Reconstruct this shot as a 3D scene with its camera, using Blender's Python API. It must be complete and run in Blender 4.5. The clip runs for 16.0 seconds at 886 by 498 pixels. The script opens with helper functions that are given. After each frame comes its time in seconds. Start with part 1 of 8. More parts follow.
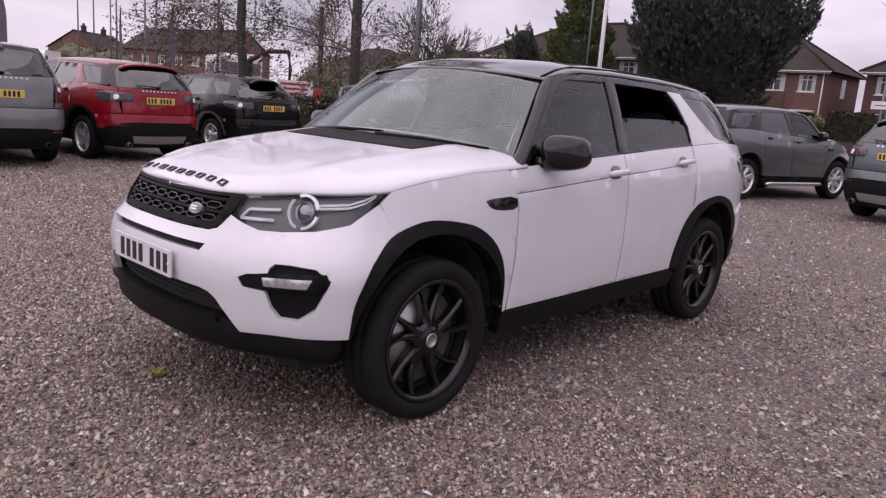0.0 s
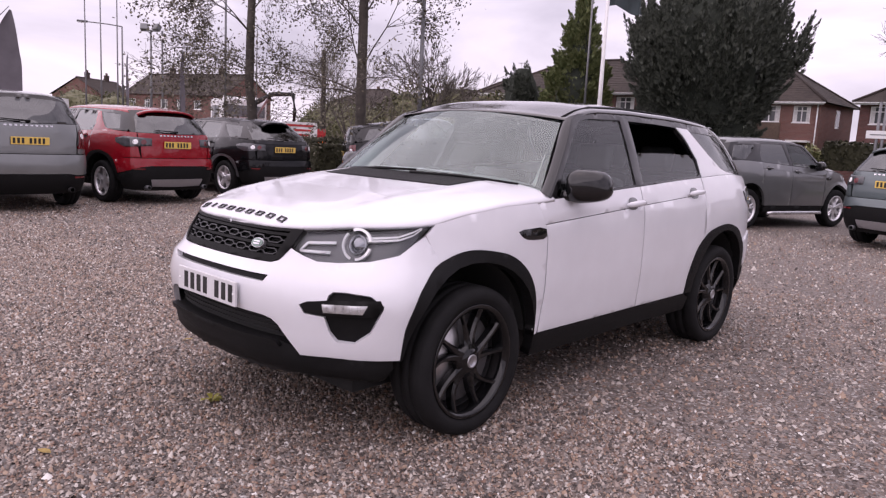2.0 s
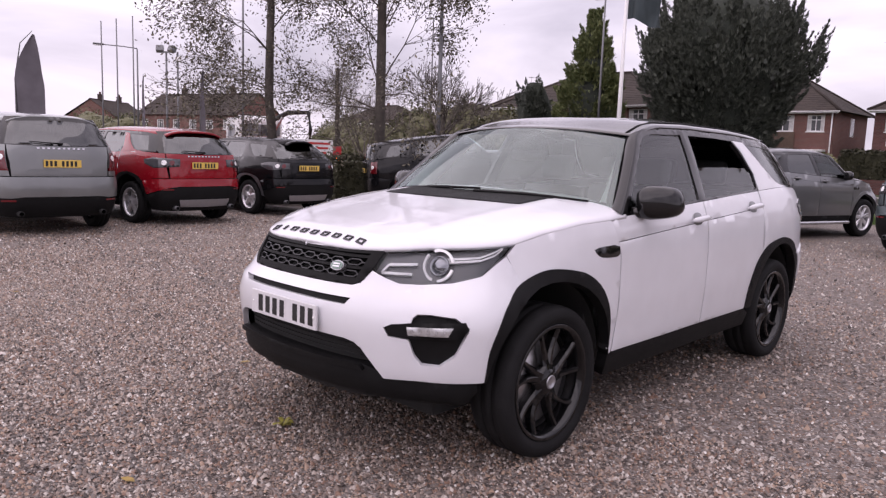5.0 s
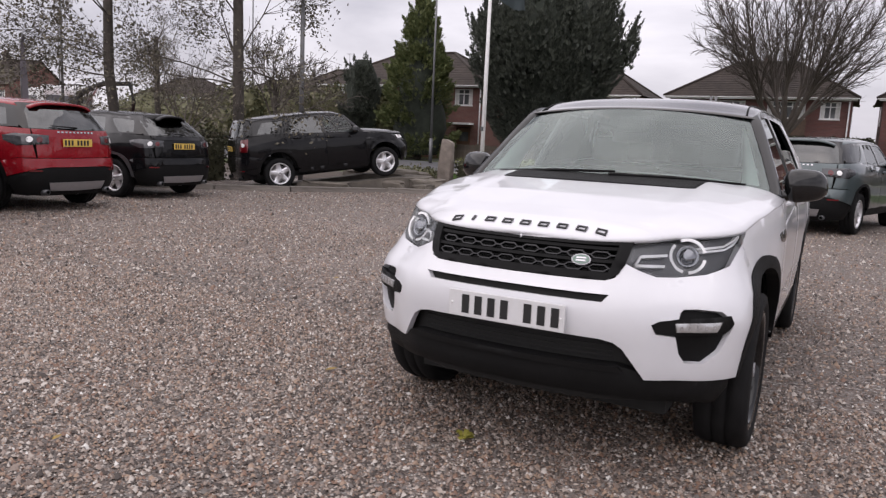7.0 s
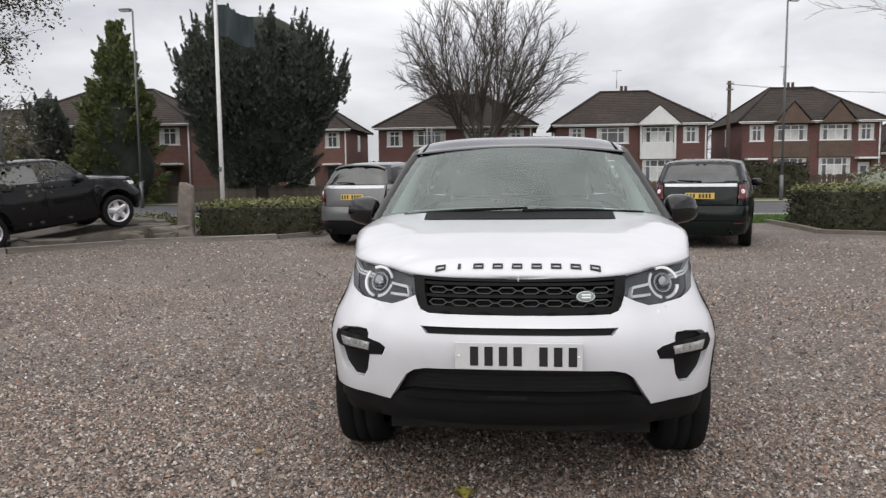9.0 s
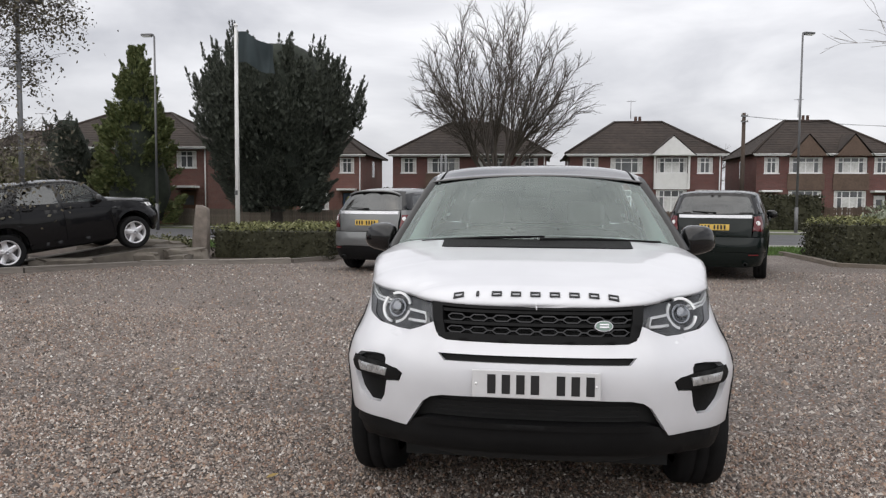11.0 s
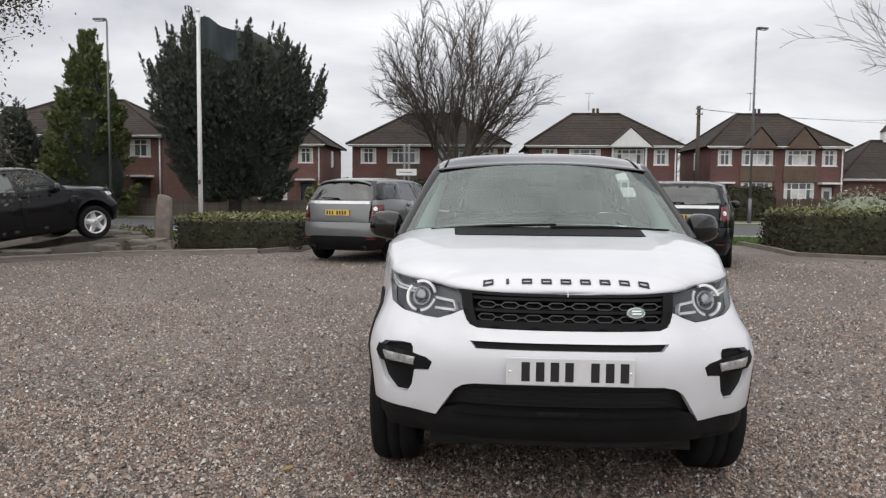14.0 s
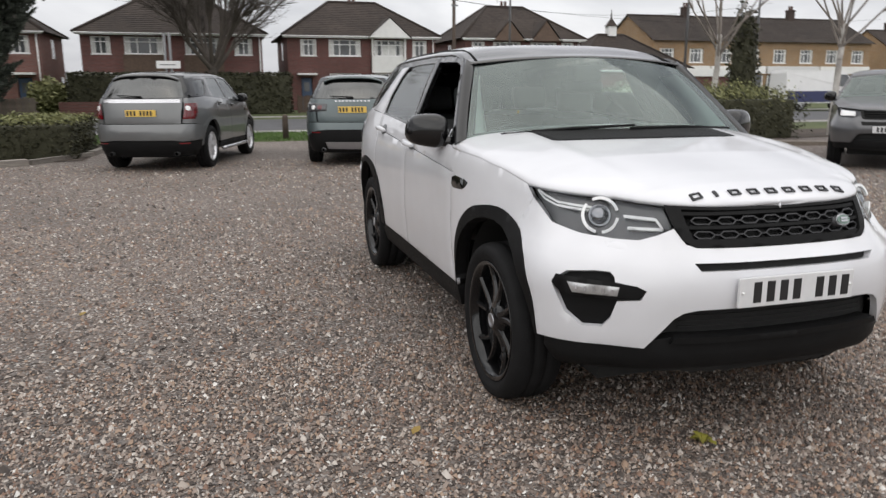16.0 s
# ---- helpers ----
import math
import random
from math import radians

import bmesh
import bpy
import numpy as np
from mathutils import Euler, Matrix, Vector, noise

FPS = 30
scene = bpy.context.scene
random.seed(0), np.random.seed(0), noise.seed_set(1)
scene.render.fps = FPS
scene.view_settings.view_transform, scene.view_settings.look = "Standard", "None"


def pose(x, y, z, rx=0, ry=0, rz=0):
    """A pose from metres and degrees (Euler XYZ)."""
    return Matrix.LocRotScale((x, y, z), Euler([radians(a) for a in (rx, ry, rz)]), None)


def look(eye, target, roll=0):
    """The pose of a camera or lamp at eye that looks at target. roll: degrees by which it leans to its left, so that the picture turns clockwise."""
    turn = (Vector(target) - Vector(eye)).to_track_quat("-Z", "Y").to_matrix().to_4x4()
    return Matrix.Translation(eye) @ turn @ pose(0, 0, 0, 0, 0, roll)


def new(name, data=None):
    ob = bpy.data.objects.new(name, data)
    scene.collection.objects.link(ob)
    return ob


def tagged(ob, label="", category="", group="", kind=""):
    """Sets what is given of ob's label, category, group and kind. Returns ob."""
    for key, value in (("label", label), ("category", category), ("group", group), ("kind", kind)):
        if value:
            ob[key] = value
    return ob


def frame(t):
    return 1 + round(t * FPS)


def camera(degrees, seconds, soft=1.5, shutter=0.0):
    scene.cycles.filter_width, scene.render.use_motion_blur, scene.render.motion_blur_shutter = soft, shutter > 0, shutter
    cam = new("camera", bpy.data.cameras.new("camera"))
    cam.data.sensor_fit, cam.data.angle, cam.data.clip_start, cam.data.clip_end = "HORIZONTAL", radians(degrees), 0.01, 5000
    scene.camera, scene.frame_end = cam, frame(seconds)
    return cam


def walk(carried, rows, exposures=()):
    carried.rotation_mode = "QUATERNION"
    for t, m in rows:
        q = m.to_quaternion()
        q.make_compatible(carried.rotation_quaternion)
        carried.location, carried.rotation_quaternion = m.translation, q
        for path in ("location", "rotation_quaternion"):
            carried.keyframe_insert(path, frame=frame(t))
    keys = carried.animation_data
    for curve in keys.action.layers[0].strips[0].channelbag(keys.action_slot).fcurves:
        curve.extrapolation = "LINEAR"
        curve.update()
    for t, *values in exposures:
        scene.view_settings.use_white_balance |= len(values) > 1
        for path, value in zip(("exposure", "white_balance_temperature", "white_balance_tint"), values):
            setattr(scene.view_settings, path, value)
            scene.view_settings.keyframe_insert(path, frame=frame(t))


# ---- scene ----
cam = camera(62.0, 16.0, soft=1.25, shutter=0.2)
PATH = [
    (0, (3.036, -3.691, 1.422), (1.706, -2.252, 1.025), 4.2),
    (0.5, (3.153, -3.894, 1.414), (1.802, -2.476, 1.013), 3.7),
    (1, (3.149, -3.993, 1.432), (1.762, -2.587, 1.113), 2.7),
    (1.5, (3.119, -4.021, 1.425), (1.742, -2.603, 1.12), 2.7),
    (2, (3.106, -4.026, 1.427), (1.758, -2.579, 1.127), 3.0),
    (2.5, (3.098, -4.039, 1.43), (1.747, -2.589, 1.158), 3.6),
    (3, (3.102, -4.046, 1.433), (1.765, -2.583, 1.165), 3.0),
    (3.5, (3.105, -4.048, 1.431), (1.769, -2.585, 1.158), 2.3),
    (4, (3.106, -4.049, 1.429), (1.774, -2.581, 1.157), 2.1),
    (4.5, (3.094, -4.071, 1.434), (1.744, -2.625, 1.138), 2.0),
    (4.7, (3.022, -4.121, 1.434), (1.636, -2.705, 1.162), 1.8),
    (6.8, (1.366, -4.938, 1.394), (0.378, -3.215, 1.159), 3.3),
    (7, (1.18, -5.039, 1.376), (0.238, -3.3, 1.077), 2.6),
    (7.5, (0.744, -5.237, 1.404), (-0.045, -3.41, 1.213), 3.2),
    (8, (0.371, -5.315, 1.41), (-0.157, -3.404, 1.152), 2.2),
    (8.5, (0.146, -5.325, 1.429), (-0.341, -3.391, 1.283), -0.6),
    (9, (0.006, -5.261, 1.42), (-0.201, -3.281, 1.223), -0.6),
    (9.2, (-0.014, -5.275, 1.413), (-0.189, -3.287, 1.284), -0.0),
    (11.5, (-0.023, -5.286, 1.425), (-0.271, -3.305, 1.303), 0.4),
    (12, (-0.018, -5.291, 1.425), (-0.237, -3.306, 1.322), 0.9),
    (12.5, (-0.018, -5.294, 1.423), (-0.199, -3.308, 1.274), 0.9),
    (13, (-0.02, -5.277, 1.419), (-0.185, -3.29, 1.26), 1.0),
    (13.5, (-0.057, -5.276, 1.418), (-0.252, -3.296, 1.212), 1.4),
    (14, (-0.343, -5.276, 1.404), (-0.462, -3.285, 1.255), 0.5),
    (14.5, (-0.713, -5.17, 1.386), (-0.699, -3.182, 1.164), 0.8),
    (15, (-1.199, -5.028, 1.455), (-1.108, -3.049, 1.178), 1.7),
    (15.5, (-1.736, -4.871, 1.452), (-1.437, -2.92, 1.133), 3.9),
    (16, (-2.047, -4.494, 1.431), (-1.488, -2.622, 1.003), -0.2),
]
walk(cam, [(t, look(eye, target, roll)) for t, eye, target, roll in PATH],
     exposures=[(0.0, 0.22, 6500, 33), (1.0, 0.48, 6500, 32), (3.0, 0.57, 6500, 33), (4.7, 0.54, 6500, 31), (6.8, 0.45, 6550, 19), (8.5, 0.39, 6560, 9), (12.5, 0.33, 6540, 9), (14.5, 0.37, 6570, 8), (16.0, 0.43, 6600, 8)])

# ---- world and light: bright overcast ----
world = bpy.data.worlds.new("sky")
scene.world = world
world.use_nodes = True
wn, wl = world.node_tree.nodes, world.node_tree.links
wn.clear()
w_out = wn.new("ShaderNodeOutputWorld")
w_bg = wn.new("ShaderNodeBackground")
w_sky = wn.new("ShaderNodeTexSky")
w_sky.sky_type, w_sky.sun_disc = "NISHITA", False
SUN_EL, SUN_ROT = 66.0, 200.0
w_sky.sun_elevation, w_sky.sun_rotation = radians(SUN_EL), radians(SUN_ROT)
w_sky.dust_density, w_sky.air_density = 3.0, 1.0
w_co = wn.new("ShaderNodeTexCoord")
w_map = wn.new("ShaderNodeMapping")
w_map.inputs["Scale"].default_value = (1.0, 1.0, 3.2)
w_n1 = wn.new("ShaderNodeTexNoise")
w_n1.inputs["Scale"].default_value, w_n1.inputs["Detail"].default_value = 2.3, 7.0
w_n1.inputs["Roughness"].default_value, w_n1.inputs["Distortion"].default_value = 0.52, 0.35
w_ramp = wn.new("ShaderNodeValToRGB")
w_ramp.color_ramp.elements[0].position, w_ramp.color_ramp.elements[0].color = 0.30, (3.3, 3.32, 3.65, 1)
w_ramp.color_ramp.elements[1].position, w_ramp.color_ramp.elements[1].color = 0.68, (7.3, 7.25, 7.5, 1)
w_mix = wn.new("ShaderNodeMix")
w_mix.data_type = "RGBA"
w_mix.inputs["Factor"].default_value = 0.9
wl.new(w_co.outputs["Generated"], w_map.inputs["Vector"])
wl.new(w_map.outputs["Vector"], w_n1.inputs["Vector"])
wl.new(w_n1.outputs["Fac"], w_ramp.inputs["Fac"])
wl.new(w_sky.outputs["Color"], w_mix.inputs["A"])
wl.new(w_ramp.outputs["Color"], w_mix.inputs["B"])
wl.new(w_mix.outputs["Result"], w_bg.inputs["Color"])
w_bg.inputs["Strength"].default_value = 0.12
wl.new(w_bg.outputs["Background"], w_out.inputs["Surface"])
sun_data = bpy.data.lights.new("sun", "SUN")
sun_data.energy, sun_data.angle, sun_data.color = 1.5, radians(125), (1.0, 0.97, 0.93)
sun = new("sun", sun_data)
sun.matrix_world = look((0, 0, 30), (0 - 30 * math.sin(radians(SUN_ROT)) / math.tan(radians(SUN_EL)), -30 * math.cos(radians(SUN_ROT)) / math.tan(radians(SUN_EL)), 0))

# ---- materials ----
def mat(name, color, rough=0.6, metal=0.0, var=0.0, scale=20.0, bump=0.0, bscale=60.0, coat=0.0, spec=0.5, color2=None, rvar=0.0, obvar=0.0):
    """A principled surface with colour variation at two scales, fine relief and, if asked, change from object to object."""
    m = bpy.data.materials.new(name)
    m.use_nodes = True
    nt = m.node_tree
    b = nt.nodes["Principled BSDF"]
    b.inputs["Base Color"].default_value = (*color, 1)
    b.inputs["Roughness"].default_value, b.inputs["Metallic"].default_value = rough, metal
    b.inputs["Coat Weight"].default_value, b.inputs["Coat Roughness"].default_value = coat, 0.04
    b.inputs["Specular IOR Level"].default_value = spec
    co = nt.nodes.new("ShaderNodeTexCoord")
    last = None
    if var or color2:
        n1 = nt.nodes.new("ShaderNodeTexNoise")
        n1.inputs["Scale"].default_value, n1.inputs["Detail"].default_value = scale, 6
        n2 = nt.nodes.new("ShaderNodeTexNoise")
        n2.inputs["Scale"].default_value, n2.inputs["Detail"].default_value = scale * 0.13, 3
        for n in (n1, n2):
            nt.links.new(co.outputs["Object"], n.inputs["Vector"])
        add = nt.nodes.new("ShaderNodeMath")
        add.operation = "ADD"
        nt.links.new(n1.outputs["Fac"], add.inputs[0])
        nt.links.new(n2.outputs["Fac"], add.inputs[1])
        rng = nt.nodes.new("ShaderNodeMapRange")
        rng.inputs["From Min"].default_value, rng.inputs["From Max"].default_value = 0.7, 1.3
        nt.links.new(add.outputs[0], rng.inputs["Value"])
        mix = nt.nodes.new("ShaderNodeMix")
        mix.data_type = "RGBA"
        lo = tuple(c * (1 - var) for c in color)
        hi = color2 if color2 else tuple(min(1, c * (1 + var)) for c in color)
        mix.inputs["A"].default_value, mix.inputs["B"].default_value = (*lo, 1), (*hi, 1)
        nt.links.new(rng.outputs["Result"], mix.inputs["Factor"])
        last = mix.outputs["Result"]
        if rvar:
            rr = nt.nodes.new("ShaderNodeMapRange")
            rr.inputs["From Min"].default_value, rr.inputs["From Max"].default_value = 0.7, 1.3
            rr.inputs["To Min"].default_value, rr.inputs["To Max"].default_value = max(0, rough - rvar), min(1, rough + rvar)
            nt.links.new(add.outputs[0], rr.inputs["Value"])
            nt.links.new(rr.outputs["Result"], b.inputs["Roughness"])
    if obvar:
        oi = nt.nodes.new("ShaderNodeObjectInfo")
        hs = nt.nodes.new("ShaderNodeHueSaturation")
        hs.inputs["Color"].default_value = (*color, 1)
        vr = nt.nodes.new("ShaderNodeMapRange")
        vr.inputs["To Min"].default_value, vr.inputs["To Max"].default_value = 1 - obvar, 1 + obvar
        nt.links.new(oi.outputs["Random"], vr.inputs["Value"])
        nt.links.new(vr.outputs["Result"], hs.inputs["Value"])
        if last:
            nt.links.new(last, hs.inputs["Color"])
        last = hs.outputs["Color"]
    if last:
        nt.links.new(last, b.inputs["Base Color"])
    if bump:
        n3 = nt.nodes.new("ShaderNodeTexNoise")
        n3.inputs["Scale"].default_value, n3.inputs["Detail"].default_value = bscale, 5
        nt.links.new(co.outputs["Object"], n3.inputs["Vector"])
        bp = nt.nodes.new("ShaderNodeBump")
        bp.inputs["Strength"].default_value, bp.inputs["Distance"].default_value = bump, 0.01
        nt.links.new(n3.outputs["Fac"], bp.inputs["Height"])
        nt.links.new(bp.outputs["Normal"], b.inputs["Normal"])
    return m


def glass(name, tint, rough=0.0, ior=1.5, gloss=(0.95, 0.97, 0.97)):
    """Thin glazing: tinted see-through with mirror gloss by Fresnel."""
    m = bpy.data.materials.new(name)
    m.use_nodes = True
    nt = m.node_tree
    nt.nodes.clear()
    out = nt.nodes.new("ShaderNodeOutputMaterial")
    tr = nt.nodes.new("ShaderNodeBsdfTransparent")
    tr.inputs["Color"].default_value = (*tint, 1)
    gl = nt.nodes.new("ShaderNodeBsdfGlossy")
    gl.inputs["Roughness"].default_value = rough
    gl.inputs["Color"].default_value = (*gloss, 1)
    fr = nt.nodes.new("ShaderNodeFresnel")
    fr.inputs["IOR"].default_value = ior
    mx = nt.nodes.new("ShaderNodeMixShader")
    nt.links.new(fr.outputs[0], mx.inputs[0])
    nt.links.new(tr.outputs[0], mx.inputs[1])
    nt.links.new(gl.outputs[0], mx.inputs[2])
    nt.links.new(mx.outputs[0], out.inputs["Surface"])
    return m


def lit(name, color, strength):
    m = mat(name, color)
    b = m.node_tree.nodes["Principled BSDF"]
    b.inputs["Emission Color"].default_value, b.inputs["Emission Strength"].default_value = (*color, 1), strength
    return m


def car_paint(name, color, metal=0.0, rough=0.32, spec=0.5, coat=0.9):
    return mat(name, color, rough, metal, var=0.04, scale=6, coat=coat, rvar=0.04, spec=spec)


M_WHITE = car_paint("white car paint", (0.655, 0.66, 0.69), rough=0.4)
M_RED = car_paint("red car paint", (0.24, 0.006, 0.012), rough=0.25, spec=0.15)
M_BLACK = car_paint("black car paint", (0.006, 0.006, 0.007), rough=0.2, spec=0.1, coat=0.42)
M_DGREEN = car_paint("dark green car paint", (0.005, 0.009, 0.008), rough=0.2, spec=0.1, coat=0.5)
M_GREYGREEN = car_paint("grey green car paint", (0.085, 0.11, 0.115), 0.4)
M_SILVER = car_paint("silver grey car paint", (0.185, 0.195, 0.195), 0.5)
M_GREY = car_paint("steel grey car paint", (0.15, 0.155, 0.157), 0.45)
M_DGREY = car_paint("dark grey car paint", (0.10, 0.10, 0.105), 0.4)
M_GLOSSBLACK = mat("gloss black trim", (0.005, 0.005, 0.0055), 0.12, coat=0.55, spec=0.3, var=0.1, scale=5)
M_CLAD = mat("textured black plastic", (0.008, 0.008, 0.0083), 0.55, var=0.15, scale=30, bump=0.15, bscale=900, spec=0.13)
M_DARK = mat("black parts and shade backing", (0.011, 0.011, 0.011), 0.9, var=0.2)
M_CLOTH = mat("dark seat leather", (0.05, 0.05, 0.052), 0.6, var=0.2, bump=0.1, bscale=200)
M_BEIGE = mat("pale seat leather", (0.26, 0.25, 0.23), 0.6, var=0.1, bump=0.1, bscale=200)
M_TRIMPALE = mat("pale cabin trim", (0.80, 0.80, 0.77), 0.8, var=0.05, scale=12)
M_TYRE = mat("tyre rubber", (0.011, 0.011, 0.0115), 0.75, var=0.25, scale=12, bump=0.25, bscale=150, spec=0.15)
M_RIMBLACK = mat("gloss black alloy", (0.005, 0.005, 0.0055), 0.10, coat=0.4, spec=0.25, var=0.1)
M_ALLOY = mat("silver alloy", (0.68, 0.68, 0.70), 0.3, 0.7, var=0.06)
M_DISC = mat("brake disc steel", (0.42, 0.41, 0.41), 0.4, 0.85, var=0.15, scale=30)
M_CHROME = mat("chrome", (0.75, 0.75, 0.77), 0.12, 1.0)
M_MESHGREY = mat("grey grille mesh", (0.024, 0.024, 0.026), 0.35, 0.3, var=0.1)
M_BARREL = mat("dark polished rim barrel", (0.22, 0.22, 0.23), 0.28, 0.9, var=0.15, scale=15)
M_SATIN = mat("satin metal trim", (0.42, 0.42, 0.44), 0.35, 0.8, var=0.05)
M_LAMPGREY = mat("headlamp housing", (0.095, 0.097, 0.102), 0.3, 0.4, var=0.1)
M_LAMPWHITE = mat("light guide", (0.9, 0.9, 0.9), 0.2, coat=0.5)
M_ROOFBLACK = car_paint("black roof paint", (0.008, 0.008, 0.0085), rough=0.2, spec=0.6, coat=1.0)
M_ROOFBLACK.node_tree.nodes["Principled BSDF"].inputs["Coat IOR"].default_value = 1.6
M_GUIDE = mat("pale lamp guide", (0.78, 0.79, 0.80), 0.25, coat=0.6)
M_FOG = mat("clear fog lamp", (0.50, 0.505, 0.51), 0.15, 0.5, var=0.2, scale=40)
M_LENS = glass("lamp lens", (0.97, 0.975, 0.98), 0.02, 1.3)
M_PROJ = mat("projector lens", (0.20, 0.21, 0.23), 0.04, 0.85, coat=1.0)
M_TAIL = mat("red lamp lens", (0.11, 0.005, 0.008), 0.1, coat=0.8, var=0.15, scale=25)
M_TAILGLOW = lit("lit tail lamp", (1.0, 0.16, 0.03), 3.0)
M_TAILDARK = mat("smoked lamp lens", (0.05, 0.05, 0.055), 0.1, 0.2, coat=0.8, var=0.3, scale=30)
M_GLASS = glass("windscreen glass", (0.80, 0.95, 0.92), 0.0, 2.2, (0.88, 0.98, 0.95))
M_SIDEGLASS = glass("side glass", (0.60, 0.68, 0.66), 0.0, 1.6)
M_PRIVACY = glass("privacy glass", (0.05, 0.055, 0.055), 0.0, 2.1)
M_PLATEW = mat("white plate", (0.62, 0.62, 0.63), 0.45, var=0.04, scale=40)
M_PLATEY = mat("yellow plate", (0.70, 0.47, 0.10), 0.4, var=0.05, scale=40)
M_INK = mat("plate black", (0.012, 0.012, 0.013), 0.5)
M_LETTER = mat("dark badge letters", (0.022, 0.022, 0.024), 0.3, 0.4)
M_BRIGHT = mat("bright badge letters", (0.6, 0.6, 0.62), 0.25, 0.8)
# ---- mesh helpers ----
def mesh_ob(name, verts, faces, material, parent=None, label="", smooth=True):
    me = bpy.data.meshes.new(name)
    me.from_pydata([tuple(map(float, v)) for v in verts], [], [tuple(int(i) for i in f) for f in faces])
    me.materials.append(material)
    if smooth:
        me.polygons.foreach_set("use_smooth", [True] * len(me.polygons))
    me.update()
    ob = new(name, me)
    if parent is not None:
        ob.parent = parent
    if label:
        ob["label"] = label
    return ob


def part(name, bm, material, parent=None, label="", smooth=False):
    me = bpy.data.meshes.new(name)
    bm.to_mesh(me)
    bm.free()
    me.materials.append(material)
    if smooth:
        me.polygons.foreach_set("use_smooth", [True] * len(me.polygons))
    ob = new(name, me)
    if parent is not None:
        ob.parent = parent
    if label:
        ob["label"] = label
    return ob


def empty(name, m=None, label="", category="", group="", kind=""):
    ob = new(name)
    ob.empty_display_size = 0.2
    if m is not None:
        ob.matrix_world = m
    return tagged(ob, label, category, group, kind)


def box_bm(bm, x0, x1, y0, y1, z0, z1, bevel=0.0, m=None):
    r = bmesh.ops.create_cube(bm, size=1.0)
    vs = r["verts"]
    for v in vs:
        v.co = Vector(((x0 + x1) / 2 + v.co.x * (x1 - x0), (y0 + y1) / 2 + v.co.y * (y1 - y0), (z0 + z1) / 2 + v.co.z * (z1 - z0)))
    if bevel:
        es = {e for v in vs for e in v.link_edges}
        r2 = bmesh.ops.bevel(bm, geom=list(es), offset=bevel, segments=2, affect="EDGES", profile=0.6)
        vs = list({v for f in r2["faces"] for v in f.verts} | {v for v in vs if v.is_valid})
    if m is not None:
        for v in vs:
            v.co = m @ v.co
    return vs


def box(name, x0, x1, y0, y1, z0, z1, material, parent=None, bevel=0.0, label="", m=None):
    bm = bmesh.new()
    box_bm(bm, x0, x1, y0, y1, z0, z1, bevel, m)
    return part(name, bm, material, parent, label, smooth=False)


def lathe_verts(profile, n, axis="x"):
    """Verts and faces of a profile [(radius, along)] turned round an axis."""
    vs, fs, k = [], [], len(profile)
    for i in range(n):
        a = 2 * math.pi * i / n
        for r, h in profile:
            vs.append((h, r * math.cos(a), r * math.sin(a)) if axis == "x" else (r * math.cos(a), r * math.sin(a), h))
    for i in range(n):
        j = (i + 1) % n
        for q in range(k - 1):
            fs.append((i * k + q, j * k + q, j * k + q + 1, i * k + q + 1))
    return vs, fs


def tube(name, pts, radii, material, parent=None, n=8, label=""):
    """A tapered round bar along points."""
    vs, fs = [], []
    pts = [Vector(p) for p in pts]
    for i, p in enumerate(pts):
        d = (pts[min(i + 1, len(pts) - 1)] - pts[max(i - 1, 0)]).normalized()
        a = d.orthogonal().normalized() if abs(d.z) < 0.95 else Vector((1, 0, 0))
        a = (a - d * a.dot(d)).normalized()
        b = d.cross(a)
        r = radii[i] if isinstance(radii, (list, tuple)) else radii
        for k in range(n):
            t = 2 * math.pi * k / n
            vs.append(p + (a * math.cos(t) + b * math.sin(t)) * r)
    for i in range(len(pts) - 1):
        for k in range(n):
            fs.append((i * n + k, i * n + (k + 1) % n, (i + 1) * n + (k + 1) % n, (i + 1) * n + k))
    fs.append(tuple(range(n - 1, -1, -1)))
    fs.append(tuple((len(pts) - 1) * n + k for k in range(n)))
    return mesh_ob(name, vs, fs, material, parent, label)


def inside(px, py, poly):
    """Even-odd test of many points against a closed outline."""
    res = np.zeros(len(px), bool)
    n = len(poly)
    for i in range(n):
        x1, y1 = poly[i]
        x2, y2 = poly[(i + 1) % n]
        cross = (y1 > py) != (y2 > py)
        with np.errstate(divide="ignore", invalid="ignore"):
            xs = (x2 - x1) * (py - y1) / (y2 - y1) + x1
        res ^= cross & (px < xs)
    return res


def refine(poly, h):
    out = []
    for i in range(len(poly)):
        a, b = np.array(poly[i], float), np.array(poly[(i + 1) % len(poly)], float)
        k = max(1, int(np.ceil(np.linalg.norm(b - a) / h)))
        out += [tuple(a + (b - a) * j / k) for j in range(k)]
    return out


def rounded(poly, passes=2, keep=0.22):
    """Cut the corners of an outline so that they read as round."""
    for _ in range(passes):
        q = []
        for i in range(len(poly)):
            a, b = np.array(poly[i], float), np.array(poly[(i + 1) % len(poly)], float)
            q += [tuple(a + (b - a) * keep), tuple(b - (b - a) * keep)]
        poly = q
    return poly


from mathutils.geometry import delaunay_2d_cdt


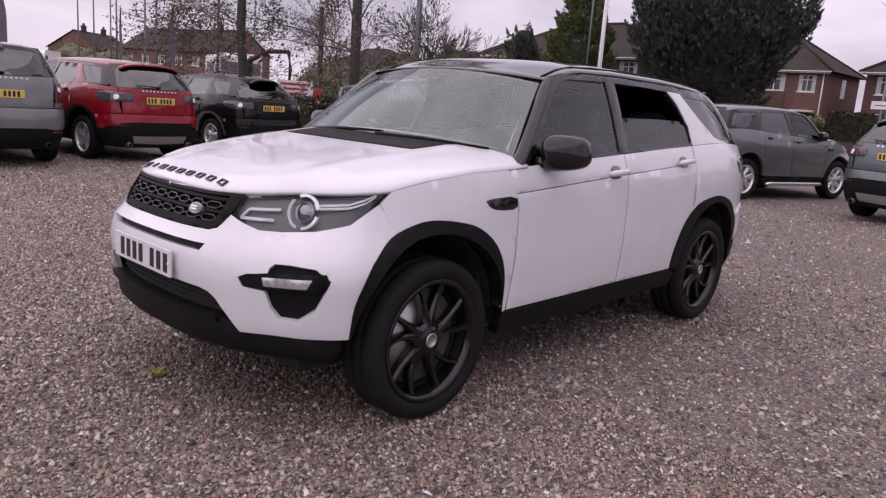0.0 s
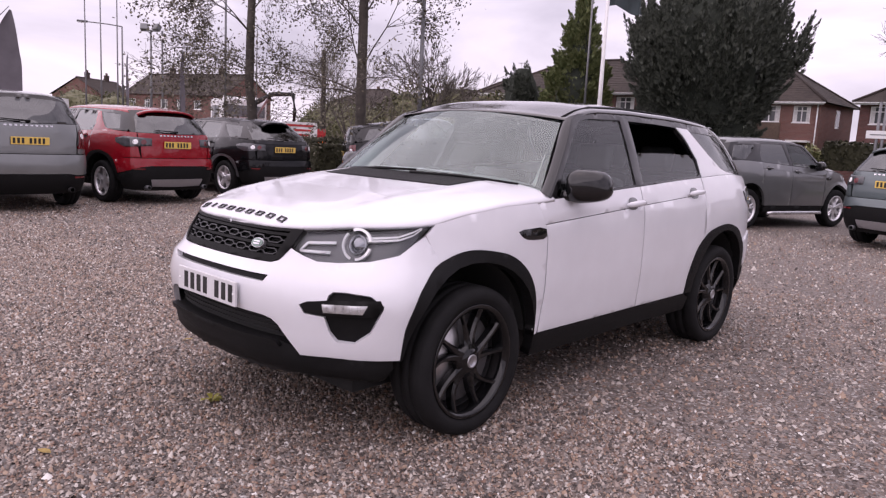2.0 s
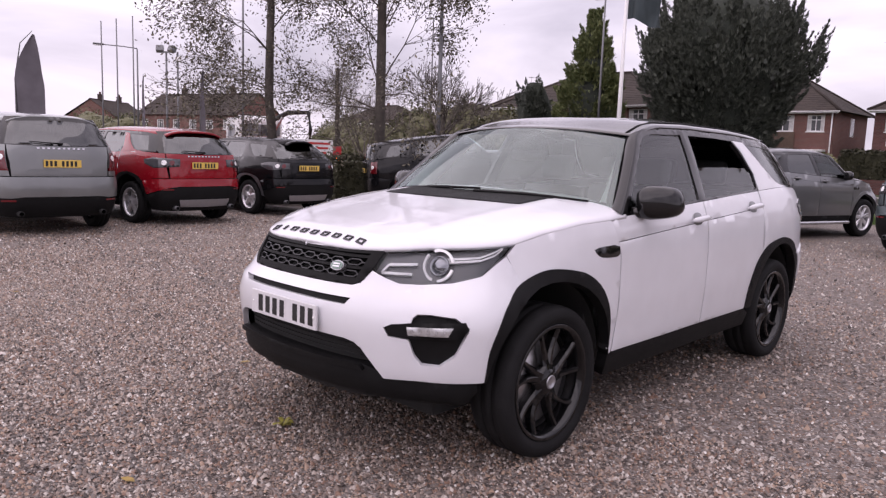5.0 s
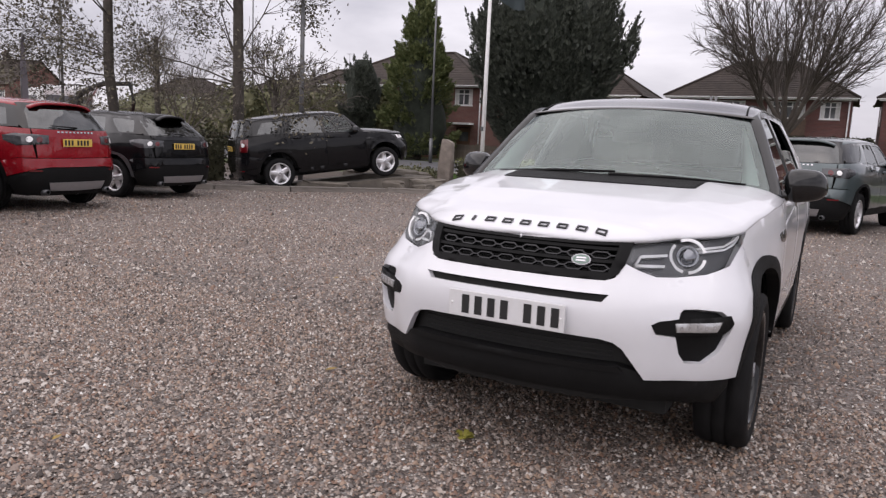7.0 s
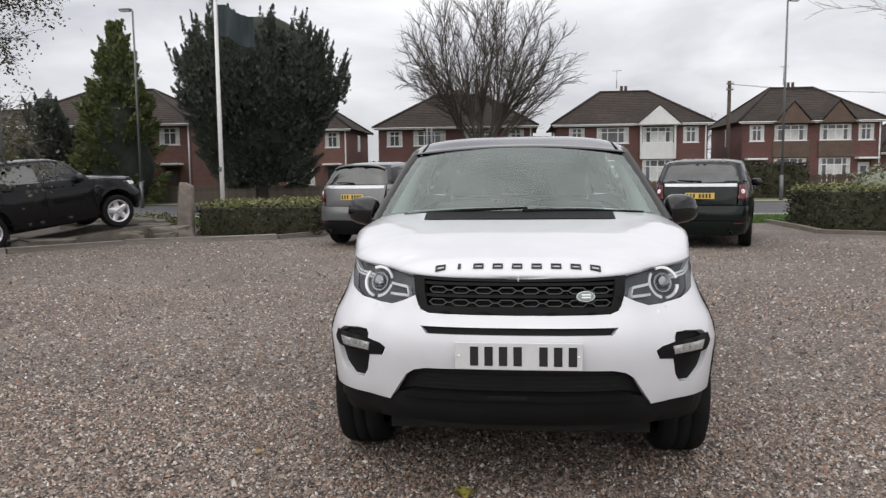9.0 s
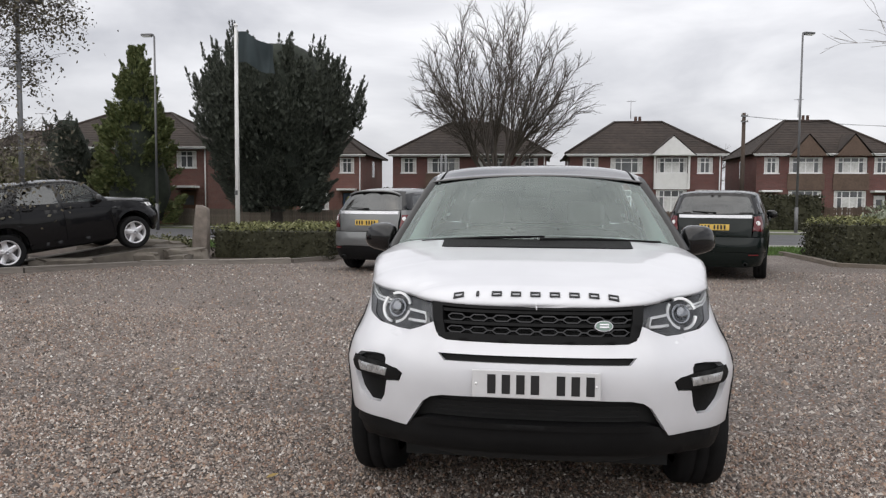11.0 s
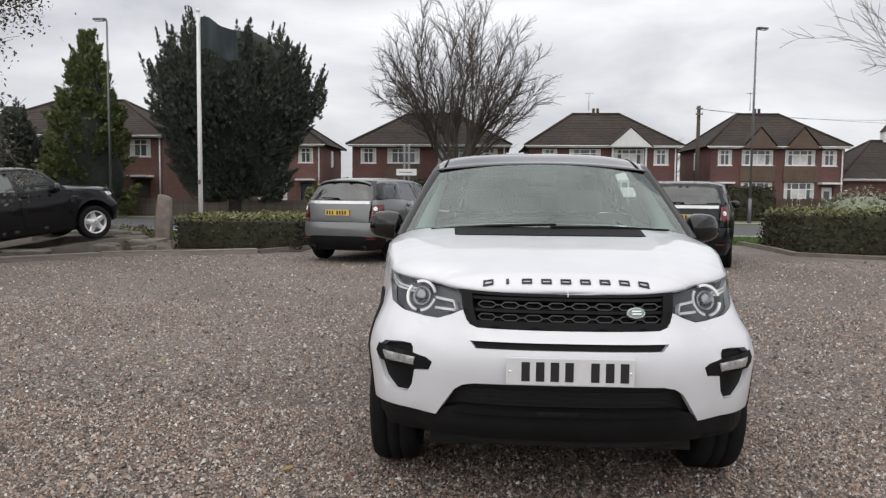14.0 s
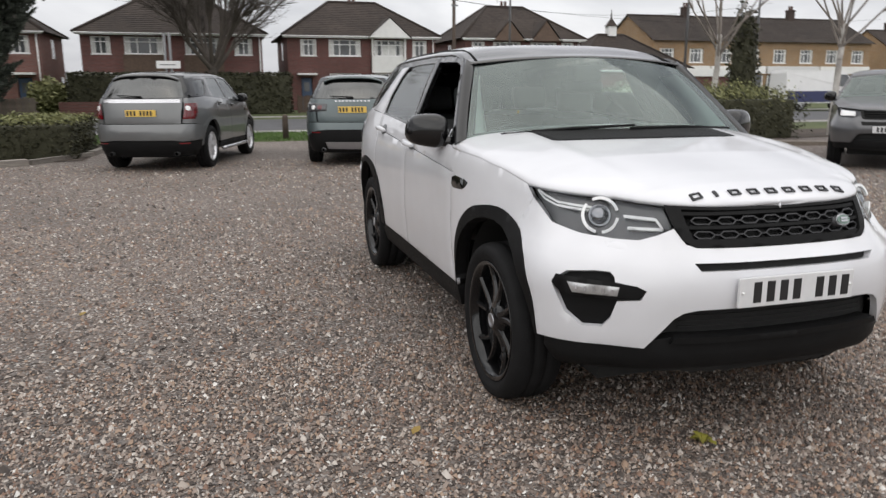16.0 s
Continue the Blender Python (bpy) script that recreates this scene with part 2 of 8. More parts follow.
def fill(poly, holes, h):
    """Triangles of an outline with holes, with inner points on a grid. Returns points, triangles and border edges."""
    loops = [refine(poly, h)] + [refine(q, h) for q in holes]
    pts, edges = [], []
    for lp in loops:
        k = len(pts)
        pts += lp
        edges += [(k + i, k + (i + 1) % len(lp)) for i in range(len(lp))]
    a = np.array(loops[0])
    gx = np.arange(a[:, 0].min() + h * 0.5, a[:, 0].max(), h)
    gy = np.arange(a[:, 1].min() + h * 0.5, a[:, 1].max(), h)
    if len(gx) and len(gy):
        X, Y = [v.ravel() for v in np.meshgrid(gx, gy)]
        ok = inside(X, Y, loops[0])
        for lp in loops[1:]:
            ok &= ~inside(X, Y, lp)
        b = np.array(pts)
        X, Y = X[ok], Y[ok]
        if len(X):
            d = np.min((X[:, None] - b[None, :, 0]) ** 2 + (Y[:, None] - b[None, :, 1]) ** 2, axis=1)
            keep = d > (0.4 * h) ** 2
            pts = pts + list(zip(X[keep].tolist(), Y[keep].tolist()))
    vs, _, fs, _, _, _ = delaunay_2d_cdt([Vector(p) for p in pts], edges, [], 0, 1e-6)
    vs = np.array([(v.x, v.y) for v in vs])
    fs = np.array([f for f in fs if len(f) == 3])
    c = vs[fs].mean(axis=1)
    ok = inside(c[:, 0], c[:, 1], loops[0])
    for lp in loops[1:]:
        ok &= ~inside(c[:, 0], c[:, 1], lp)
    fs = fs[ok]
    count = {}
    for f in fs:
        for i in range(3):
            e = (f[i], f[(i + 1) % 3])
            if (e[1], e[0]) in count:
                del count[(e[1], e[0])]
            else:
                count[e] = 1
    return vs, fs, list(count)


class Shape:
    """A car body as one skin round its plan: s metres along the plan's outline from the nose, z up. x to the car's left, nose towards -y."""

    def __init__(self, plan, side, front, rear, corner, ys=1.0, zs=1.0, xs=1.0):
        p = np.array(plan, float) * (xs, ys)
        t = np.concatenate([[0], np.cumsum(np.hypot(*np.diff(p, axis=0).T))])
        tt = np.linspace(0, t[-1], 900)
        xy = np.stack([self.smooth(t, p[:, 0], tt), self.smooth(t, p[:, 1], tt)], 1)
        self.s = np.concatenate([[0], np.cumsum(np.hypot(*np.diff(xy, axis=0).T))])
        self.x0, self.y0, self.W, self.ys, self.zs, self.xs = xy[:, 0], xy[:, 1], xy[:, 0].max(), ys, zs, xs
        self.tab = [np.array(v, float) for v in (side, front, rear, corner)]

    @staticmethod
    def smooth(t, v, tt):
        d = np.gradient(v, t)
        dv = np.diff(v) / np.diff(t)
        for i in range(1, len(v) - 1):
            d[i] = 0 if dv[i - 1] * dv[i] <= 0 else 2 * dv[i - 1] * dv[i] / (dv[i - 1] + dv[i])
        i = np.clip(np.searchsorted(t, tt) - 1, 0, len(t) - 2)
        hh = t[i + 1] - t[i]
        u = (tt - t[i]) / hh
        return (2 * u**3 - 3 * u**2 + 1) * v[i] + (u**3 - 2 * u**2 + u) * hh * d[i] + (3 * u**2 - 2 * u**3) * v[i + 1] + (u**3 - u**2) * hh * d[i + 1]

    def P(self, s, z):
        s, z = np.asarray(s, float), np.asarray(z, float)
        a, top = np.abs(s), self.s[-1]
        flip = np.where(s < 0, -1, 1) * np.where(a > top, -1, 1)
        a = np.where(a > top, 2 * top - a, a)
        x, y = np.interp(a, self.s, self.x0), np.interp(a, self.s, self.y0)
        zz = z / self.zs
        di, df, dr, dc = [self.smooth(t[:, 0], t[:, 1], np.clip(zz, t[0, 0], t[-1, 0]).ravel()).reshape(zz.shape) for t in self.tab]
        yn = y / self.ys
        st = lambda v: np.clip(v, 0, 1) ** 2 * (3 - 2 * np.clip(v, 0, 1))
        wf, wr = st((-1.0 - yn) / 1.1), st((yn - 0.7) / 1.3)
        wc = st((x / self.xs - 0.25) / 0.5) * st((-0.9 - yn) / 0.9)
        x2 = x * (1 - di / 0.945) - dc * wc * 0.75 * self.xs
        return np.stack([x2 * flip, y + (df * wf + dc * wc * 0.5 - dr * wr) * self.ys, z], -1)

    def N(self, s, z):
        e = 0.004
        n = np.cross(self.P(np.asarray(s) + e, z) - self.P(np.asarray(s) - e, z), self.P(s, np.asarray(z) + e) - self.P(s, np.asarray(z) - e))
        return n / (np.linalg.norm(n, axis=-1, keepdims=True) + 1e-9)

    def F(self, x, z, rear=False):
        """The skin's coordinates of a point of the front (or rear) at x."""
        ok = (self.y0 > 1.2 * self.ys) if rear else (self.y0 < -1.55 * self.ys)
        s = self.s[ok]
        xs = self.P(s, np.full(len(s), z))[:, 0]
        v = np.interp(-abs(x), -xs, s) if rear else np.interp(abs(x), xs, s)
        return (float(v) if x >= 0 else -float(v), z)

    def D(self, y, z, sign=1):
        """The skin's coordinates of a point of the flank at y."""
        ok = (self.y0 > -2.24 * self.ys) & (self.y0 < 2.25 * self.ys)
        s = self.s[ok]
        return (sign * float(np.interp(y, self.P(s, np.full(len(s), z))[:, 1], s)), z)

    def panel(self, name, poly, material, parent, off=0.0, depth=0.02, holes=(), h=0.05, lip=0.003, label=""):
        v, f, border = fill(poly, holes, h)
        s, z = v[:, 0], v[:, 1]
        n = self.N(s, z)
        rim = np.zeros(len(v))
        for a, b in border:
            rim[a] = rim[b] = 1
        top = self.P(s, z) + n * (off - lip * rim)[:, None]
        low = self.P(s, z) + n * (off - depth)
        verts, faces = [tuple(p) for p in top], [tuple(t) for t in f]
        m, k = {}, len(verts)
        for a, b in border:
            for q in (a, b):
                if q not in m:
                    m[q] = len(verts)
                    verts += [tuple(top[q]), tuple(low[q])]
            faces.append((m[b], m[a], m[a] + 1, m[b] + 1))
        return mesh_ob(name, verts, faces, material, parent, label)


def mirrored(half, mid=0.0):
    """A closed outline from its half, which starts and ends on the middle line at s = mid."""
    return list(half) + [(2 * mid - s, z) for s, z in reversed(half) if abs(s - mid) > 1e-4]


def patch(name, fn, nu, nv, material, parent, thick=0.0, label=""):
    """A grid surface from fn(u, v), u and v from 0 to 1, with an underside where thick is given."""
    vs = [fn(i / nu, j / nv) for j in range(nv + 1) for i in range(nu + 1)]
    w = nu + 1
    fs = [(j * w + i, j * w + i + 1, (j + 1) * w + i + 1, (j + 1) * w + i) for j in range(nv) for i in range(nu)]
    if thick:
        k = len(vs)
        vs += [(x, y, z - thick) for x, y, z in vs]
        fs += [tuple(k + q for q in reversed(f)) for f in fs[:]]
        loop = [i for i in range(w)] + [j * w + nu for j in range(1, nv + 1)] + [nv * w + i for i in range(nu - 1, -1, -1)] + [j * w for j in range(nv - 1, 0, -1)]
        fs += [(loop[(i + 1) % len(loop)], loop[i], loop[i] + k, loop[(i + 1) % len(loop)] + k) for i in range(len(loop))]
    return mesh_ob(name, vs, fs, material, parent, label)


def wheel(parent, x, y, z, r, width, sign, style, rim_mat, thing="wheel", n=40):
    """A wheel: tyre, rim with its spokes, brake disc and cap. sign: +1 outer face to +x."""
    w = empty(thing)
    w.parent = parent
    w.location = (x, y, z)
    rr = r * 0.765 if style == "turbine" else r * 0.68
    h = width / 2
    prof = [(rr - 0.012, -h * 0.8), (rr, -h * 0.86), (rr + 0.02, -h * 0.95), (r * 0.87, -h), (r * 0.955, -h * 0.93), (r * 0.985, -h * 0.78), (r, -h * 0.55), (r, -h * 0.30), (r - 0.008, -h * 0.28), (r - 0.008, -h * 0.22),
            (r, -h * 0.2), (r, h * 0.2), (r - 0.008, h * 0.22), (r - 0.008, h * 0.28), (r, h * 0.30), (r, h * 0.55), (r * 0.985, h * 0.78), (r * 0.955, h * 0.93), (r * 0.87, h), (rr + 0.02, h * 0.95), (rr, h * 0.86), (rr - 0.012, h * 0.8)]
    vs, fs = lathe_verts(prof, n)
    mesh_ob("tyre", vs, fs, M_TYRE, w)
    prof = [(rr - 0.006, h * 0.84), (rr + 0.004, h * 0.89), (rr - 0.004, h * 0.92), (rr - 0.022, h * 0.86), (rr - 0.03, h * 0.5), (rr - 0.035, -h * 0.8)]
    vs, fs = lathe_verts([(a, b * sign) for a, b in prof], n)
    rim = mesh_ob("rim", vs, fs, rim_mat, w)
    if style == "turbine":
        vs, fs = lathe_verts([((rr - 0.025), h * 0.55 * sign), (rr - 0.033, 0.0), (rr - 0.045, -h * 0.7 * sign)], n)
        mesh_ob("rim_barrel", vs, fs, M_BARREL, rim, "polished inner barrel")
    vs, fs = lathe_verts([(0.001, 0.01 * sign), (rr * 0.78, 0.01 * sign), (rr * 0.78, -0.02 * sign), (0.001, -0.02 * sign)], 32)
    mesh_ob("brake_disc", vs, fs, M_DISC, w)
    vs, fs = lathe_verts([(0.001, -0.05 * sign), (rr * 0.99, -0.05 * sign)], 32)
    mesh_ob("backing_plate", vs, fs, M_DARK, w)
    face = h * 0.78
    count, sweep, w0, w1 = {"turbine": (5, 0.16, 0.011, 0.014), "five": (5, 0.0, 0.05, 0.055), "ten": (10, 0.0, 0.022, 0.018), "split": (7, 0.0, 0.024, 0.020)}[style]
    for k in range(count):
        pairs = (-1, 1) if style in ("turbine", "split") else (0,)
        for sd in pairs:
            vs, fs, m = [], [], 9
            for i in range(m):
                u = i / (m - 1)
                rad = 0.055 + (rr - 0.02 - 0.055) * u
                spread = (0.13 + 0.15 * u) if style == "turbine" else 0.11 + 0.06 * u
                a = 2 * math.pi * k / count + sd * spread * (1.0 if style == "turbine" else 0.8) + sweep * u * u * (1 if sd >= 0 else 0.75) + 0.2
                ca, sa = math.cos(a), math.sin(a)
                wd = w0 + (w1 - w0) * u + (0.022 * (1 - u) ** 3)
                xo = face - 0.012 - 0.03 * math.sin(math.pi * u) * (0.6 if style == "turbine" else 0.3)
                for q, dxx in ((-1, -0.008), (-0.45, 0.004), (0.45, 0.004), (1, -0.008), (0.8, -0.045), (-0.8, -0.045)):
                    vs.append(((xo + dxx) * sign, rad * ca - q * wd * sa, rad * sa + q * wd * ca))
            for i in range(m - 1):
                for q in range(6):
                    fs.append((i * 6 + q, i * 6 + (q + 1) % 6, (i + 1) * 6 + (q + 1) % 6, (i + 1) * 6 + q))
            mesh_ob("spoke", vs, fs, rim_mat, w, smooth=False)
    vs, fs = lathe_verts([(rr * 0.30, (face - 0.05) * sign), (rr * 0.29, (face - 0.02) * sign), (0.05, (face - 0.004) * sign), (0.034, (face + 0.002) * sign), (0.001, (face + 0.002) * sign)], 24)
    mesh_ob("hub", vs, fs, rim_mat, w)
    vs, fs = lathe_verts([(0.034, (face + 0.001) * sign), (0.034, (face + 0.006) * sign), (0.026, (face + 0.007) * sign), (0.025, (face + 0.004) * sign), (0.001, (face + 0.005) * sign)], 20)
    mesh_ob("centre_cap", vs, fs, M_SATIN, w)
    for k in range(5):
        a = 2 * math.pi * k / 5 + 0.5
        vs, fs = lathe_verts([(0.009, 0), (0.009, 0.012 * sign), (0.001, 0.012 * sign)], 6)
        mesh_ob("lug_nut", [(vx + (face - 0.022) * sign, vy + 0.055 * math.cos(a), vz + 0.055 * math.sin(a)) for vx, vy, vz in vs], fs, M_SATIN, w)
    return w


def bars(parent, cx, cz, y_of, widths, height, gap, material, name="plate_character", proud=0.002, nrm=-1, rot=None):
    """A row of upright bars in place of characters on a flat plate."""
    total = sum(widths) + gap * (len(widths) - 1)
    x = cx - total / 2
    for wd in widths:
        if wd > 0:
            box(name, x, x + wd, y_of - proud if nrm < 0 else y_of, y_of if nrm < 0 else y_of + proud, cz - height / 2, cz + height / 2, material, parent)
        x += abs(wd) + gap
# ---- cars ----
PLAN = [(0, -2.292), (0.15, -2.289), (0.30, -2.276), (0.47, -2.242), (0.58, -2.185), (0.68, -2.105), (0.77, -2.04), (0.842, -1.955), (0.885, -1.87), (0.908, -1.77), (0.925, -1.62), (0.937, -1.42), (0.938, -1.15), (0.934, -0.7),
        (0.932, 0.0), (0.936, 0.7), (0.945, 1.25), (0.932, 1.55), (0.90, 1.80), (0.85, 2.0), (0.77, 2.14), (0.62, 2.22), (0.35, 2.265), (0, 2.28)]
SIDE = [(0.20, 0.075), (0.32, 0.045), (0.42, 0.022), (0.55, 0.010), (0.70, 0.0), (0.90, 0.0), (1.0, 0.006), (1.08, 0.018), (1.15, 0.040), (1.22, 0.066), (1.32, 0.112), (1.45, 0.172), (1.57, 0.235), (1.64, 0.275)]
FRONT = [(0.20, 0.12), (0.30, 0.07), (0.40, 0.035), (0.50, 0.020), (0.60, 0.008), (0.70, 0.0), (0.755, 0.006), (0.80, 0.012), (0.828, 0.040), (0.86, 0.054), (0.93, 0.085), (1.0, 0.130), (1.05, 0.165), (1.15, 0.2)]
REAR = [(0.20, 0.14), (0.32, 0.06), (0.45, 0.01), (0.65, 0.0), (0.80, 0.02), (0.95, 0.03), (1.20, 0.055), (1.30, 0.11), (1.45, 0.22), (1.60, 0.36), (1.64, 0.40)]
CORNER = [(0.20, 0.02), (0.45, 0.0), (0.68, 0.0), (0.78, 0.03), (0.86, 0.075), (0.95, 0.10), (1.05, 0.095), (1.15, 0.07)]
ARCH_F = [(-1.857, 0.449), (-1.852, 0.571), (-1.816, 0.685), (-1.745, 0.78), (-1.611, 0.87), (-1.429, 0.911), (-1.228, 0.885), (-1.084, 0.808), (-0.998, 0.694), (-0.96, 0.561), (-0.952, 0.428)]
ARCH_R = [(0.785, 0.445), (0.80, 0.56), (0.85, 0.69), (0.95, 0.80), (1.10, 0.875), (1.34, 0.905), (1.57, 0.865), (1.71, 0.79), (1.81, 0.67), (1.85, 0.54), (1.865, 0.42)]
HUB_F, HUB_R = -1.40, 1.341


def dense(rows, n=33):
    """A smooth curve through a few points."""
    q = np.array(rows, float)
    t = np.concatenate([[0], np.cumsum(np.hypot(*np.diff(q, axis=0).T))])
    tt = np.linspace(0, t[-1], n)
    return [tuple(v) for v in np.stack([Shape.smooth(t, q[:, 0], tt), Shape.smooth(t, q[:, 1], tt)], 1)]


EDGE_F, EDGE_R = dense(ARCH_F), dense(ARCH_R)
CUT_F = min(range(33), key=lambda i: abs(EDGE_F[i][0] + 1.62))
CUT_R = min(range(33), key=lambda i: abs(EDGE_R[i][0] - 0.998))
END_R = min(range(33), key=lambda i: abs(EDGE_R[i][0] - 1.745) + abs(EDGE_R[i][1] - 0.765))


def tabscale(rows, k):
    return [(a, b * k) for a, b in rows]


def suv(name, label, paint, group="", xs=1.0, ys=1.0, zs=1.0, roof=None, wheel_r=0.367, style="five", rim=None, near=False, rake=1.0, arches=None, rear_glass=None, tail=None, lower=None, skid=True,
        plate_front=True, tumble=1.0, lamp_side=True, belt_trim=None, pillar=None, high_lamp=False, open_windows=False, tailbar=None, roof_rails=False, side_step=False):
    """A parked sport utility car with its panels, glass, lamps, wheels and trim."""
    car = empty(name, None, label, "car", group)
    rim = rim or M_ALLOY
    roof = roof or paint
    lower = lower or M_CLAD
    arches = arches or M_CLAD
    rear_glass = rear_glass or M_PRIVACY
    pillar = pillar or M_GLOSSBLACK
    h = 0.045 if near else 0.085
    side = [(z, d if z < 1.15 else 0.040 + (d - 0.040) * tumble) for z, d in SIDE]
    rear = [(z, d if z < 1.20 else 0.055 + (d - 0.055) * rake) for z, d in REAR]
    S = Shape(PLAN, side, FRONT, rear, CORNER, ys, zs, xs)
    F = lambda x, z: S.F(x * xs, z * zs)
    R = lambda x, z: S.F(x * xs, z * zs, True)
    D = lambda y, z, g=1: S.D(y * ys, z * zs, g)
    rear_pair = lambda half: mirrored(half, float(S.s[-1]))
    Q = lambda s, z, o=0.0: tuple(S.P(s, z) + S.N(s, z) * o)

    def pan(n, poly, m, parent=None, **k):
        k.setdefault("h", h)
        return S.panel(n, poly, m, parent or car, **k)

    # front
    fog = {g: [[F(g * 0.572, 0.690), F(g * 0.588, 0.652), F(g * 0.655, 0.640), F(g * 0.668, 0.57), F(g * 0.69, 0.530), D(-2.03, 0.527, g), D(-1.985, 0.575, g), D(-1.950, 0.68, g), D(-1.945, 0.70, g), D(-1.985, 0.742, g), F(g * 0.72, 0.752), F(g * 0.672, 0.750), F(g * 0.662, 0.735), F(g * 0.662, 0.712), F(g * 0.60, 0.706)]] for g in (1, -1)}
    slot = [F(-0.41, 0.797), F(0.41, 0.797), F(0.385, 0.766), F(-0.385, 0.766)]
    bump = mirrored([F(0, 0.622), F(0.20, 0.622), F(0.39, 0.618), F(0.44, 0.608), F(0.475, 0.585), F(0.557, 0.458), *[D(y, z) for y, z in EDGE_F[:CUT_F + 1]], D(-1.685, 0.985),
                     D(-1.75, 0.945), D(-1.815, 0.903), F(0.72, 0.874), F(0.62, 0.862), F(0.555, 0.864), F(0.50, 0.885), F(0.444, 0.912), F(0.43, 0.885), F(0.415, 0.858), F(0.38, 0.846), F(0.2, 0.844), F(0, 0.843)])
    if near:
        b = pan("front_bumper", bump, paint, holes=[slot, fog[1][0], fog[-1][0]], depth=0.03)
    else:
        b = pan("front_bumper", bump, paint)
    pan("air_slot", [F(-0.43, 0.81), F(0.43, 0.81), F(0.41, 0.75), F(-0.41, 0.75)], M_DARK, b, off=-0.028 if near else 0.004, depth=0.004)
    pan("air_intake", mirrored([F(0, 0.64), F(0.40, 0.635), F(0.48, 0.61), F(0.60, 0.44), F(0, 0.44)]), M_DARK, b, off=-0.06, depth=0.005)
    pan("lower_bumper", mirrored([F(0, 0.507), F(0.47, 0.507), F(0.53, 0.49), F(0.562, 0.452), D(-1.885, 0.446), D(-1.872, 0.40), D(-1.89, 0.345), F(0.72, 0.335), F(0.60, 0.350), F(0.45, 0.368), F(0.3, 0.371), F(0, 0.37)]), lower, b, off=-0.004, depth=0.06, lip=0.012)
    pan("chin", mirrored([F(0, 0.385), F(0.3, 0.387), F(0.66, 0.392), D(-1.92, 0.40), D(-1.915, 0.345), F(0.66, 0.325), F(0.3, 0.315), F(0, 0.31)]), M_DARK, b, off=-0.045, depth=0.03, lip=0.01)
    if near:
        pan("ridge", mirrored([F(0, 0.515), F(0.46, 0.515), F(0.48, 0.49), F(0, 0.49)]), lower, b, off=0.02, depth=0.04, lip=0.008)
        for q in range(4):
            pan("intake_slat", [F(-0.44, 0.53 + q * 0.022), F(0.44, 0.53 + q * 0.022), F(0.44, 0.536 + q * 0.022), F(-0.44, 0.536 + q * 0.022)], M_DARK, b, off=-0.045, depth=0.012)
        for g in (1, -1):
            pan("fog_pocket", [F(g * 0.56, 0.69), F(g * 0.66, 0.50), D(-2.00, 0.50, g), D(-1.94, 0.57, g), D(-1.92, 0.71, g), D(-1.97, 0.76, g), F(g * 0.65, 0.765)], M_CLAD, b, off=-0.026, depth=0.004)
            f = pan("fog_bezel", [F(g * 0.576, 0.691), F(g * 0.592, 0.656), F(g * 0.66, 0.645), D(-1.985, 0.652, g), D(-1.948, 0.69, g), D(-1.955, 0.724, g), F(g * 0.66, 0.714), F(g * 0.60, 0.704)], M_CLAD, b, off=0.003, depth=0.03)
            pan("fog_lamp", [F(g * 0.650, 0.697), F(g * 0.655, 0.662), D(-2.018, 0.664, g), D(-2.002, 0.702, g)], M_FOG, f, off=0.008, depth=0.01, h=0.02, label="clear fog lamp")
            for q in range(5):
                u = q / 4
                a, c = np.array(F(g * 0.67, 0.680)), np.array(D(-2.03, 0.688, g))
                m = a + (c - a) * u
                pan("lamp_rib", [(m[0] - 0.003, m[1] - 0.009), (m[0] + 0.003, m[1] - 0.009), (m[0] + 0.003, m[1] + 0.008), (m[0] - 0.003, m[1] + 0.008)], M_SATIN, f, off=0.011, depth=0.004, h=0.02)
            pan("tow_cover", rounded([F(g * 0.60, 0.853), F(g * 0.58, 0.825), F(g * 0.655, 0.825), F(g * 0.665, 0.850)], 1), paint, b, off=0.0025, depth=0.004, h=0.03)
    # grille
    gr = mirrored([F(0, 0.985), F(0.25, 0.988), F(0.455, 0.994), F(0.446, 0.93), F(0.425, 0.872), F(0.38, 0.848), F(0, 0.846)])
    gi = mirrored([F(0, 0.975), F(0.25, 0.977), F(0.405, 0.98), F(0.40, 0.93), F(0.385, 0.875), F(0.36, 0.862), F(0, 0.860)])
    gg = empty("grille")
    gg.parent = car
    pan("grille_frame", gr, M_CLAD if near else M_DARK, gg, holes=[gi], off=0.002, depth=0.05)
    pan("grille_backing", gr, M_DARK, gg, off=-0.055, depth=0.004)
    for z in ((0.968, 0.919, 0.866) if near else (0.95, 0.91, 0.875)):
        t = (0.006 if z > 0.9 else 0.011) if near else 0.010
        pan("grille_bar", [F(-0.405, z - t), F(0.405, z - t), F(0.405, z + t), F(-0.405, z + t)], M_CLAD, gg, off=-0.004, depth=0.03)
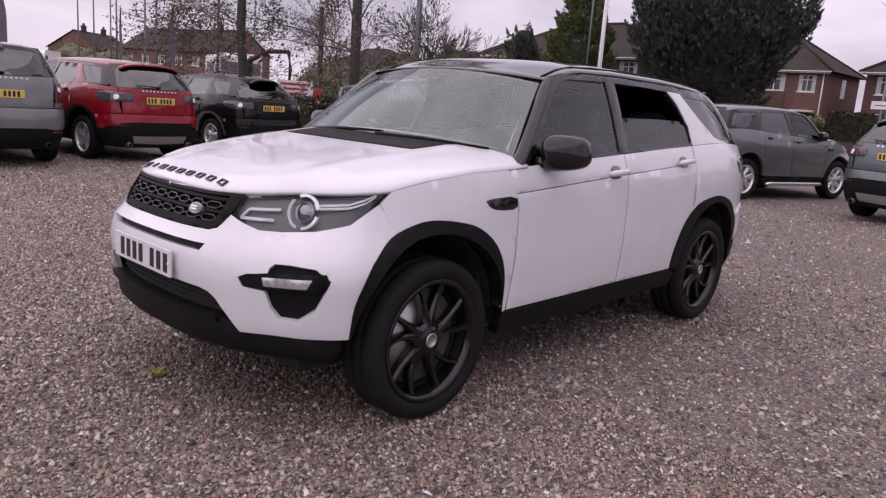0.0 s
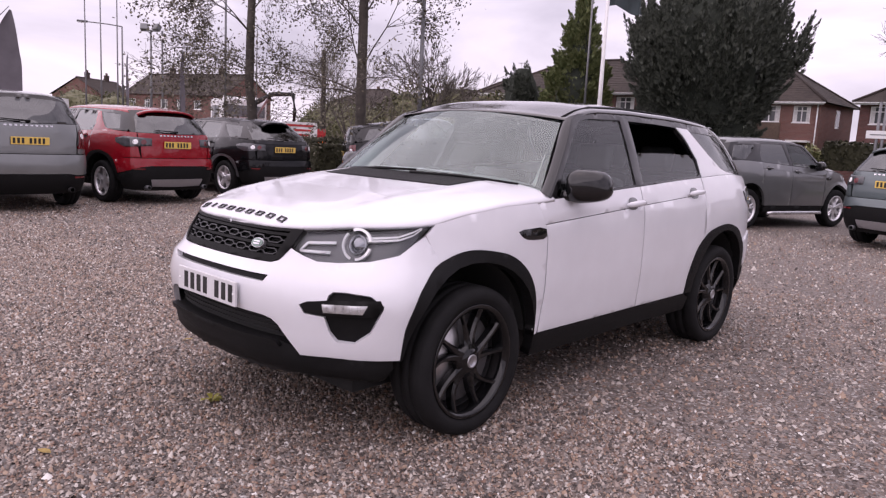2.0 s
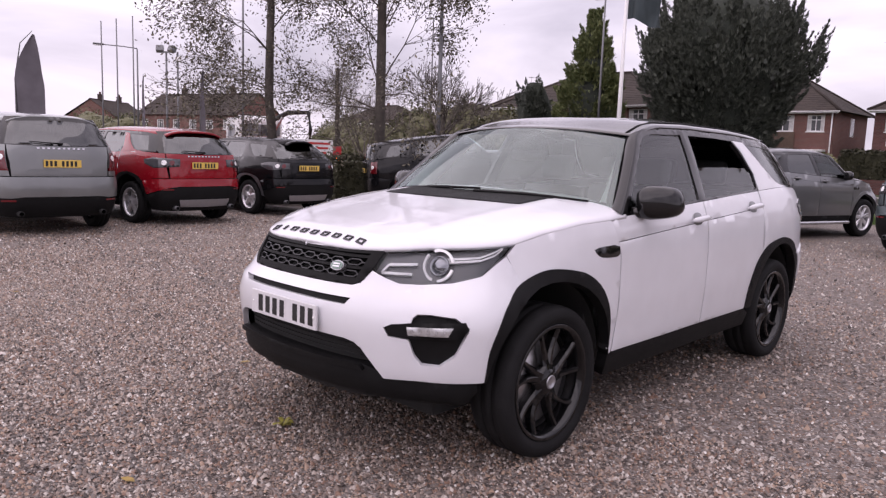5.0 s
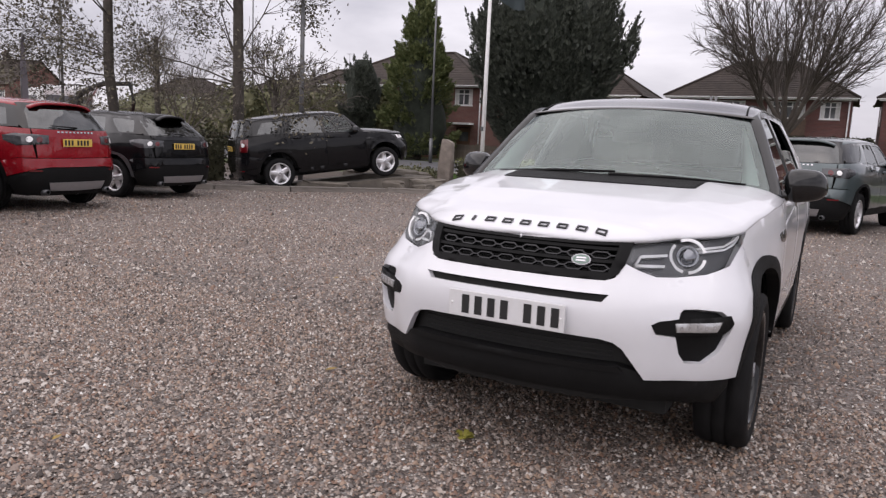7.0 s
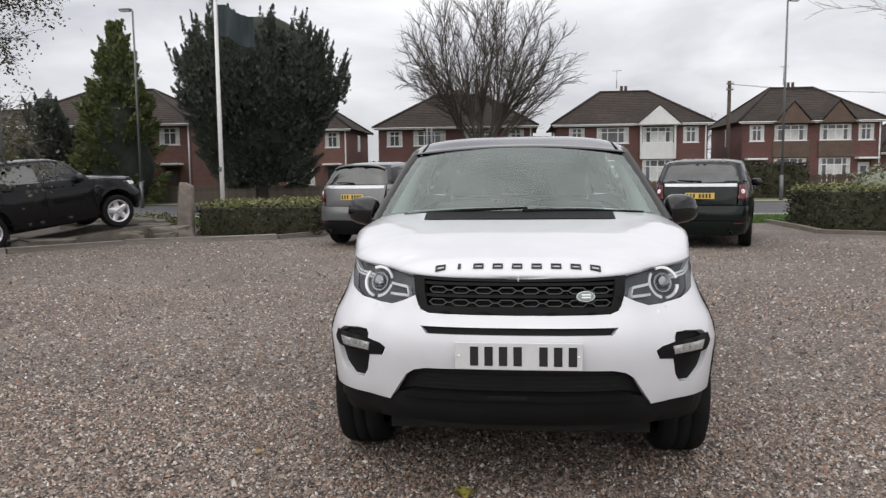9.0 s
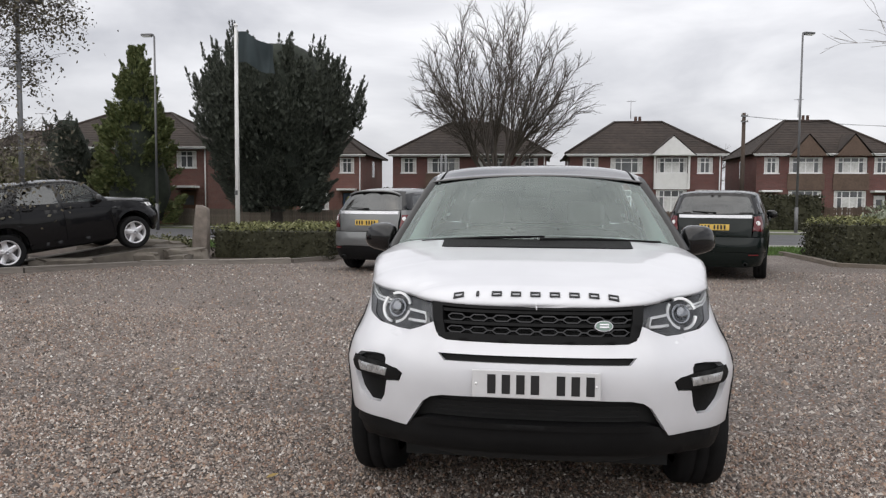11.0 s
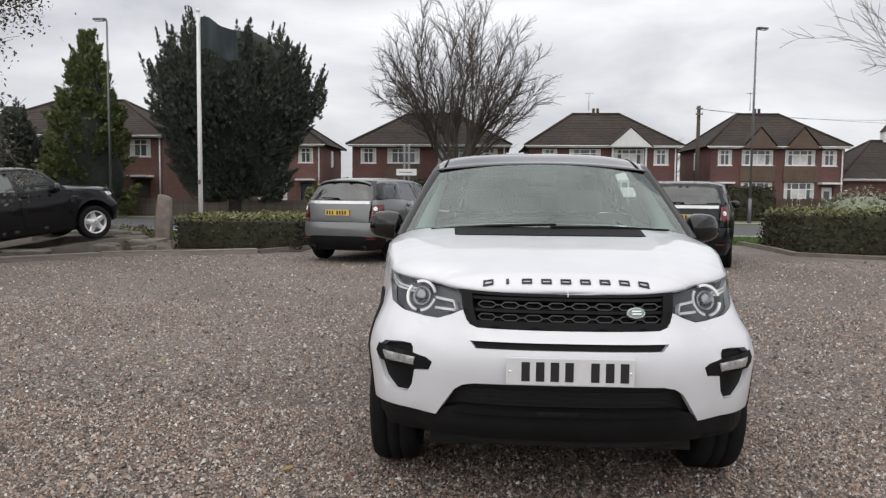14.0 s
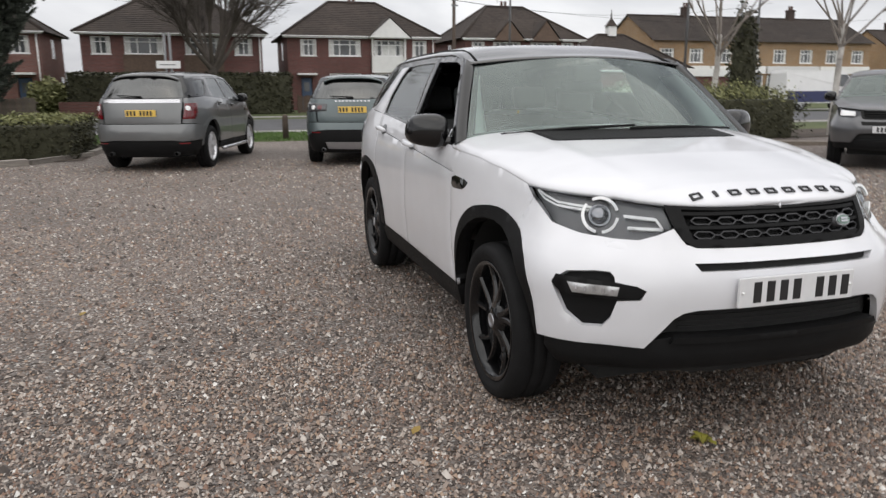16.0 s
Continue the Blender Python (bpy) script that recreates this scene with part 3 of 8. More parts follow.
    if near:
        def rib(x0, z0, x1, z1):
            a, c = np.array(F(x0, z0)), np.array(F(x1, z1))
            d = (c - a) / np.linalg.norm(c - a)
            nn = np.array((-d[1], d[0])) * 0.0024
            pan("grille_rib", [tuple(a - nn), tuple(c - nn), tuple(c + nn), tuple(a + nn)], M_MESHGREY, gg, off=-0.008, depth=0.02, h=0.06, lip=0.001)
        for zm, hh in ((0.943, 0.019), (0.893, 0.019)):
            for k in range(-4, 4):
                x = k * 0.098 + 0.012
                rib(x, zm, x + 0.016, zm + hh * 0.62)
                rib(x, zm, x + 0.016, zm - hh * 0.62)
                rib(x + 0.062, zm + hh * 0.62, x + 0.078, zm)
                rib(x + 0.062, zm - hh * 0.62, x + 0.078, zm)
                rib(x + 0.016, zm + hh * 0.62, x + 0.062, zm + hh * 0.62)
                rib(x + 0.016, zm - hh * 0.62, x + 0.062, zm - hh * 0.62)
                rib(x + 0.078, zm, x + 0.098, zm)
        c = np.array(F(0.277, 0.915))
        ov = lambda a, bb: [(c[0] + a * math.cos(t * math.pi / 12), c[1] + bb * math.sin(t * math.pi / 12)) for t in range(24)]
        bd = pan("oval_badge", ov(0.040, 0.021), M_SATIN, gg, off=0.012, depth=0.03, h=0.02, label="green and silver oval badge")
        pan("badge_face", ov(0.035, 0.017), mat("badge green", (0.16, 0.22, 0.19), 0.3, 0.4), bd, off=0.0125, depth=0.004, h=0.02, lip=0)
        for dz in (0.005, -0.005):
            pan("badge_bar", [(c[0] - 0.02, c[1] + dz - 0.003), (c[0] + 0.02, c[1] + dz - 0.003), (c[0] + 0.02, c[1] + dz + 0.003), (c[0] - 0.02, c[1] + dz + 0.003)], M_BRIGHT, bd, off=0.0155, depth=0.002, h=0.02, lip=0)
    # headlamps
    for g in (1, -1):
        out = [F(g * 0.461, 0.992), F(g * 0.56, 0.998), F(g * 0.66, 1.006), D(-1.80, 1.018, g), D(-1.632, 1.032, g), D(-1.662, 1.005, g), D(-1.72, 0.965, g), D(-1.81, 0.908, g), F(g * 0.72, 0.878), F(g * 0.62, 0.866), F(g * 0.56, 0.868), F(g * 0.505, 0.888), F(g * 0.447, 0.916)]
        hl = pan("headlamp", out, M_LAMPGREY, off=-0.030, depth=0.006)
        if near:
            pan("lamp_cover", out, M_LENS, hl, off=0.001, depth=0.002)
            c = np.array(F(g * 0.645, 0.945))
            n = Vector(S.N(c[0], c[1]))
            n = (n + Vector((0, -0.8, 0.02))).normalized()
            p = Vector(Q(c[0], c[1], -0.022))
            rot = n.to_track_quat("Z", "Y").to_matrix().to_4x4()
            mw = Matrix.Translation(p) @ rot
            vs, fs = lathe_verts([(0.046, 0.0), (0.046, 0.012), (0.040, 0.016), (0.038, 0.010), (0.036, 0.012), (0.026, 0.022), (0.014, 0.027), (0.001, 0.028)], 28, "z")
            mesh_ob("projector", [mw @ Vector(v) for v in vs], fs, M_PROJ, hl, "clear projector lens")
            for a0, a1 in ((15, 115), (140, 255), (275, 350)):
                vs, fs, k = [], [], 16
                for i in range(k + 1):
                    a = radians(a0 + (a1 - a0) * i / k)
                    for r, zz in ((0.062, 0.010), (0.062, 0.022), (0.074, 0.022), (0.074, 0.010)):
                        vs.append(mw @ Vector((r * math.cos(a), r * math.sin(a), zz)))
                for i in range(k):
                    for q in range(4):
                        fs.append((i * 4 + q, i * 4 + (q + 1) % 4, (i + 1) * 4 + (q + 1) % 4, (i + 1) * 4 + q))
                mesh_ob("light_guide", vs, fs, M_GUIDE, hl, smooth=False)
            # guides beside the projector: an inner bracket and an outer sweep
            for a, bq in (((0.478, 0.908), (0.575, 0.904)), ((0.478, 0.908), (0.490, 0.942)), ((0.490, 0.942), (0.575, 0.945))):
                a, bq = np.array(F(g * a[0], a[1])), np.array(F(g * bq[0], bq[1]))
                d = (bq - a) / np.linalg.norm(bq - a)
                nn = np.array((-d[1], d[0])) * 0.0052
                pan("light_guide", [tuple(a - nn), tuple(bq - nn), tuple(bq + nn), tuple(a + nn)], M_GUIDE, hl, off=-0.006, depth=0.02, h=0.03, lip=0.001)
            for k in range(2):
                pts = [np.array(D(-1.93, 0.955 + 0.012 * k, g)), np.array(D(-1.80, 0.968 + 0.012 * k, g)), np.array(D(-1.74, 0.988 + 0.013 * k, g)), np.array(D(-1.695, 1.015 + 0.006 * k, g))]
                up = [(q[0], q[1] + 0.0045) for q in pts]
                dn = [(q[0], q[1] - 0.0045) for q in pts]
                pan("light_guide", dn + up[::-1], M_GUIDE, hl, off=-0.006, depth=0.02, h=0.03, lip=0.001)
        else:
            pan("lamp_lens", [F(g * 0.53, 0.90), D(-1.86, 0.90, g), D(-1.80, 0.99, g), F(g * 0.53, 0.97)], M_LAMPWHITE, hl, off=-0.002, depth=0.01)
    # hood
    zc = lambda y: float(np.interp(y, [-2.188, -2.165, -2.142, -2.105, -2.04, -1.9, -1.6, -1.26, -1.0, -0.80], [0.987, 1.005, 1.022, 1.040, 1.062, 1.090, 1.140, 1.180, 1.212, 1.235]))
    edge_y = [-2.20, -2.13, -1.97, -1.80, -1.63, -1.45, -1.21, -0.97, -0.80]
    edge_z = [0.988, 0.995, 1.007, 1.020, 1.034, 1.076, 1.112, 1.124, 1.135]

    ysm = np.linspace(-2.19, -0.80, 220)
    ze_t = np.interp(ysm, edge_y, edge_z)
    xe_t = np.array([S.P(S.D(y * ys, z * zs)[0], z * zs)[0] if y > -2.12 else 0 for y, z in zip(ysm, ze_t)])
    s_f = np.linspace(0, S.F(0.62 * xs, 1.0 * zs)[0], 50)
    pf = S.P(s_f, np.full(50, 0.992 * zs))
    for i, y in enumerate(ysm):
        if y <= -2.0:
            xe_t[i] = np.interp(y * ys, pf[:, 1], pf[:, 0])

    def hood(x, y):
        """Height of the bonnet at x, y (unscaled y)."""
        xe, ze, c = np.interp(y, ysm, xe_t), np.interp(y, ysm, ze_t), zc(y)
        u = min(1.0, abs(x) / max(xe, 1e-4))
        crease = 0.006 * math.exp(-((abs(x) / xs - 0.56 + 0.1 * (y + 1.0) * -1 * 0.5) / 0.05) ** 2) * (1 if -1.95 < y < -1.0 else 0)
        return (ze + (c - ze) * (1 - u ** 3.4) ** 0.62 + crease) * zs

    def hood_pt(u, v):
        y = -2.178 + 1.358 * v ** 1.15
        xe = float(np.interp(y, ysm, xe_t))
        t = 2 * u - 1
        t = math.copysign(abs(t) ** 0.85, t)
        x = (xe - 0.003) * t
        yy = y + 0.0 * t
        return (x, yy * ys, hood(x, y))

    pf_n = 64 if near else 28
    hd = patch("bonnet", hood_pt, pf_n, 110 if near else 20, paint, car, thick=0.015 if near else 0.0)
    if near:
        patch("cowl_cover", lambda u, v: (1.04 * (u - 0.5) * (1 + 0.03 * v), -1.255 + 0.265 * v + 0.03 * (2 * u - 1) ** 2, hood(1.04 * (u - 0.5), -1.255 + 0.265 * v) + 0.004), 20, 8, M_CLAD, hd, thick=0.003, label="dark scuttle cover")
        xl = np.linspace(-0.335, 0.325, 9)
        for i, x in enumerate(xl):
            wd, st = (0.006, 0.0) if i == 1 else (0.022, 0.0065)
            vs, fs = [], []
            for o in (0.001, 0.007):
                for dx, y in ((-wd, -2.137), (wd, -2.137), (wd, -2.107), (-wd, -2.107), (-wd + st, -2.137 + st), (wd - st, -2.137 + st), (wd - st, -2.107 - st), (-wd + st, -2.107 - st)):
                    yy = y + 0.10 * x * x
                    vs.append((x + dx, yy - o * 0.6, hood(x + dx, yy) + o * 0.8))
            if i == 1:
                fs = [(8, 9, 10, 11)] + [(q, (q + 1) % 4, (q + 1) % 4 + 8, q + 8) for q in range(4)]
            else:
                for q in range(4):
                    r = (q + 1) % 4
                    fs += [(8 + q, 8 + r, 12 + r, 12 + q), (q, r, 8 + r, 8 + q), (4 + r, 4 + q, 12 + q, 12 + r)]
            mesh_ob("badge_letter", vs, fs, M_LETTER, hd, smooth=False)
    # flanks
    for g in (1, -1):
        fe = pan("front_wing", [D(-1.683, 0.988, g), D(-1.627, 1.034, g), D(-1.45, 1.073, g), D(-1.21, 1.109, g), D(-0.975, 1.121, g), D(-0.935, 1.04, g), D(-0.908, 0.95, g), D(-0.905, 0.70, g), D(-0.922, 0.435, g), *[D(y, z, g) for y, z in EDGE_F[:CUT_F - 1:-1]]], paint)
        pan("wing_vent", rounded([D(-1.145, 0.992, g), D(-1.11, 0.955, g), D(-1.065, 0.94, g), D(-0.915, 0.938, g), D(-0.922, 1.003, g)], 1), M_GLOSSBLACK, fe, off=0.004, depth=0.02, h=0.04)
        crease = lambda y: 1.008 + (y + 0.93) * 0.0632
        dl = [(-0.900, 0.95), (-0.895, 0.70), (-0.912, 0.437)]
        df = pan("front_door", [D(-0.925, crease(-0.925), g), D(-0.4, crease(-0.4), g), D(0.118, crease(0.118), g), D(0.118, 0.441, g), D(-0.4, 0.437, g), *[D(y, z, g) for y, z in dl[::-1]]], paint)
        pan("door_top", [D(-0.967, 1.121, g), D(-0.86, 1.135, g), D(-0.4, 1.160, g), D(0.118, 1.190, g), D(0.118, crease(0.118) + 0.004, g), D(-0.4, crease(-0.4) + 0.004, g), D(-0.922, crease(-0.922) + 0.004, g)], paint, df, off=-0.004)
        dr = pan("rear_door", [D(0.126, crease(0.126), g), D(0.6, crease(0.6), g), D(0.99, crease(0.99), g), *[D(y, z, g) for y, z in EDGE_R[CUT_R::-1]], D(0.5, 0.443, g), D(0.126, 0.441, g)], paint)
        pan("door_top", [D(0.126, 1.190, g), D(0.6, 1.219, g), D(0.99, 1.240, g), D(0.99, crease(0.99) + 0.004, g), D(0.6, crease(0.6) + 0.004, g), D(0.126, crease(0.126) + 0.004, g)], paint, dr, off=-0.004)
        pan("rear_wing", [D(0.998, 1.241, g), D(1.30, 1.255, g), D(1.57, 1.262, g), D(1.80, 1.25, g), R(g * 0.68, 1.235), R(g * 0.66, 0.82), D(2.0, 0.815, g), *[D(y, z, g) for y, z in EDGE_R[END_R:CUT_R - 1:-1]]], paint)
        fin = [(HUB_F + 0.452 * math.cos(a), 0.40 + 0.452 * math.sin(a)) for a in np.linspace(math.pi * 0.965, math.pi * 0.03, 16)]
        rin = [(HUB_R + 0.46 * math.cos(a), 0.40 + 0.46 * math.sin(a)) for a in np.linspace(math.pi * 0.97, math.pi * 0.03, 16)]
        pan("wheel_arch", [D(y, z, g) for y, z in EDGE_F] + [D(y, z, g) for y, z in fin[::-1]], arches, off=0.006, depth=0.06)
        pan("wheel_arch", [D(y, z, g) for y, z in EDGE_R] + [D(y, z, g) for y, z in rin[::-1]], arches, off=0.006, depth=0.06)
        pan("sill", [D(-0.935, 0.43, g), D(-0.4, 0.434, g), D(0.79, 0.442, g), D(0.88, 0.40, g), D(0.86, 0.315, g), D(-0.4, 0.305, g), D(-0.93, 0.305, g)], lower, off=-0.006, depth=0.06)
        for hub, rr in ((HUB_F, 0.452), (HUB_R, 0.46)):
            vs, fs = [], []
            for i in range(25):
                a = math.pi * (0.03 + 0.94 * i / 24)
                for x in (0.85, 0.50):
                    vs.append((g * x * xs, hub * ys + rr * 0.99 * ys * math.cos(a), (0.40 + rr * 0.99 * math.sin(a)) * zs))
            fs = [(2 * i, 2 * i + 1, 2 * i + 3, 2 * i + 2) for i in range(24)]
            mesh_ob("arch_liner", vs, fs, M_DARK, car)
        fin2 = [(HUB_F + 0.467 * math.cos(a), 0.40 + 0.467 * math.sin(a)) for a in np.linspace(math.pi, 0, 14)]
        rin2 = [(HUB_R + 0.475 * math.cos(a), 0.40 + 0.475 * math.sin(a)) for a in np.linspace(math.pi, 0, 14)]
        pan("inner_shell", [F(g * 0.02, 0.30), D(-1.97, 0.40, g), *[D(y, z, g) for y, z in fin2], D(-0.90, 0.35, g), D(0.85, 0.35, g), *[D(y, z, g) for y, z in rin2], D(1.83, 0.3, g), R(g * 0.02, 0.30), R(g * 0.02, 1.18), D(1.6, 1.2, g), D(0, 1.13, g), D(-0.9, 1.07, g), D(-1.5, 1.0, g), F(g * 0.4, 0.82), F(g * 0.02, 0.82)], M_DARK, off=-0.07, depth=0.003, h=0.1)
        # glazing
        gf = [D(-0.795, 1.152, g), D(-0.60, 1.34, g), D(-0.42, 1.515, g), D(-0.35, 1.560, g), D(-0.25, 1.580, g), D(0.13, 1.590, g), D(0.075, 1.203, g)]
        ro = [D(0.165, 1.208, g), D(0.235, 1.590, g), D(0.60, 1.587, g), D(0.86, 1.577, g), D(0.93, 1.50, g), D(1.0, 1.36, g), D(1.0, 1.27, g), D(0.965, 1.252, g)]
        dg = [D(1.075, 1.555, g), D(1.35, 1.550, g), D(1.60, 1.535, g), D(1.70, 1.40, g), D(1.76, 1.292, g), D(1.50, 1.284, g), D(1.42, 1.295, g), D(1.25, 1.41, g)]
        topz = [(-0.415, 1.585), (-0.33, 1.605), (-0.1, 1.622), (0.3, 1.630), (0.9, 1.622), (1.5, 1.595), (1.82, 1.555)]
        fr = pan("window_frame", [D(-0.872, 1.137, g), D(-0.64, 1.355, g), *[D(y, z, g) for y, z in topz], D(1.92, 1.40, g), D(1.95, 1.262, g), D(1.57, 1.264, g), D(1.0, 1.243, g), D(0.12, 1.193, g), D(-0.4, 1.162, g)], pillar, off=-0.004, holes=[gf, ro, dg], depth=0.03)
        wider = lambda poly, k: [tuple(np.mean(poly, 0) + (np.array(q) - np.mean(poly, 0)) * k) for q in poly]
        if not (open_windows and g < 0):
            pan("front_window", wider(gf, 1.05), M_SIDEGLASS, fr, off=-0.014, depth=0.003, lip=0)
        half = [D(0.165, 1.208, g), D(0.200, 1.395, g), D(0.60, 1.400, g), D(0.985, 1.395, g), D(1.0, 1.36, g), D(1.0, 1.27, g), D(0.965, 1.252, g)]
        pan("rear_door_window", half if open_windows and g > 0 else wider(ro, 1.05), rear_glass if not open_windows else M_SIDEGLASS, fr, off=-0.014, depth=0.003, lip=0, label="half-lowered glass" if open_windows and g > 0 else "")
        pan("quarter_window", wider(dg, 1.05), rear_glass, fr, off=-0.010, depth=0.003, lip=0)
        pan("rear_pillar", [D(0.875, 1.577, g), D(1.035, 1.570, g), D(1.21, 1.41, g), D(1.38, 1.300, g), D(1.48, 1.276, g), D(1.64, 1.266, g), D(1.30, 1.258, g), D(1.004, 1.244, g), D(1.015, 1.36, g), D(0.945, 1.505, g)], paint if lamp_side else pillar, fr, off=0.001)
        if near:
            c = np.array(D(1.27, 1.335, g))
            pan("pillar_badge", [(c[0] + 0.016 * math.cos(t * math.pi / 8), c[1] + 0.022 * math.sin(t * math.pi / 8)) for t in range(16)], M_SATIN, fr, off=0.004, depth=0.005, h=0.02)
        # windscreen pillar
        rows = []
        for k in range(13):
            u = k / 12
            zz = 1.137 + (1.60 - 1.137) * u
            yp = float(np.interp(zz, [1.137, 1.355, 1.585, 1.605], [-0.872, -0.64, -0.415, -0.33]))
            a = Vector(Q(*D(yp + 0.02, zz, g), -0.004))
            c = Vector(((0.83 - 0.19 * u) * xs * g, (-0.865 + 0.42 * u) * ys, (1.165 + 0.391 * u) * zs))
            mid = (a + c) / 2 + Vector((0.022 * g, -0.022, 0.008))
            rows.append([a, mid, c, c + Vector((-0.022 * g, 0.03, -0.02))])
        vs = [tuple(p) for r in rows for p in r]
        mesh_ob("windscreen_pillar", vs, [(i * 4 + q, i * 4 + q + 1, (i + 1) * 4 + q + 1, (i + 1) * 4 + q) for i in range(12) for q in range(3)], pillar if near else roof, car)
        # handles and mirror
        for y0, z0 in ((-0.01, 1.082), (0.83, 1.128)):
            a = np.array(D(y0 - 0.10, z0, g))
            b2 = np.array(D(y0 + 0.10, z0 + 0.010, g))
            pt = [Q(*(a + (b2 - a) * u), 0.012 + 0.028 * math.sin(math.pi * u) ** 0.5) for u in (0, 0.08, 0.25, 0.5, 0.75, 0.92, 1)]
            tube("door_handle", pt, [0.008, 0.016, 0.018, 0.018, 0.018, 0.016, 0.008], paint, df if y0 < 0.5 else dr, 8)
            # Flat dark patch on the skin stands in for the shaded handle cup.
            pan("handle_shade_patch", rounded([D(y0 - 0.06, z0 - 0.03, g), D(y0 + 0.06, z0 - 0.025, g), D(y0 + 0.05, z0 + 0.045, g), D(y0 - 0.05, z0 + 0.045, g)], 2), M_GREY if near else M_DARK, df if y0 < 0.5 else dr, off=0.002, depth=0.004, h=0.04)
        mm = empty("door_mirror")
        mm.parent = car
        vs, fs, nu, nv = [], [], 20, 12
        cx, cy, czz = 0.985, -0.625, 1.207
        for j in range(nv + 1):
            ph = math.pi * (j / nv - 0.5)
            for i in range(nu):
                th = 2 * math.pi * i / nu
                sq = lambda v, p: math.copysign(abs(v) ** p, v)
                ex, ey, ez = sq(math.cos(ph), 0.6) * sq(math.cos(th), 0.7), sq(math.cos(ph), 0.6) * sq(math.sin(th), 0.7), sq(math.sin(ph), 0.75)
                taper = 1 - 0.12 * ez * ex
                vs.append(((cx + 0.105 * ex * taper) * xs * g, (cy + 0.085 * ey * (1 - 0.2 * ex) + 0.035 * ex) * ys, (czz + (0.088 - 0.012 * ex) * ez + 0.006 * ex) * zs))
        fs = [(j * nu + i, j * nu + (i + 1) % nu, (j + 1) * nu + (i + 1) % nu, (j + 1) * nu + i) for j in range(nv) for i in range(nu)]
        mesh_ob("mirror_shell", vs, fs, M_GLOSSBLACK, mm)
        tube("mirror_arm", [(0.84 * xs * g, -0.72 * ys, 1.150 * zs), (0.90 * xs * g, -0.69 * ys, 1.148 * zs), (0.95 * xs * g, -0.65 * ys, 1.16 * zs)], [0.035, 0.026, 0.03], M_GLOSSBLACK, mm, 10)
        pan("mirror_glass", [D(-0.70, 1.17, g), D(-0.64, 1.17, g), D(-0.64, 1.22, g), D(-0.70, 1.22, g)], M_CHROME, mm, off=-0.02, depth=0.002)
        # wheels
        for hub in (HUB_F, HUB_R):
            wheel(car, g * 0.795 * xs, hub * ys, wheel_r, wheel_r, 0.235, g, style, rim, n=48 if near else 28)
    # windscreen
    def screen(u, v):
        t = 2 * u - 1
        hw = (0.835 - 0.19 * v) * xs
        y = (-1.005 + 0.14 * t * t) * (1 - v) + (-0.545 + 0.10 * t * t) * v
        z = (1.205 - 0.04 * t * t) * (1 - v) + (1.598 - 0.042 * t * t) * v + 0.03 * math.sin(math.pi * v) * (1 - 0.5 * t * t)
        return (hw * t, (y - 0.0) * ys, z * zs)

    ws = patch("windscreen", screen, 24, 14, M_GLASS, car)
    for u0, u1, v0, v1 in ((0, 1, 0, 0.07), (0, 1, 0.98, 1.0), (0, 0.022, 0.07, 0.98), (0.978, 1, 0.07, 0.98)):
        patch("black_border", lambda u, v: (lambda p: (p[0], p[1] + 0.004, p[2] - 0.003))(screen(u0 + (u1 - u0) * u, v0 + (v1 - v0) * v)), 20, 8, M_DARK, ws)
    if near:
        for g in (1, -1):
            rows = []
            for k in range(13):
                v = 0.06 + 0.80 * k / 12
                a = Vector(screen(0.5 + g * (0.5 - 0.026), v)) + Vector((0, 0.020, -0.014))
                wd = 0.110 - 0.080 * (k / 12) ** 0.8
                rows += [a, a + Vector((-g * wd * 0.55, 0.035, -0.002)), a + Vector((-g * wd, 0.095, -0.006)), a + Vector((-g * wd * 0.9, 0.15, -0.01))]
            mesh_ob("pillar_trim", rows, [(i * 4 + q, i * 4 + q + 1, (i + 1) * 4 + q + 1, (i + 1) * 4 + q) for i in range(12) for q in range(3)], M_TRIMPALE, ws, "pale inner pillar trim")
        for x0, x1, k in ((-0.66, 0.05, 0), (0.02, 0.70, 1)):
            p0, p1 = screen(0.5 + x0 / 1.64, 0.0), screen(0.5 + x1 / 1.62, 0.03)
            tube("wiper", [(p0[0], p0[1] - 0.02, p0[2] + 0.012), ((p0[0] + p1[0]) / 2, (p0[1] + p1[1]) / 2 - 0.035, (p0[2] + p1[2]) / 2 + 0.022), (p1[0], p1[1] - 0.02, p1[2] + 0.015)], [0.012, 0.009, 0.006], M_CLAD, ws, 6)
        box("sensor_pod", -0.09, 0.09, -0.56, -0.46, 1.46, 1.555, M_DARK, ws, 0.02)
        tube("rear_view_mirror", [(-0.12, -0.49, 1.43), (0.12, -0.49, 1.43)], 0.035, M_DARK, ws, 8)
    # roof
    zr = lambda y: float(np.interp(y, [-0.54, -0.42, -0.3, -0.1, 0.3, 0.9, 1.5, 1.84, 2.0], [1.535, 1.583, 1.608, 1.625, 1.634, 1.626, 1.598, 1.555, 1.54]))
    zt = lambda y: float(np.interp(y, [-0.55, -0.475, -0.35, -0.15, 0.2, 0.8, 1.5, 1.84, 2.0], [1.602, 1.634, 1.660, 1.684, 1.702, 1.702, 1.675, 1.640, 1.615]))

    def roof_pt(u, v):
        t = 2 * u - 1
        y0 = -0.548 + (1.86 + 0.548) * v
        z0 = zr(y0 + 0.10 * (1 - v))
        xe = S.P(S.D(max(y0, -0.40) * ys, min(z0, 1.635) * zs)[0], min(z0, 1.635) * zs)[0]
        t = math.copysign(abs(t) ** 0.85, t)
        y = y0 + (0.105 * t * t) * (1 - v) - 0.06 * t * t * v
        z = z0 + (zt(y0) - z0) * (1 - abs(t) ** 3.2) ** 0.7
        k = max(0.0, 1 - v / 0.14) ** 2
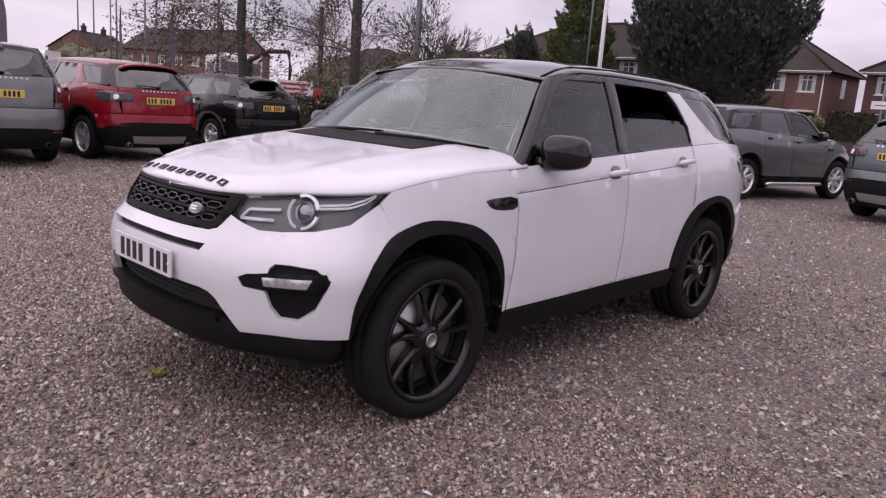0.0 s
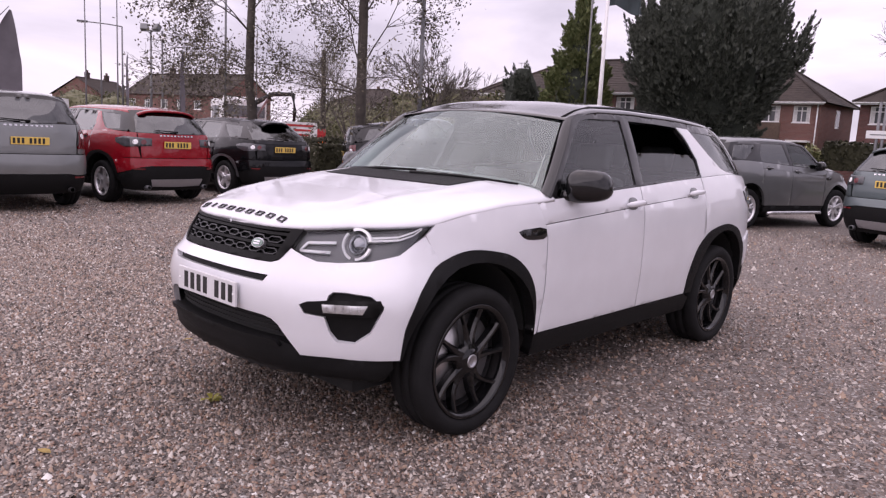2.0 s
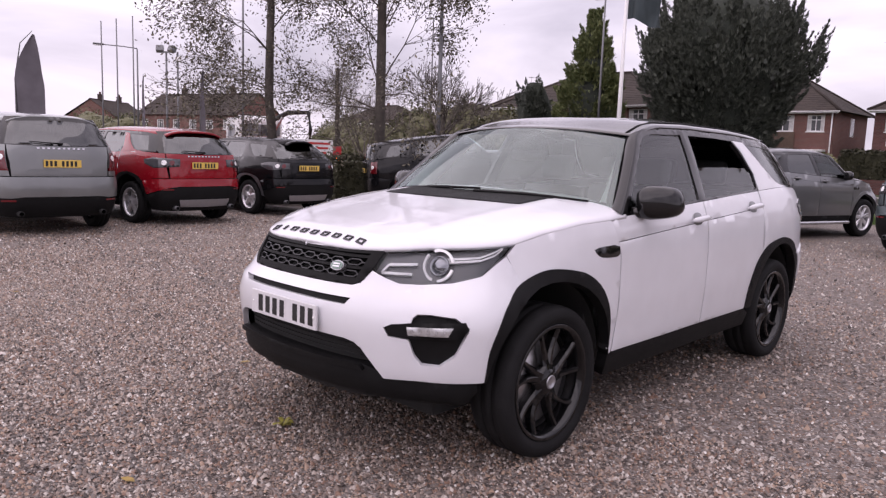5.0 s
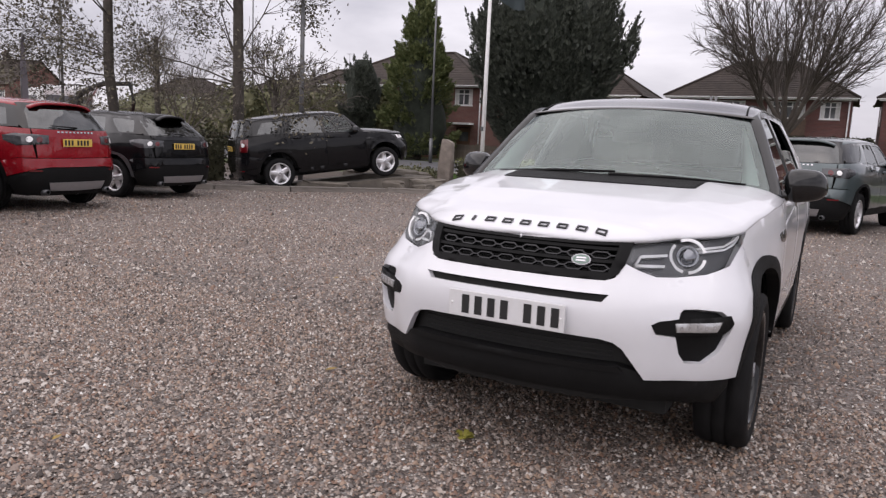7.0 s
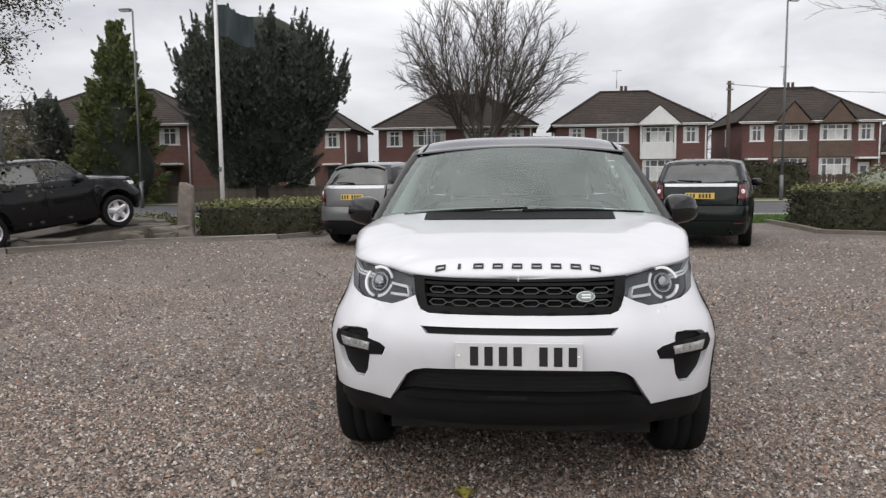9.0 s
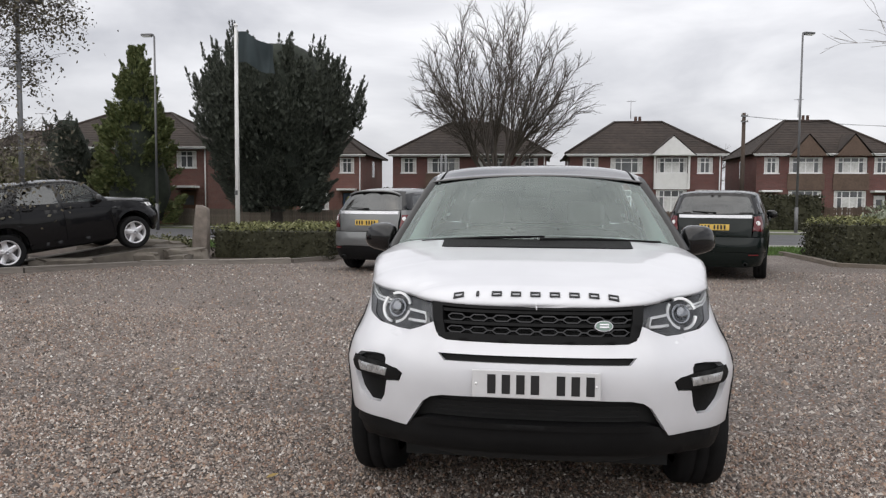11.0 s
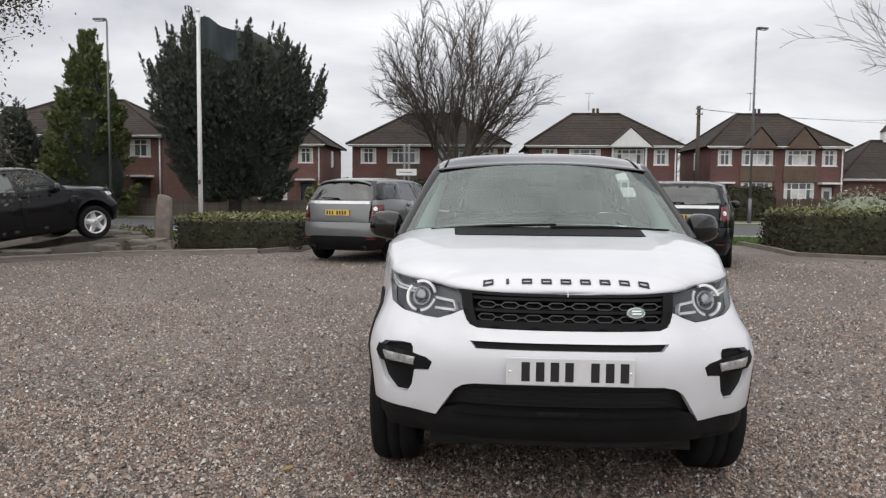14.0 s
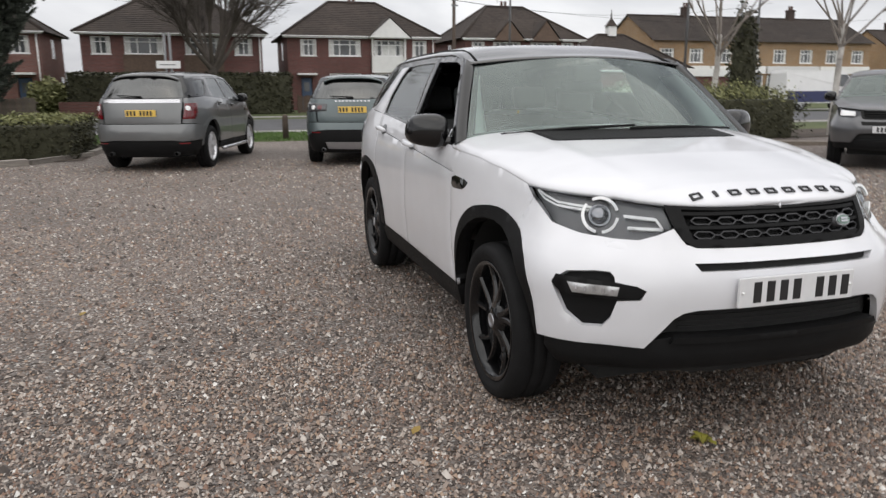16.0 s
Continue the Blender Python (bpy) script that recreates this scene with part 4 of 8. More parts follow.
        return (xe * t, y * ys, (z * (1 - k) + (1.601 - 0.042 * t * t) * k) * zs)

    rf = patch("roof", roof_pt, 40 if near else 20, 40 if near else 18, roof, car, thick=0.007 if near else 0.02)
    if near:
        for t0 in (0.055, 0.945):
            pts = [roof_pt(t0, v) for v in np.linspace(0.02, 0.97, 16)]
            tube("roof_groove", [(x, y, z + 0.001) for x, y, z in pts], 0.006, M_CLAD, rf, 6)
    if roof_rails:
        for g in (1, -1):
            pts = [roof_pt(0.5 + g * 0.43, v) for v in np.linspace(0.08, 0.95, 12)]
            tube("roof_rail", [(x, y, z + (0.03 if 0 < i < 11 else 0)) for i, (x, y, z) in enumerate(pts)], 0.014, M_SATIN, rf, 8)
    patch("spoiler", lambda u, v: (lambda p: (p[0], p[1] + v * 0.16 * ys, p[2] - 0.012 * v - 0.02 * (2 * u - 1) ** 4))(roof_pt(0.04 + 0.92 * u, 0.985)), 20, 4, roof, rf, thick=0.035)
    # rear
    tg = pan("tailgate", rear_pair([R(0, 0.815), R(0.64, 0.815), R(0.65, 1.0), R(0.67, 1.235), R(0, 1.225)]), paint)
    pan("rear_window", rear_pair([R(0, 1.236), R(0.69, 1.246), R(0.60, 1.50), R(0.55, 1.555), R(0, 1.585)]), rear_glass, tg, off=-0.006, depth=0.003, lip=0)
    pan("rear_frame", rear_pair([R(0, 1.23), R(0.74, 1.24), D(1.93, 1.30), D(1.86, 1.50), R(0.60, 1.615), R(0, 1.63)]), pillar, tg, holes=[rear_pair([R(0, 1.238), R(0.69, 1.248), R(0.60, 1.50), R(0.55, 1.553), R(0, 1.58)])], off=-0.003, depth=0.03)
    tube("rear_wiper", [Q(*R(-0.02, 1.25), 0.02), Q(*R(0.20, 1.262), 0.024), Q(*R(0.40, 1.275), 0.02)], [0.016, 0.009, 0.006], M_CLAD, tg, 6)
    zv = 0.67 if skid else 0.53
    rb = pan("rear_bumper", rear_pair([R(0, 0.805), R(0.66, 0.805), D(2.0, 0.805), D(1.76, 0.755), D(1.815, 0.66), D(1.85, 0.54), R(0.66, zv - 0.012), R(0.5, zv + 0.008), R(0, zv + 0.008)]), paint, off=0.012)
    pan("rear_valance", rear_pair([R(0, zv), R(0.5, zv), R(0.66, zv - 0.02), D(1.85, 0.53), D(1.865, 0.42), D(1.90, 0.29), R(0.55, 0.25), R(0, 0.25)]), lower, rb, off=0.002, depth=0.05)
    if skid:
        pan("skid_plate", rear_pair([R(0, 0.45), R(0.50, 0.45), R(0.46, 0.33), R(0, 0.32)]), M_SATIN, rb, off=0.016, depth=0.03)
    for g in (1, -1):
        if tail == "tall":
            lp = [R(g * 0.70, 1.15), R(g * 0.67, 0.89), D(2.02, 0.89, g), D(1.93, 1.0, g), D(1.90, 1.15, g)]
        elif tail == "round":
            lp = [R(g * 0.68, 1.19), R(g * 0.66, 0.93), D(2.03, 0.91, g), D(1.97, 1.20, g)]
        else:
            lp = [R(g * 0.46, 1.145), R(g * 0.47, 1.02), D(2.0, 0.99, g), D(1.80, 1.06, g), D(1.76, 1.13, g), D(1.95, 1.165, g)]
        tl = pan("tail_lamp", lp, M_TAILDARK if not tail else M_TAIL, off=0.010, depth=0.03, h=0.04)
        for k, (x, z) in enumerate(((0.60, 1.08), (0.72, 1.08)) if not tail else ((0.75, 0.96), (0.75, 1.07))):
            c = np.array(R(g * x, z))
            pan("lamp_ring", [(c[0] + 0.045 * math.cos(t * math.pi / 8), c[1] + 0.042 * math.sin(t * math.pi / 8)) for t in range(16)], M_TAIL if k == 0 else M_LAMPWHITE, tl, off=0.013, depth=0.006, h=0.04, label="pale lamp" if k else "red lamp")
        pan("reflector", [R(g * 0.60, zv - 0.03), R(g * 0.76, zv - 0.03), R(g * 0.76, zv - 0.055), R(g * 0.60, zv - 0.055)], M_TAIL, rb, off=0.016, depth=0.008)
        vs, fs = lathe_verts([(0.03, -0.1), (0.04, -0.1), (0.04, 0.1), (0.03, 0.1)], 14)
        mesh_ob("exhaust", [(g * 0.55 * xs + vy, (2.16 + vx) * ys, 0.31 * zs + vz) for vx, vy, vz in vs], fs, M_DARK if not skid else M_LAMPGREY, rb)
    if side_step:
        for g in (1, -1):
            tube("side_step", [(g * 0.93 * xs, -0.85 * ys, 0.30 * zs), (g * 0.97 * xs, -0.75 * ys, 0.31 * zs), (g * 0.97 * xs, 0.70 * ys, 0.31 * zs), (g * 0.93 * xs, 0.80 * ys, 0.30 * zs)], 0.035, M_BRIGHT, car, 10)
    # plates
    if plate_front:
        yf = float(S.P(0.0, 0.68 * zs)[1]) - 0.004
        pl = box("number_plate", -0.26, 0.26, yf - 0.012, yf, 0.630 * zs, 0.630 * zs + 0.113, M_PLATEW, car, 0.004)
        cw = [0.034] * 4 + [-0.020] + [0.034] * 3
        bars(pl, 0.0, 0.630 * zs + 0.0565, yf - 0.012, cw, 0.079, 0.025, M_INK)
        for g in (1, -1):
            vs, fs = lathe_verts([(0.005, 0), (0.005, 0.004), (0.001, 0.005)], 8)
            mesh_ob("plate_screw", [(g * 0.243 + vy, yf - 0.012 - vx, 0.630 * zs + 0.0565 + vz) for vx, vy, vz in vs], fs, M_LAMPWHITE, pl)
    zp = 1.04 if high_lamp is False else 0.99
    yr = float(S.P(S.F(0.0, zp * zs, True)[0], zp * zs)[1]) + 0.010
    pl = box("number_plate", -0.26, 0.26, yr, yr + 0.012, zp * zs - 0.056, zp * zs + 0.056, M_PLATEY, car, 0.004, "yellow number plate")
    bars(pl, 0.0, zp * zs, yr + 0.012, [0.034] * 4 + [-0.020] + [0.034] * 3, 0.079, 0.025, M_INK, nrm=1)
    yb = float(S.P(S.F(0.0, 1.17 * zs, True)[0], 1.17 * zs)[1])
    if tailbar:
        pan("tailgate_bar", rear_pair([R(0, 1.215), R(0.64, 1.215), R(0.64, 1.158), R(0, 1.158)]), tailbar, tg, off=0.014, depth=0.02)
    for x in np.linspace(-0.30, 0.30, 10):
        pan("badge_letter", [R(x - 0.018, 1.185), R(x + 0.018, 1.185), R(x + 0.018, 1.207), R(x - 0.018, 1.207)], M_BRIGHT, tg, off=0.004, depth=0.006, h=0.1, lip=0)
    # cabin
    cab = empty("cabin")
    cab.parent = car
    box("floor_pan", -0.60 * xs, 0.60 * xs, -1.9 * ys, 1.9 * ys, 0.24 * zs, 0.36 * zs, M_DARK, cab)
    box("bulkhead", -0.80 * xs, 0.80 * xs, -1.02 * ys, -0.93 * ys, 0.35 * zs, 1.13 * zs, M_DARK, cab)
    bm = bmesh.new()
    box_bm(bm, -0.80 * xs, 0.80 * xs, -0.98 * ys, -0.50 * ys, 0.75 * zs, 1.135 * zs, 0.05)
    box_bm(bm, -0.58 * xs, -0.18 * xs, -0.78 * ys, -0.46 * ys, 1.06 * zs, 1.19 * zs, 0.04)
    part("dashboard", bm, M_CLOTH, cab, smooth=True)
    vs, fs = [], []
    for i in range(24):
        a = 2 * math.pi * i / 24
        for q in range(6):
            b2 = 2 * math.pi * q / 6
            r = 0.18 + 0.016 * math.cos(b2)
            p = Euler((radians(-62), 0, 0)).to_matrix() @ Vector((r * math.cos(a), r * math.sin(a), 0.016 * math.sin(b2)))
            vs.append((p.x - 0.38 * xs, p.y - 0.36, p.z + 1.06 * zs))
    fs = [(i * 6 + q, ((i + 1) % 24) * 6 + q, ((i + 1) % 24) * 6 + (q + 1) % 6, i * 6 + (q + 1) % 6) for i in range(24) for q in range(6)]
    mesh_ob("steering_wheel", vs, fs, M_CLOTH, cab)
    for x, y in ((0.38, 0.0), (-0.38, 0.0), (0.40, 0.85), (0.0, 0.85), (-0.40, 0.85)):
        bm = bmesh.new()
        wd = 0.25 if y < 0.5 else 0.2
        box_bm(bm, (x - wd) * xs, (x + wd) * xs, y - 0.30, y + 0.22, 0.50 * zs, 0.72 * zs, 0.06)
        tilt = pose(x * xs, y + 0.18, 0.62 * zs, -14)
        box_bm(bm, -wd * xs, wd * xs, -0.07, 0.07, 0.0, 0.62 * zs, 0.06, tilt)
        box_bm(bm, -0.13, 0.13, -0.05, 0.05, 0.66 * zs, 0.84 * zs, 0.04, tilt)
        part("seat", bm, M_CLOTH, cab, smooth=True)
    box("boot_floor", -0.72 * xs, 0.72 * xs, 1.0 * ys, 2.08 * ys, 0.60 * zs, 0.68 * zs, M_DARK, cab)
    return car


hero = suv("sport_utility_car", "white off-roader with black roof and wheels, parked on gravel", M_WHITE, roof=M_ROOFBLACK, style="turbine", rim=M_RIMBLACK, near=True, open_windows=True, lower=M_CLAD)
# ---- the other parked cars ----
def park(car, x, y, heading, z=0.0, pitch=0.0):
    """Stand a car on its wheels, its nose pointing heading degrees clockwise from +y."""
    a = radians(180 - heading)
    car.matrix_world = Matrix.Translation((x, y, z)) @ Matrix.Rotation(a, 4, "Z") @ Matrix.Rotation(radians(-pitch), 4, "X")
    return car


PARKED = "parked cars round the yard"
park(suv("sport_utility_car", "red off-roader with black lower trim and silver wheels, parked tail out", M_RED, PARKED, style="five"), -11.45, 2.02, -96)
park(suv("sport_utility_car", "grey green off-roader with silver skid plate and dark roof edge", M_GREYGREEN, PARKED, style="ten"), 0.85, 11.35, 14)
park(suv("sport_utility_car", "black compact off-roader with sloping roof and small rear window", M_BLACK, PARKED, xs=1.0, ys=0.95, zs=0.945, rake=1.6, tumble=1.15, style="five", lamp_side=False, arches=M_DGREY, tailbar=M_GLOSSBLACK, wheel_r=0.36), -12.1, 4.90, -93)
park(suv("sport_utility_car", "silver luxury off-roader with large yellow plate and tall tailgate", M_SILVER, PARKED, xs=1.04, ys=1.08, zs=1.07, rake=0.7, tumble=0.9, style="split", lamp_side=False, tail="tall", arches=M_SILVER, lower=M_CLAD, wheel_r=0.385, skid=False, high_lamp=True), -11.2, -0.25, -90)
park(suv("sport_utility_car", "steel grey off-roader with red tail lamps and bright side step", M_GREY, PARKED, xs=1.02, ys=1.03, zs=1.025, rake=0.9, style="split", lamp_side=False, tail="tall", arches=M_GREY, lower=M_CLAD, skid=False, high_lamp=True, tailbar=M_BRIGHT, wheel_r=0.385, side_step=True), -2.69, 11.52, 16)
park(suv("sport_utility_car", "dark green boxy off-roader with bright strip across the tailgate", M_DGREEN, PARKED, xs=1.0, ys=0.97, zs=1.01, rake=0.5, tumble=0.75, style="five", lamp_side=False, tail="round", arches=M_DGREEN, lower=M_DGREEN, skid=False, high_lamp=True, tailbar=M_BRIGHT, wheel_r=0.365), 4.0, 11.1, 17)
park(suv("sport_utility_car", "black boxy off-roader with its nose up on a stone ramp", M_BLACK, PARKED, xs=1.0, ys=0.97, zs=1.01, rake=0.5, tumble=0.75, style="five", lamp_side=False, tail="round", arches=M_BLACK, lower=M_BLACK, skid=False, high_lamp=True, wheel_r=0.365), -10.4, 9.85, 34, 0.18, 7.5)
park(suv("sport_utility_car", "dark grey off-roader with its headlamps facing the yard", M_DGREY, PARKED, xs=1.03, ys=1.05, zs=1.03, rake=0.9, style="split", lamp_side=False, tail="tall", arches=M_DGREY, skid=False, wheel_r=0.385), 10.5, 7.05, 226)
# ---- ground ----
def stone_material(name):
    """Loose gravel: each stone of its own brown, grey, pink or pale colour."""
    m = bpy.data.materials.new(name)
    m.use_nodes = True
    nt = m.node_tree
    b = nt.nodes["Principled BSDF"]
    geo = nt.nodes.new("ShaderNodeNewGeometry")
    rp = nt.nodes.new("ShaderNodeValToRGB")
    cr = rp.color_ramp
    cr.interpolation = "CONSTANT"
    cols = [(0.0, (0.055, 0.043, 0.037)), (0.16, (0.17, 0.132, 0.11)), (0.30, (0.27, 0.215, 0.182)), (0.45, (0.20, 0.122, 0.088)), (0.57, (0.36, 0.31, 0.27)), (0.68, (0.14, 0.122, 0.112)), (0.78, (0.31, 0.22, 0.16)), (0.90, (0.47, 0.425, 0.385)), (0.985, (0.64, 0.62, 0.59))]
    cr.elements[0].position, cr.elements[0].color = cols[0][0], (*cols[0][1], 1)
    cr.elements[1].position, cr.elements[1].color = cols[1][0], (*cols[1][1], 1)
    for p, c in cols[2:]:
        cr.elements.new(p).color = (*c, 1)
    nt.links.new(geo.outputs["Random Per Island"], rp.inputs["Fac"])
    nt.links.new(rp.outputs["Color"], b.inputs["Base Color"])
    b.inputs["Roughness"].default_value = 0.6
    return m


def gravel_ground(name):
    """The bed under the loose stones: the same stones as cells of colour, with relief and broad patches of tone,
    darkened for the shade between stones.
    """
    m = bpy.data.materials.new(name)
    m.use_nodes = True
    nt = m.node_tree
    b = nt.nodes["Principled BSDF"]
    co = nt.nodes.new("ShaderNodeTexCoord")
    nz = nt.nodes.new("ShaderNodeTexNoise")
    nz.inputs["Scale"].default_value, nz.inputs["Detail"].default_value = 30, 2
    mixv = nt.nodes.new("ShaderNodeMix")
    mixv.data_type = "VECTOR"
    mixv.inputs["Factor"].default_value = 0.025
    nt.links.new(co.outputs["Object"], nz.inputs["Vector"])
    nt.links.new(co.outputs["Object"], mixv.inputs["A"])
    nt.links.new(nz.outputs["Color"], mixv.inputs["B"])
    vo = nt.nodes.new("ShaderNodeTexVoronoi")
    vo.inputs["Scale"].default_value = 70
    nt.links.new(mixv.outputs["Result"], vo.inputs["Vector"])
    sep = nt.nodes.new("ShaderNodeSeparateColor")
    nt.links.new(vo.outputs["Color"], sep.inputs["Color"])
    rp = nt.nodes.new("ShaderNodeValToRGB")
    cr = rp.color_ramp
    cols = [(0.0, (0.06, 0.049, 0.043)), (0.2, (0.14, 0.112, 0.096)), (0.4, (0.22, 0.175, 0.15)), (0.55, (0.15, 0.105, 0.083)), (0.7, (0.29, 0.254, 0.228)), (0.85, (0.18, 0.162, 0.153)), (0.94, (0.38, 0.346, 0.318)), (1.0, (0.55, 0.53, 0.50))]
    cr.elements[0].position, cr.elements[0].color = cols[0][0], (*cols[0][1], 1)
    cr.elements[1].position, cr.elements[1].color = cols[-1][0], (*cols[-1][1], 1)
    for p, c in cols[1:-1]:
        cr.elements.new(p).color = (*c, 1)
    nt.links.new(sep.outputs[0], rp.inputs["Fac"])
    big = nt.nodes.new("ShaderNodeTexNoise")
    big.inputs["Scale"].default_value, big.inputs["Detail"].default_value = 0.45, 4
    nt.links.new(co.outputs["Object"], big.inputs["Vector"])
    br = nt.nodes.new("ShaderNodeMapRange")
    br.inputs["From Min"].default_value, br.inputs["From Max"].default_value = 0.3, 0.7
    # Low values put the shade between loose stones into the bed's colour.
    br.inputs["To Min"].default_value, br.inputs["To Max"].default_value = 0.66, 1.0
    nt.links.new(big.outputs["Fac"], br.inputs["Value"])
    hs = nt.nodes.new("ShaderNodeHueSaturation")
    nt.links.new(rp.outputs["Color"], hs.inputs["Color"])
    nt.links.new(br.outputs["Result"], hs.inputs["Value"])
    nt.links.new(hs.outputs["Color"], b.inputs["Base Color"])
    b.inputs["Roughness"].default_value = 0.75
    bp = nt.nodes.new("ShaderNodeBump")
    bp.inputs["Strength"].default_value, bp.inputs["Distance"].default_value = 0.9, 0.014
    bp.invert = True
    nt.links.new(vo.outputs["Distance"], bp.inputs["Height"])
    nt.links.new(bp.outputs["Normal"], b.inputs["Normal"])
    return m


M_GRAVEL = stone_material("loose gravel stones")
M_BED = gravel_ground("gravel bed")
M_GRASS = mat("grass soil", (0.055, 0.085, 0.022), 0.9, var=0.5, scale=3, bump=0.6, bscale=80, color2=(0.10, 0.115, 0.04))
M_BLADE = mat("grass blades", (0.07, 0.13, 0.025), 0.7, obvar=0.0, var=0.4, scale=2)
M_ASPHALT = mat("asphalt", (0.075, 0.075, 0.08), 0.8, var=0.25, scale=8, bump=0.3, bscale=200)
M_PAVE = mat("pavement concrete", (0.26, 0.25, 0.235), 0.85, var=0.2, scale=5, bump=0.2, bscale=60)
M_KERB = mat("weathered kerb stone", (0.20, 0.18, 0.16), 0.85, var=0.35, scale=9, bump=0.5, bscale=50, obvar=0.12)
M_TIMBER = mat("weathered timber", (0.16, 0.135, 0.11), 0.85, var=0.35, scale=14, bump=0.5, bscale=40, obvar=0.12)
M_SOIL = mat("dark soil", (0.06, 0.045, 0.035), 0.95, var=0.4, scale=8, bump=0.6, bscale=50)


def sheet(name, x0, x1, y0, y1, z, material, nx=1, ny=1, amp=0.0):
    vs, fs = [], []
    for j in range(ny + 1):
        for i in range(nx + 1):
            x, y = x0 + (x1 - x0) * i / nx, y0 + (y1 - y0) * j / ny
            vs.append((x, y, z + (amp * noise.noise((x * 0.6, y * 0.6, 1.7)) if amp else 0.0)))
    fs = [(j * (nx + 1) + i, j * (nx + 1) + i + 1, (j + 1) * (nx + 1) + i + 1, (j + 1) * (nx + 1) + i) for j in range(ny) for i in range(nx)]
    return tagged(mesh_ob(name, vs, fs, material), kind="structure")


tagged(sheet("ground", -700, 700, -300, 900, -0.012, M_GRASS), "rough green ground reaching the horizon")
tagged(sheet("yard", -60, 40, -40, 16.3, 0.0, M_BED, 100, 56, 0.008), "brown and grey gravel yard")
tagged(sheet("road", -400, 400, 22.0, 31.5, -0.004, M_ASPHALT), "grey asphalt road beyond the yard")
tagged(sheet("pavement", -400, 400, 33.5, 35.3, 0.004, M_PAVE), "pale concrete footpath along the houses")
tagged(sheet("pavement", -400, 400, 20.6, 21.9, 0.002, M_PAVE), "pale concrete footpath along the road")

# loose stones
def stones(name, zones, seed, label):
    """Loose gravel as small faceted stones, thicker where the camera passes."""
    rs = np.random.RandomState(seed)
    base = np.array([(1, 0, 0), (-1, 0, 0), (0, 1, 0), (0, -1, 0), (0, 0, 1), (0, 0, -1)], float)
    tri = np.array([(0, 2, 4), (2, 1, 4), (1, 3, 4), (3, 0, 4)])
    V, Fc, off = [], [], 0
    for x0, x1, y0, y1, per_m2, size in zones:
        n = int((x1 - x0) * (y1 - y0) * per_m2)
        c = np.stack([rs.uniform(x0, x1, n), rs.uniform(y0, y1, n), rs.uniform(-0.001, 0.006, n)], 1)
        s = size * rs.lognormal(0, 0.32, n)
        d = base[None] * (s[:, None, None] * rs.uniform(0.65, 1.25, (n, 6, 1))) * np.array([1.0, 0.82, 1.0])
        d += rs.normal(0, 0.16, (n, 6, 3)) * s[:, None, None]
        a = rs.uniform(0, 2 * np.pi, n)
        ca, sa = np.cos(a)[:, None], np.sin(a)[:, None]
        tilt = rs.normal(0, 0.35, (n, 1))
        x, y, z = d[..., 0] * ca - d[..., 1] * sa, d[..., 0] * sa + d[..., 1] * ca, d[..., 2]
        z = z + x * tilt
        V.append((np.stack([x, y, z], -1) + c[:, None, :]).reshape(-1, 3))
        Fc.append((np.arange(n)[:, None, None] * 6 + tri[None]).reshape(-1, 3) + off)
        off += n * 6
    V, Fc = np.concatenate(V), np.concatenate(Fc)
    me = bpy.data.meshes.new(name)
    me.vertices.add(len(V))
    me.vertices.foreach_set("co", V.ravel())
    me.loops.add(Fc.size)
    me.loops.foreach_set("vertex_index", Fc.ravel())
    me.polygons.add(len(Fc))
    me.polygons.foreach_set("loop_start", np.arange(0, Fc.size, 3))
    me.polygons.foreach_set("use_smooth", np.ones(len(Fc), bool))
    me.update(calc_edges=True)
    me.materials.append(M_GRAVEL)
    return tagged(new(name, me), label, "gravel", kind="stuff")


stones("gravel", [(-5.5, 3.6, -4.5, -0.6, 5000, 0.0080), (-7.5, -5.5, -4.2, -0.6, 2600, 0.009), (3.6, 6.5, -4.0, -0.6, 2600, 0.009), (-7.5, 7.0, -0.6, 4.0, 1000, 0.0104), (-11, -7.5, -4.0, 4.0, 500, 0.012), (-11, 9, 4.0, 11.0, 220, 0.013)], 5, "loose brown, grey and white gravel stones")


# a small weed and a few fallen leaves in the gravel
def weed(x, y, seed):
    rs = np.random.RandomState(seed)
    w = empty("weed", pose(x, y, 0), "small yellow green weed growing through the gravel", "weed")
    for k in range(11):
        a, r, hgt = rs.uniform(0, 6.28), rs.uniform(0.035, 0.075), rs.uniform(0.015, 0.05)
        ca, sa = math.cos(a), math.sin(a)
        vs = [(0, 0, 0.004)]
        for u, wd in ((0.45, 0.010), (0.8, 0.013), (1.0, 0.001)):
            for q in (-1, 1):
                vs.append((ca * r * u - sa * wd * q, sa * r * u + ca * wd * q, 0.006 + hgt * math.sin(u * 2.2)))
        mesh_ob("leaf", vs, [(0, 1, 2), (1, 3, 4, 2), (3, 5, 6, 4)], M_WEED, w)
    return w


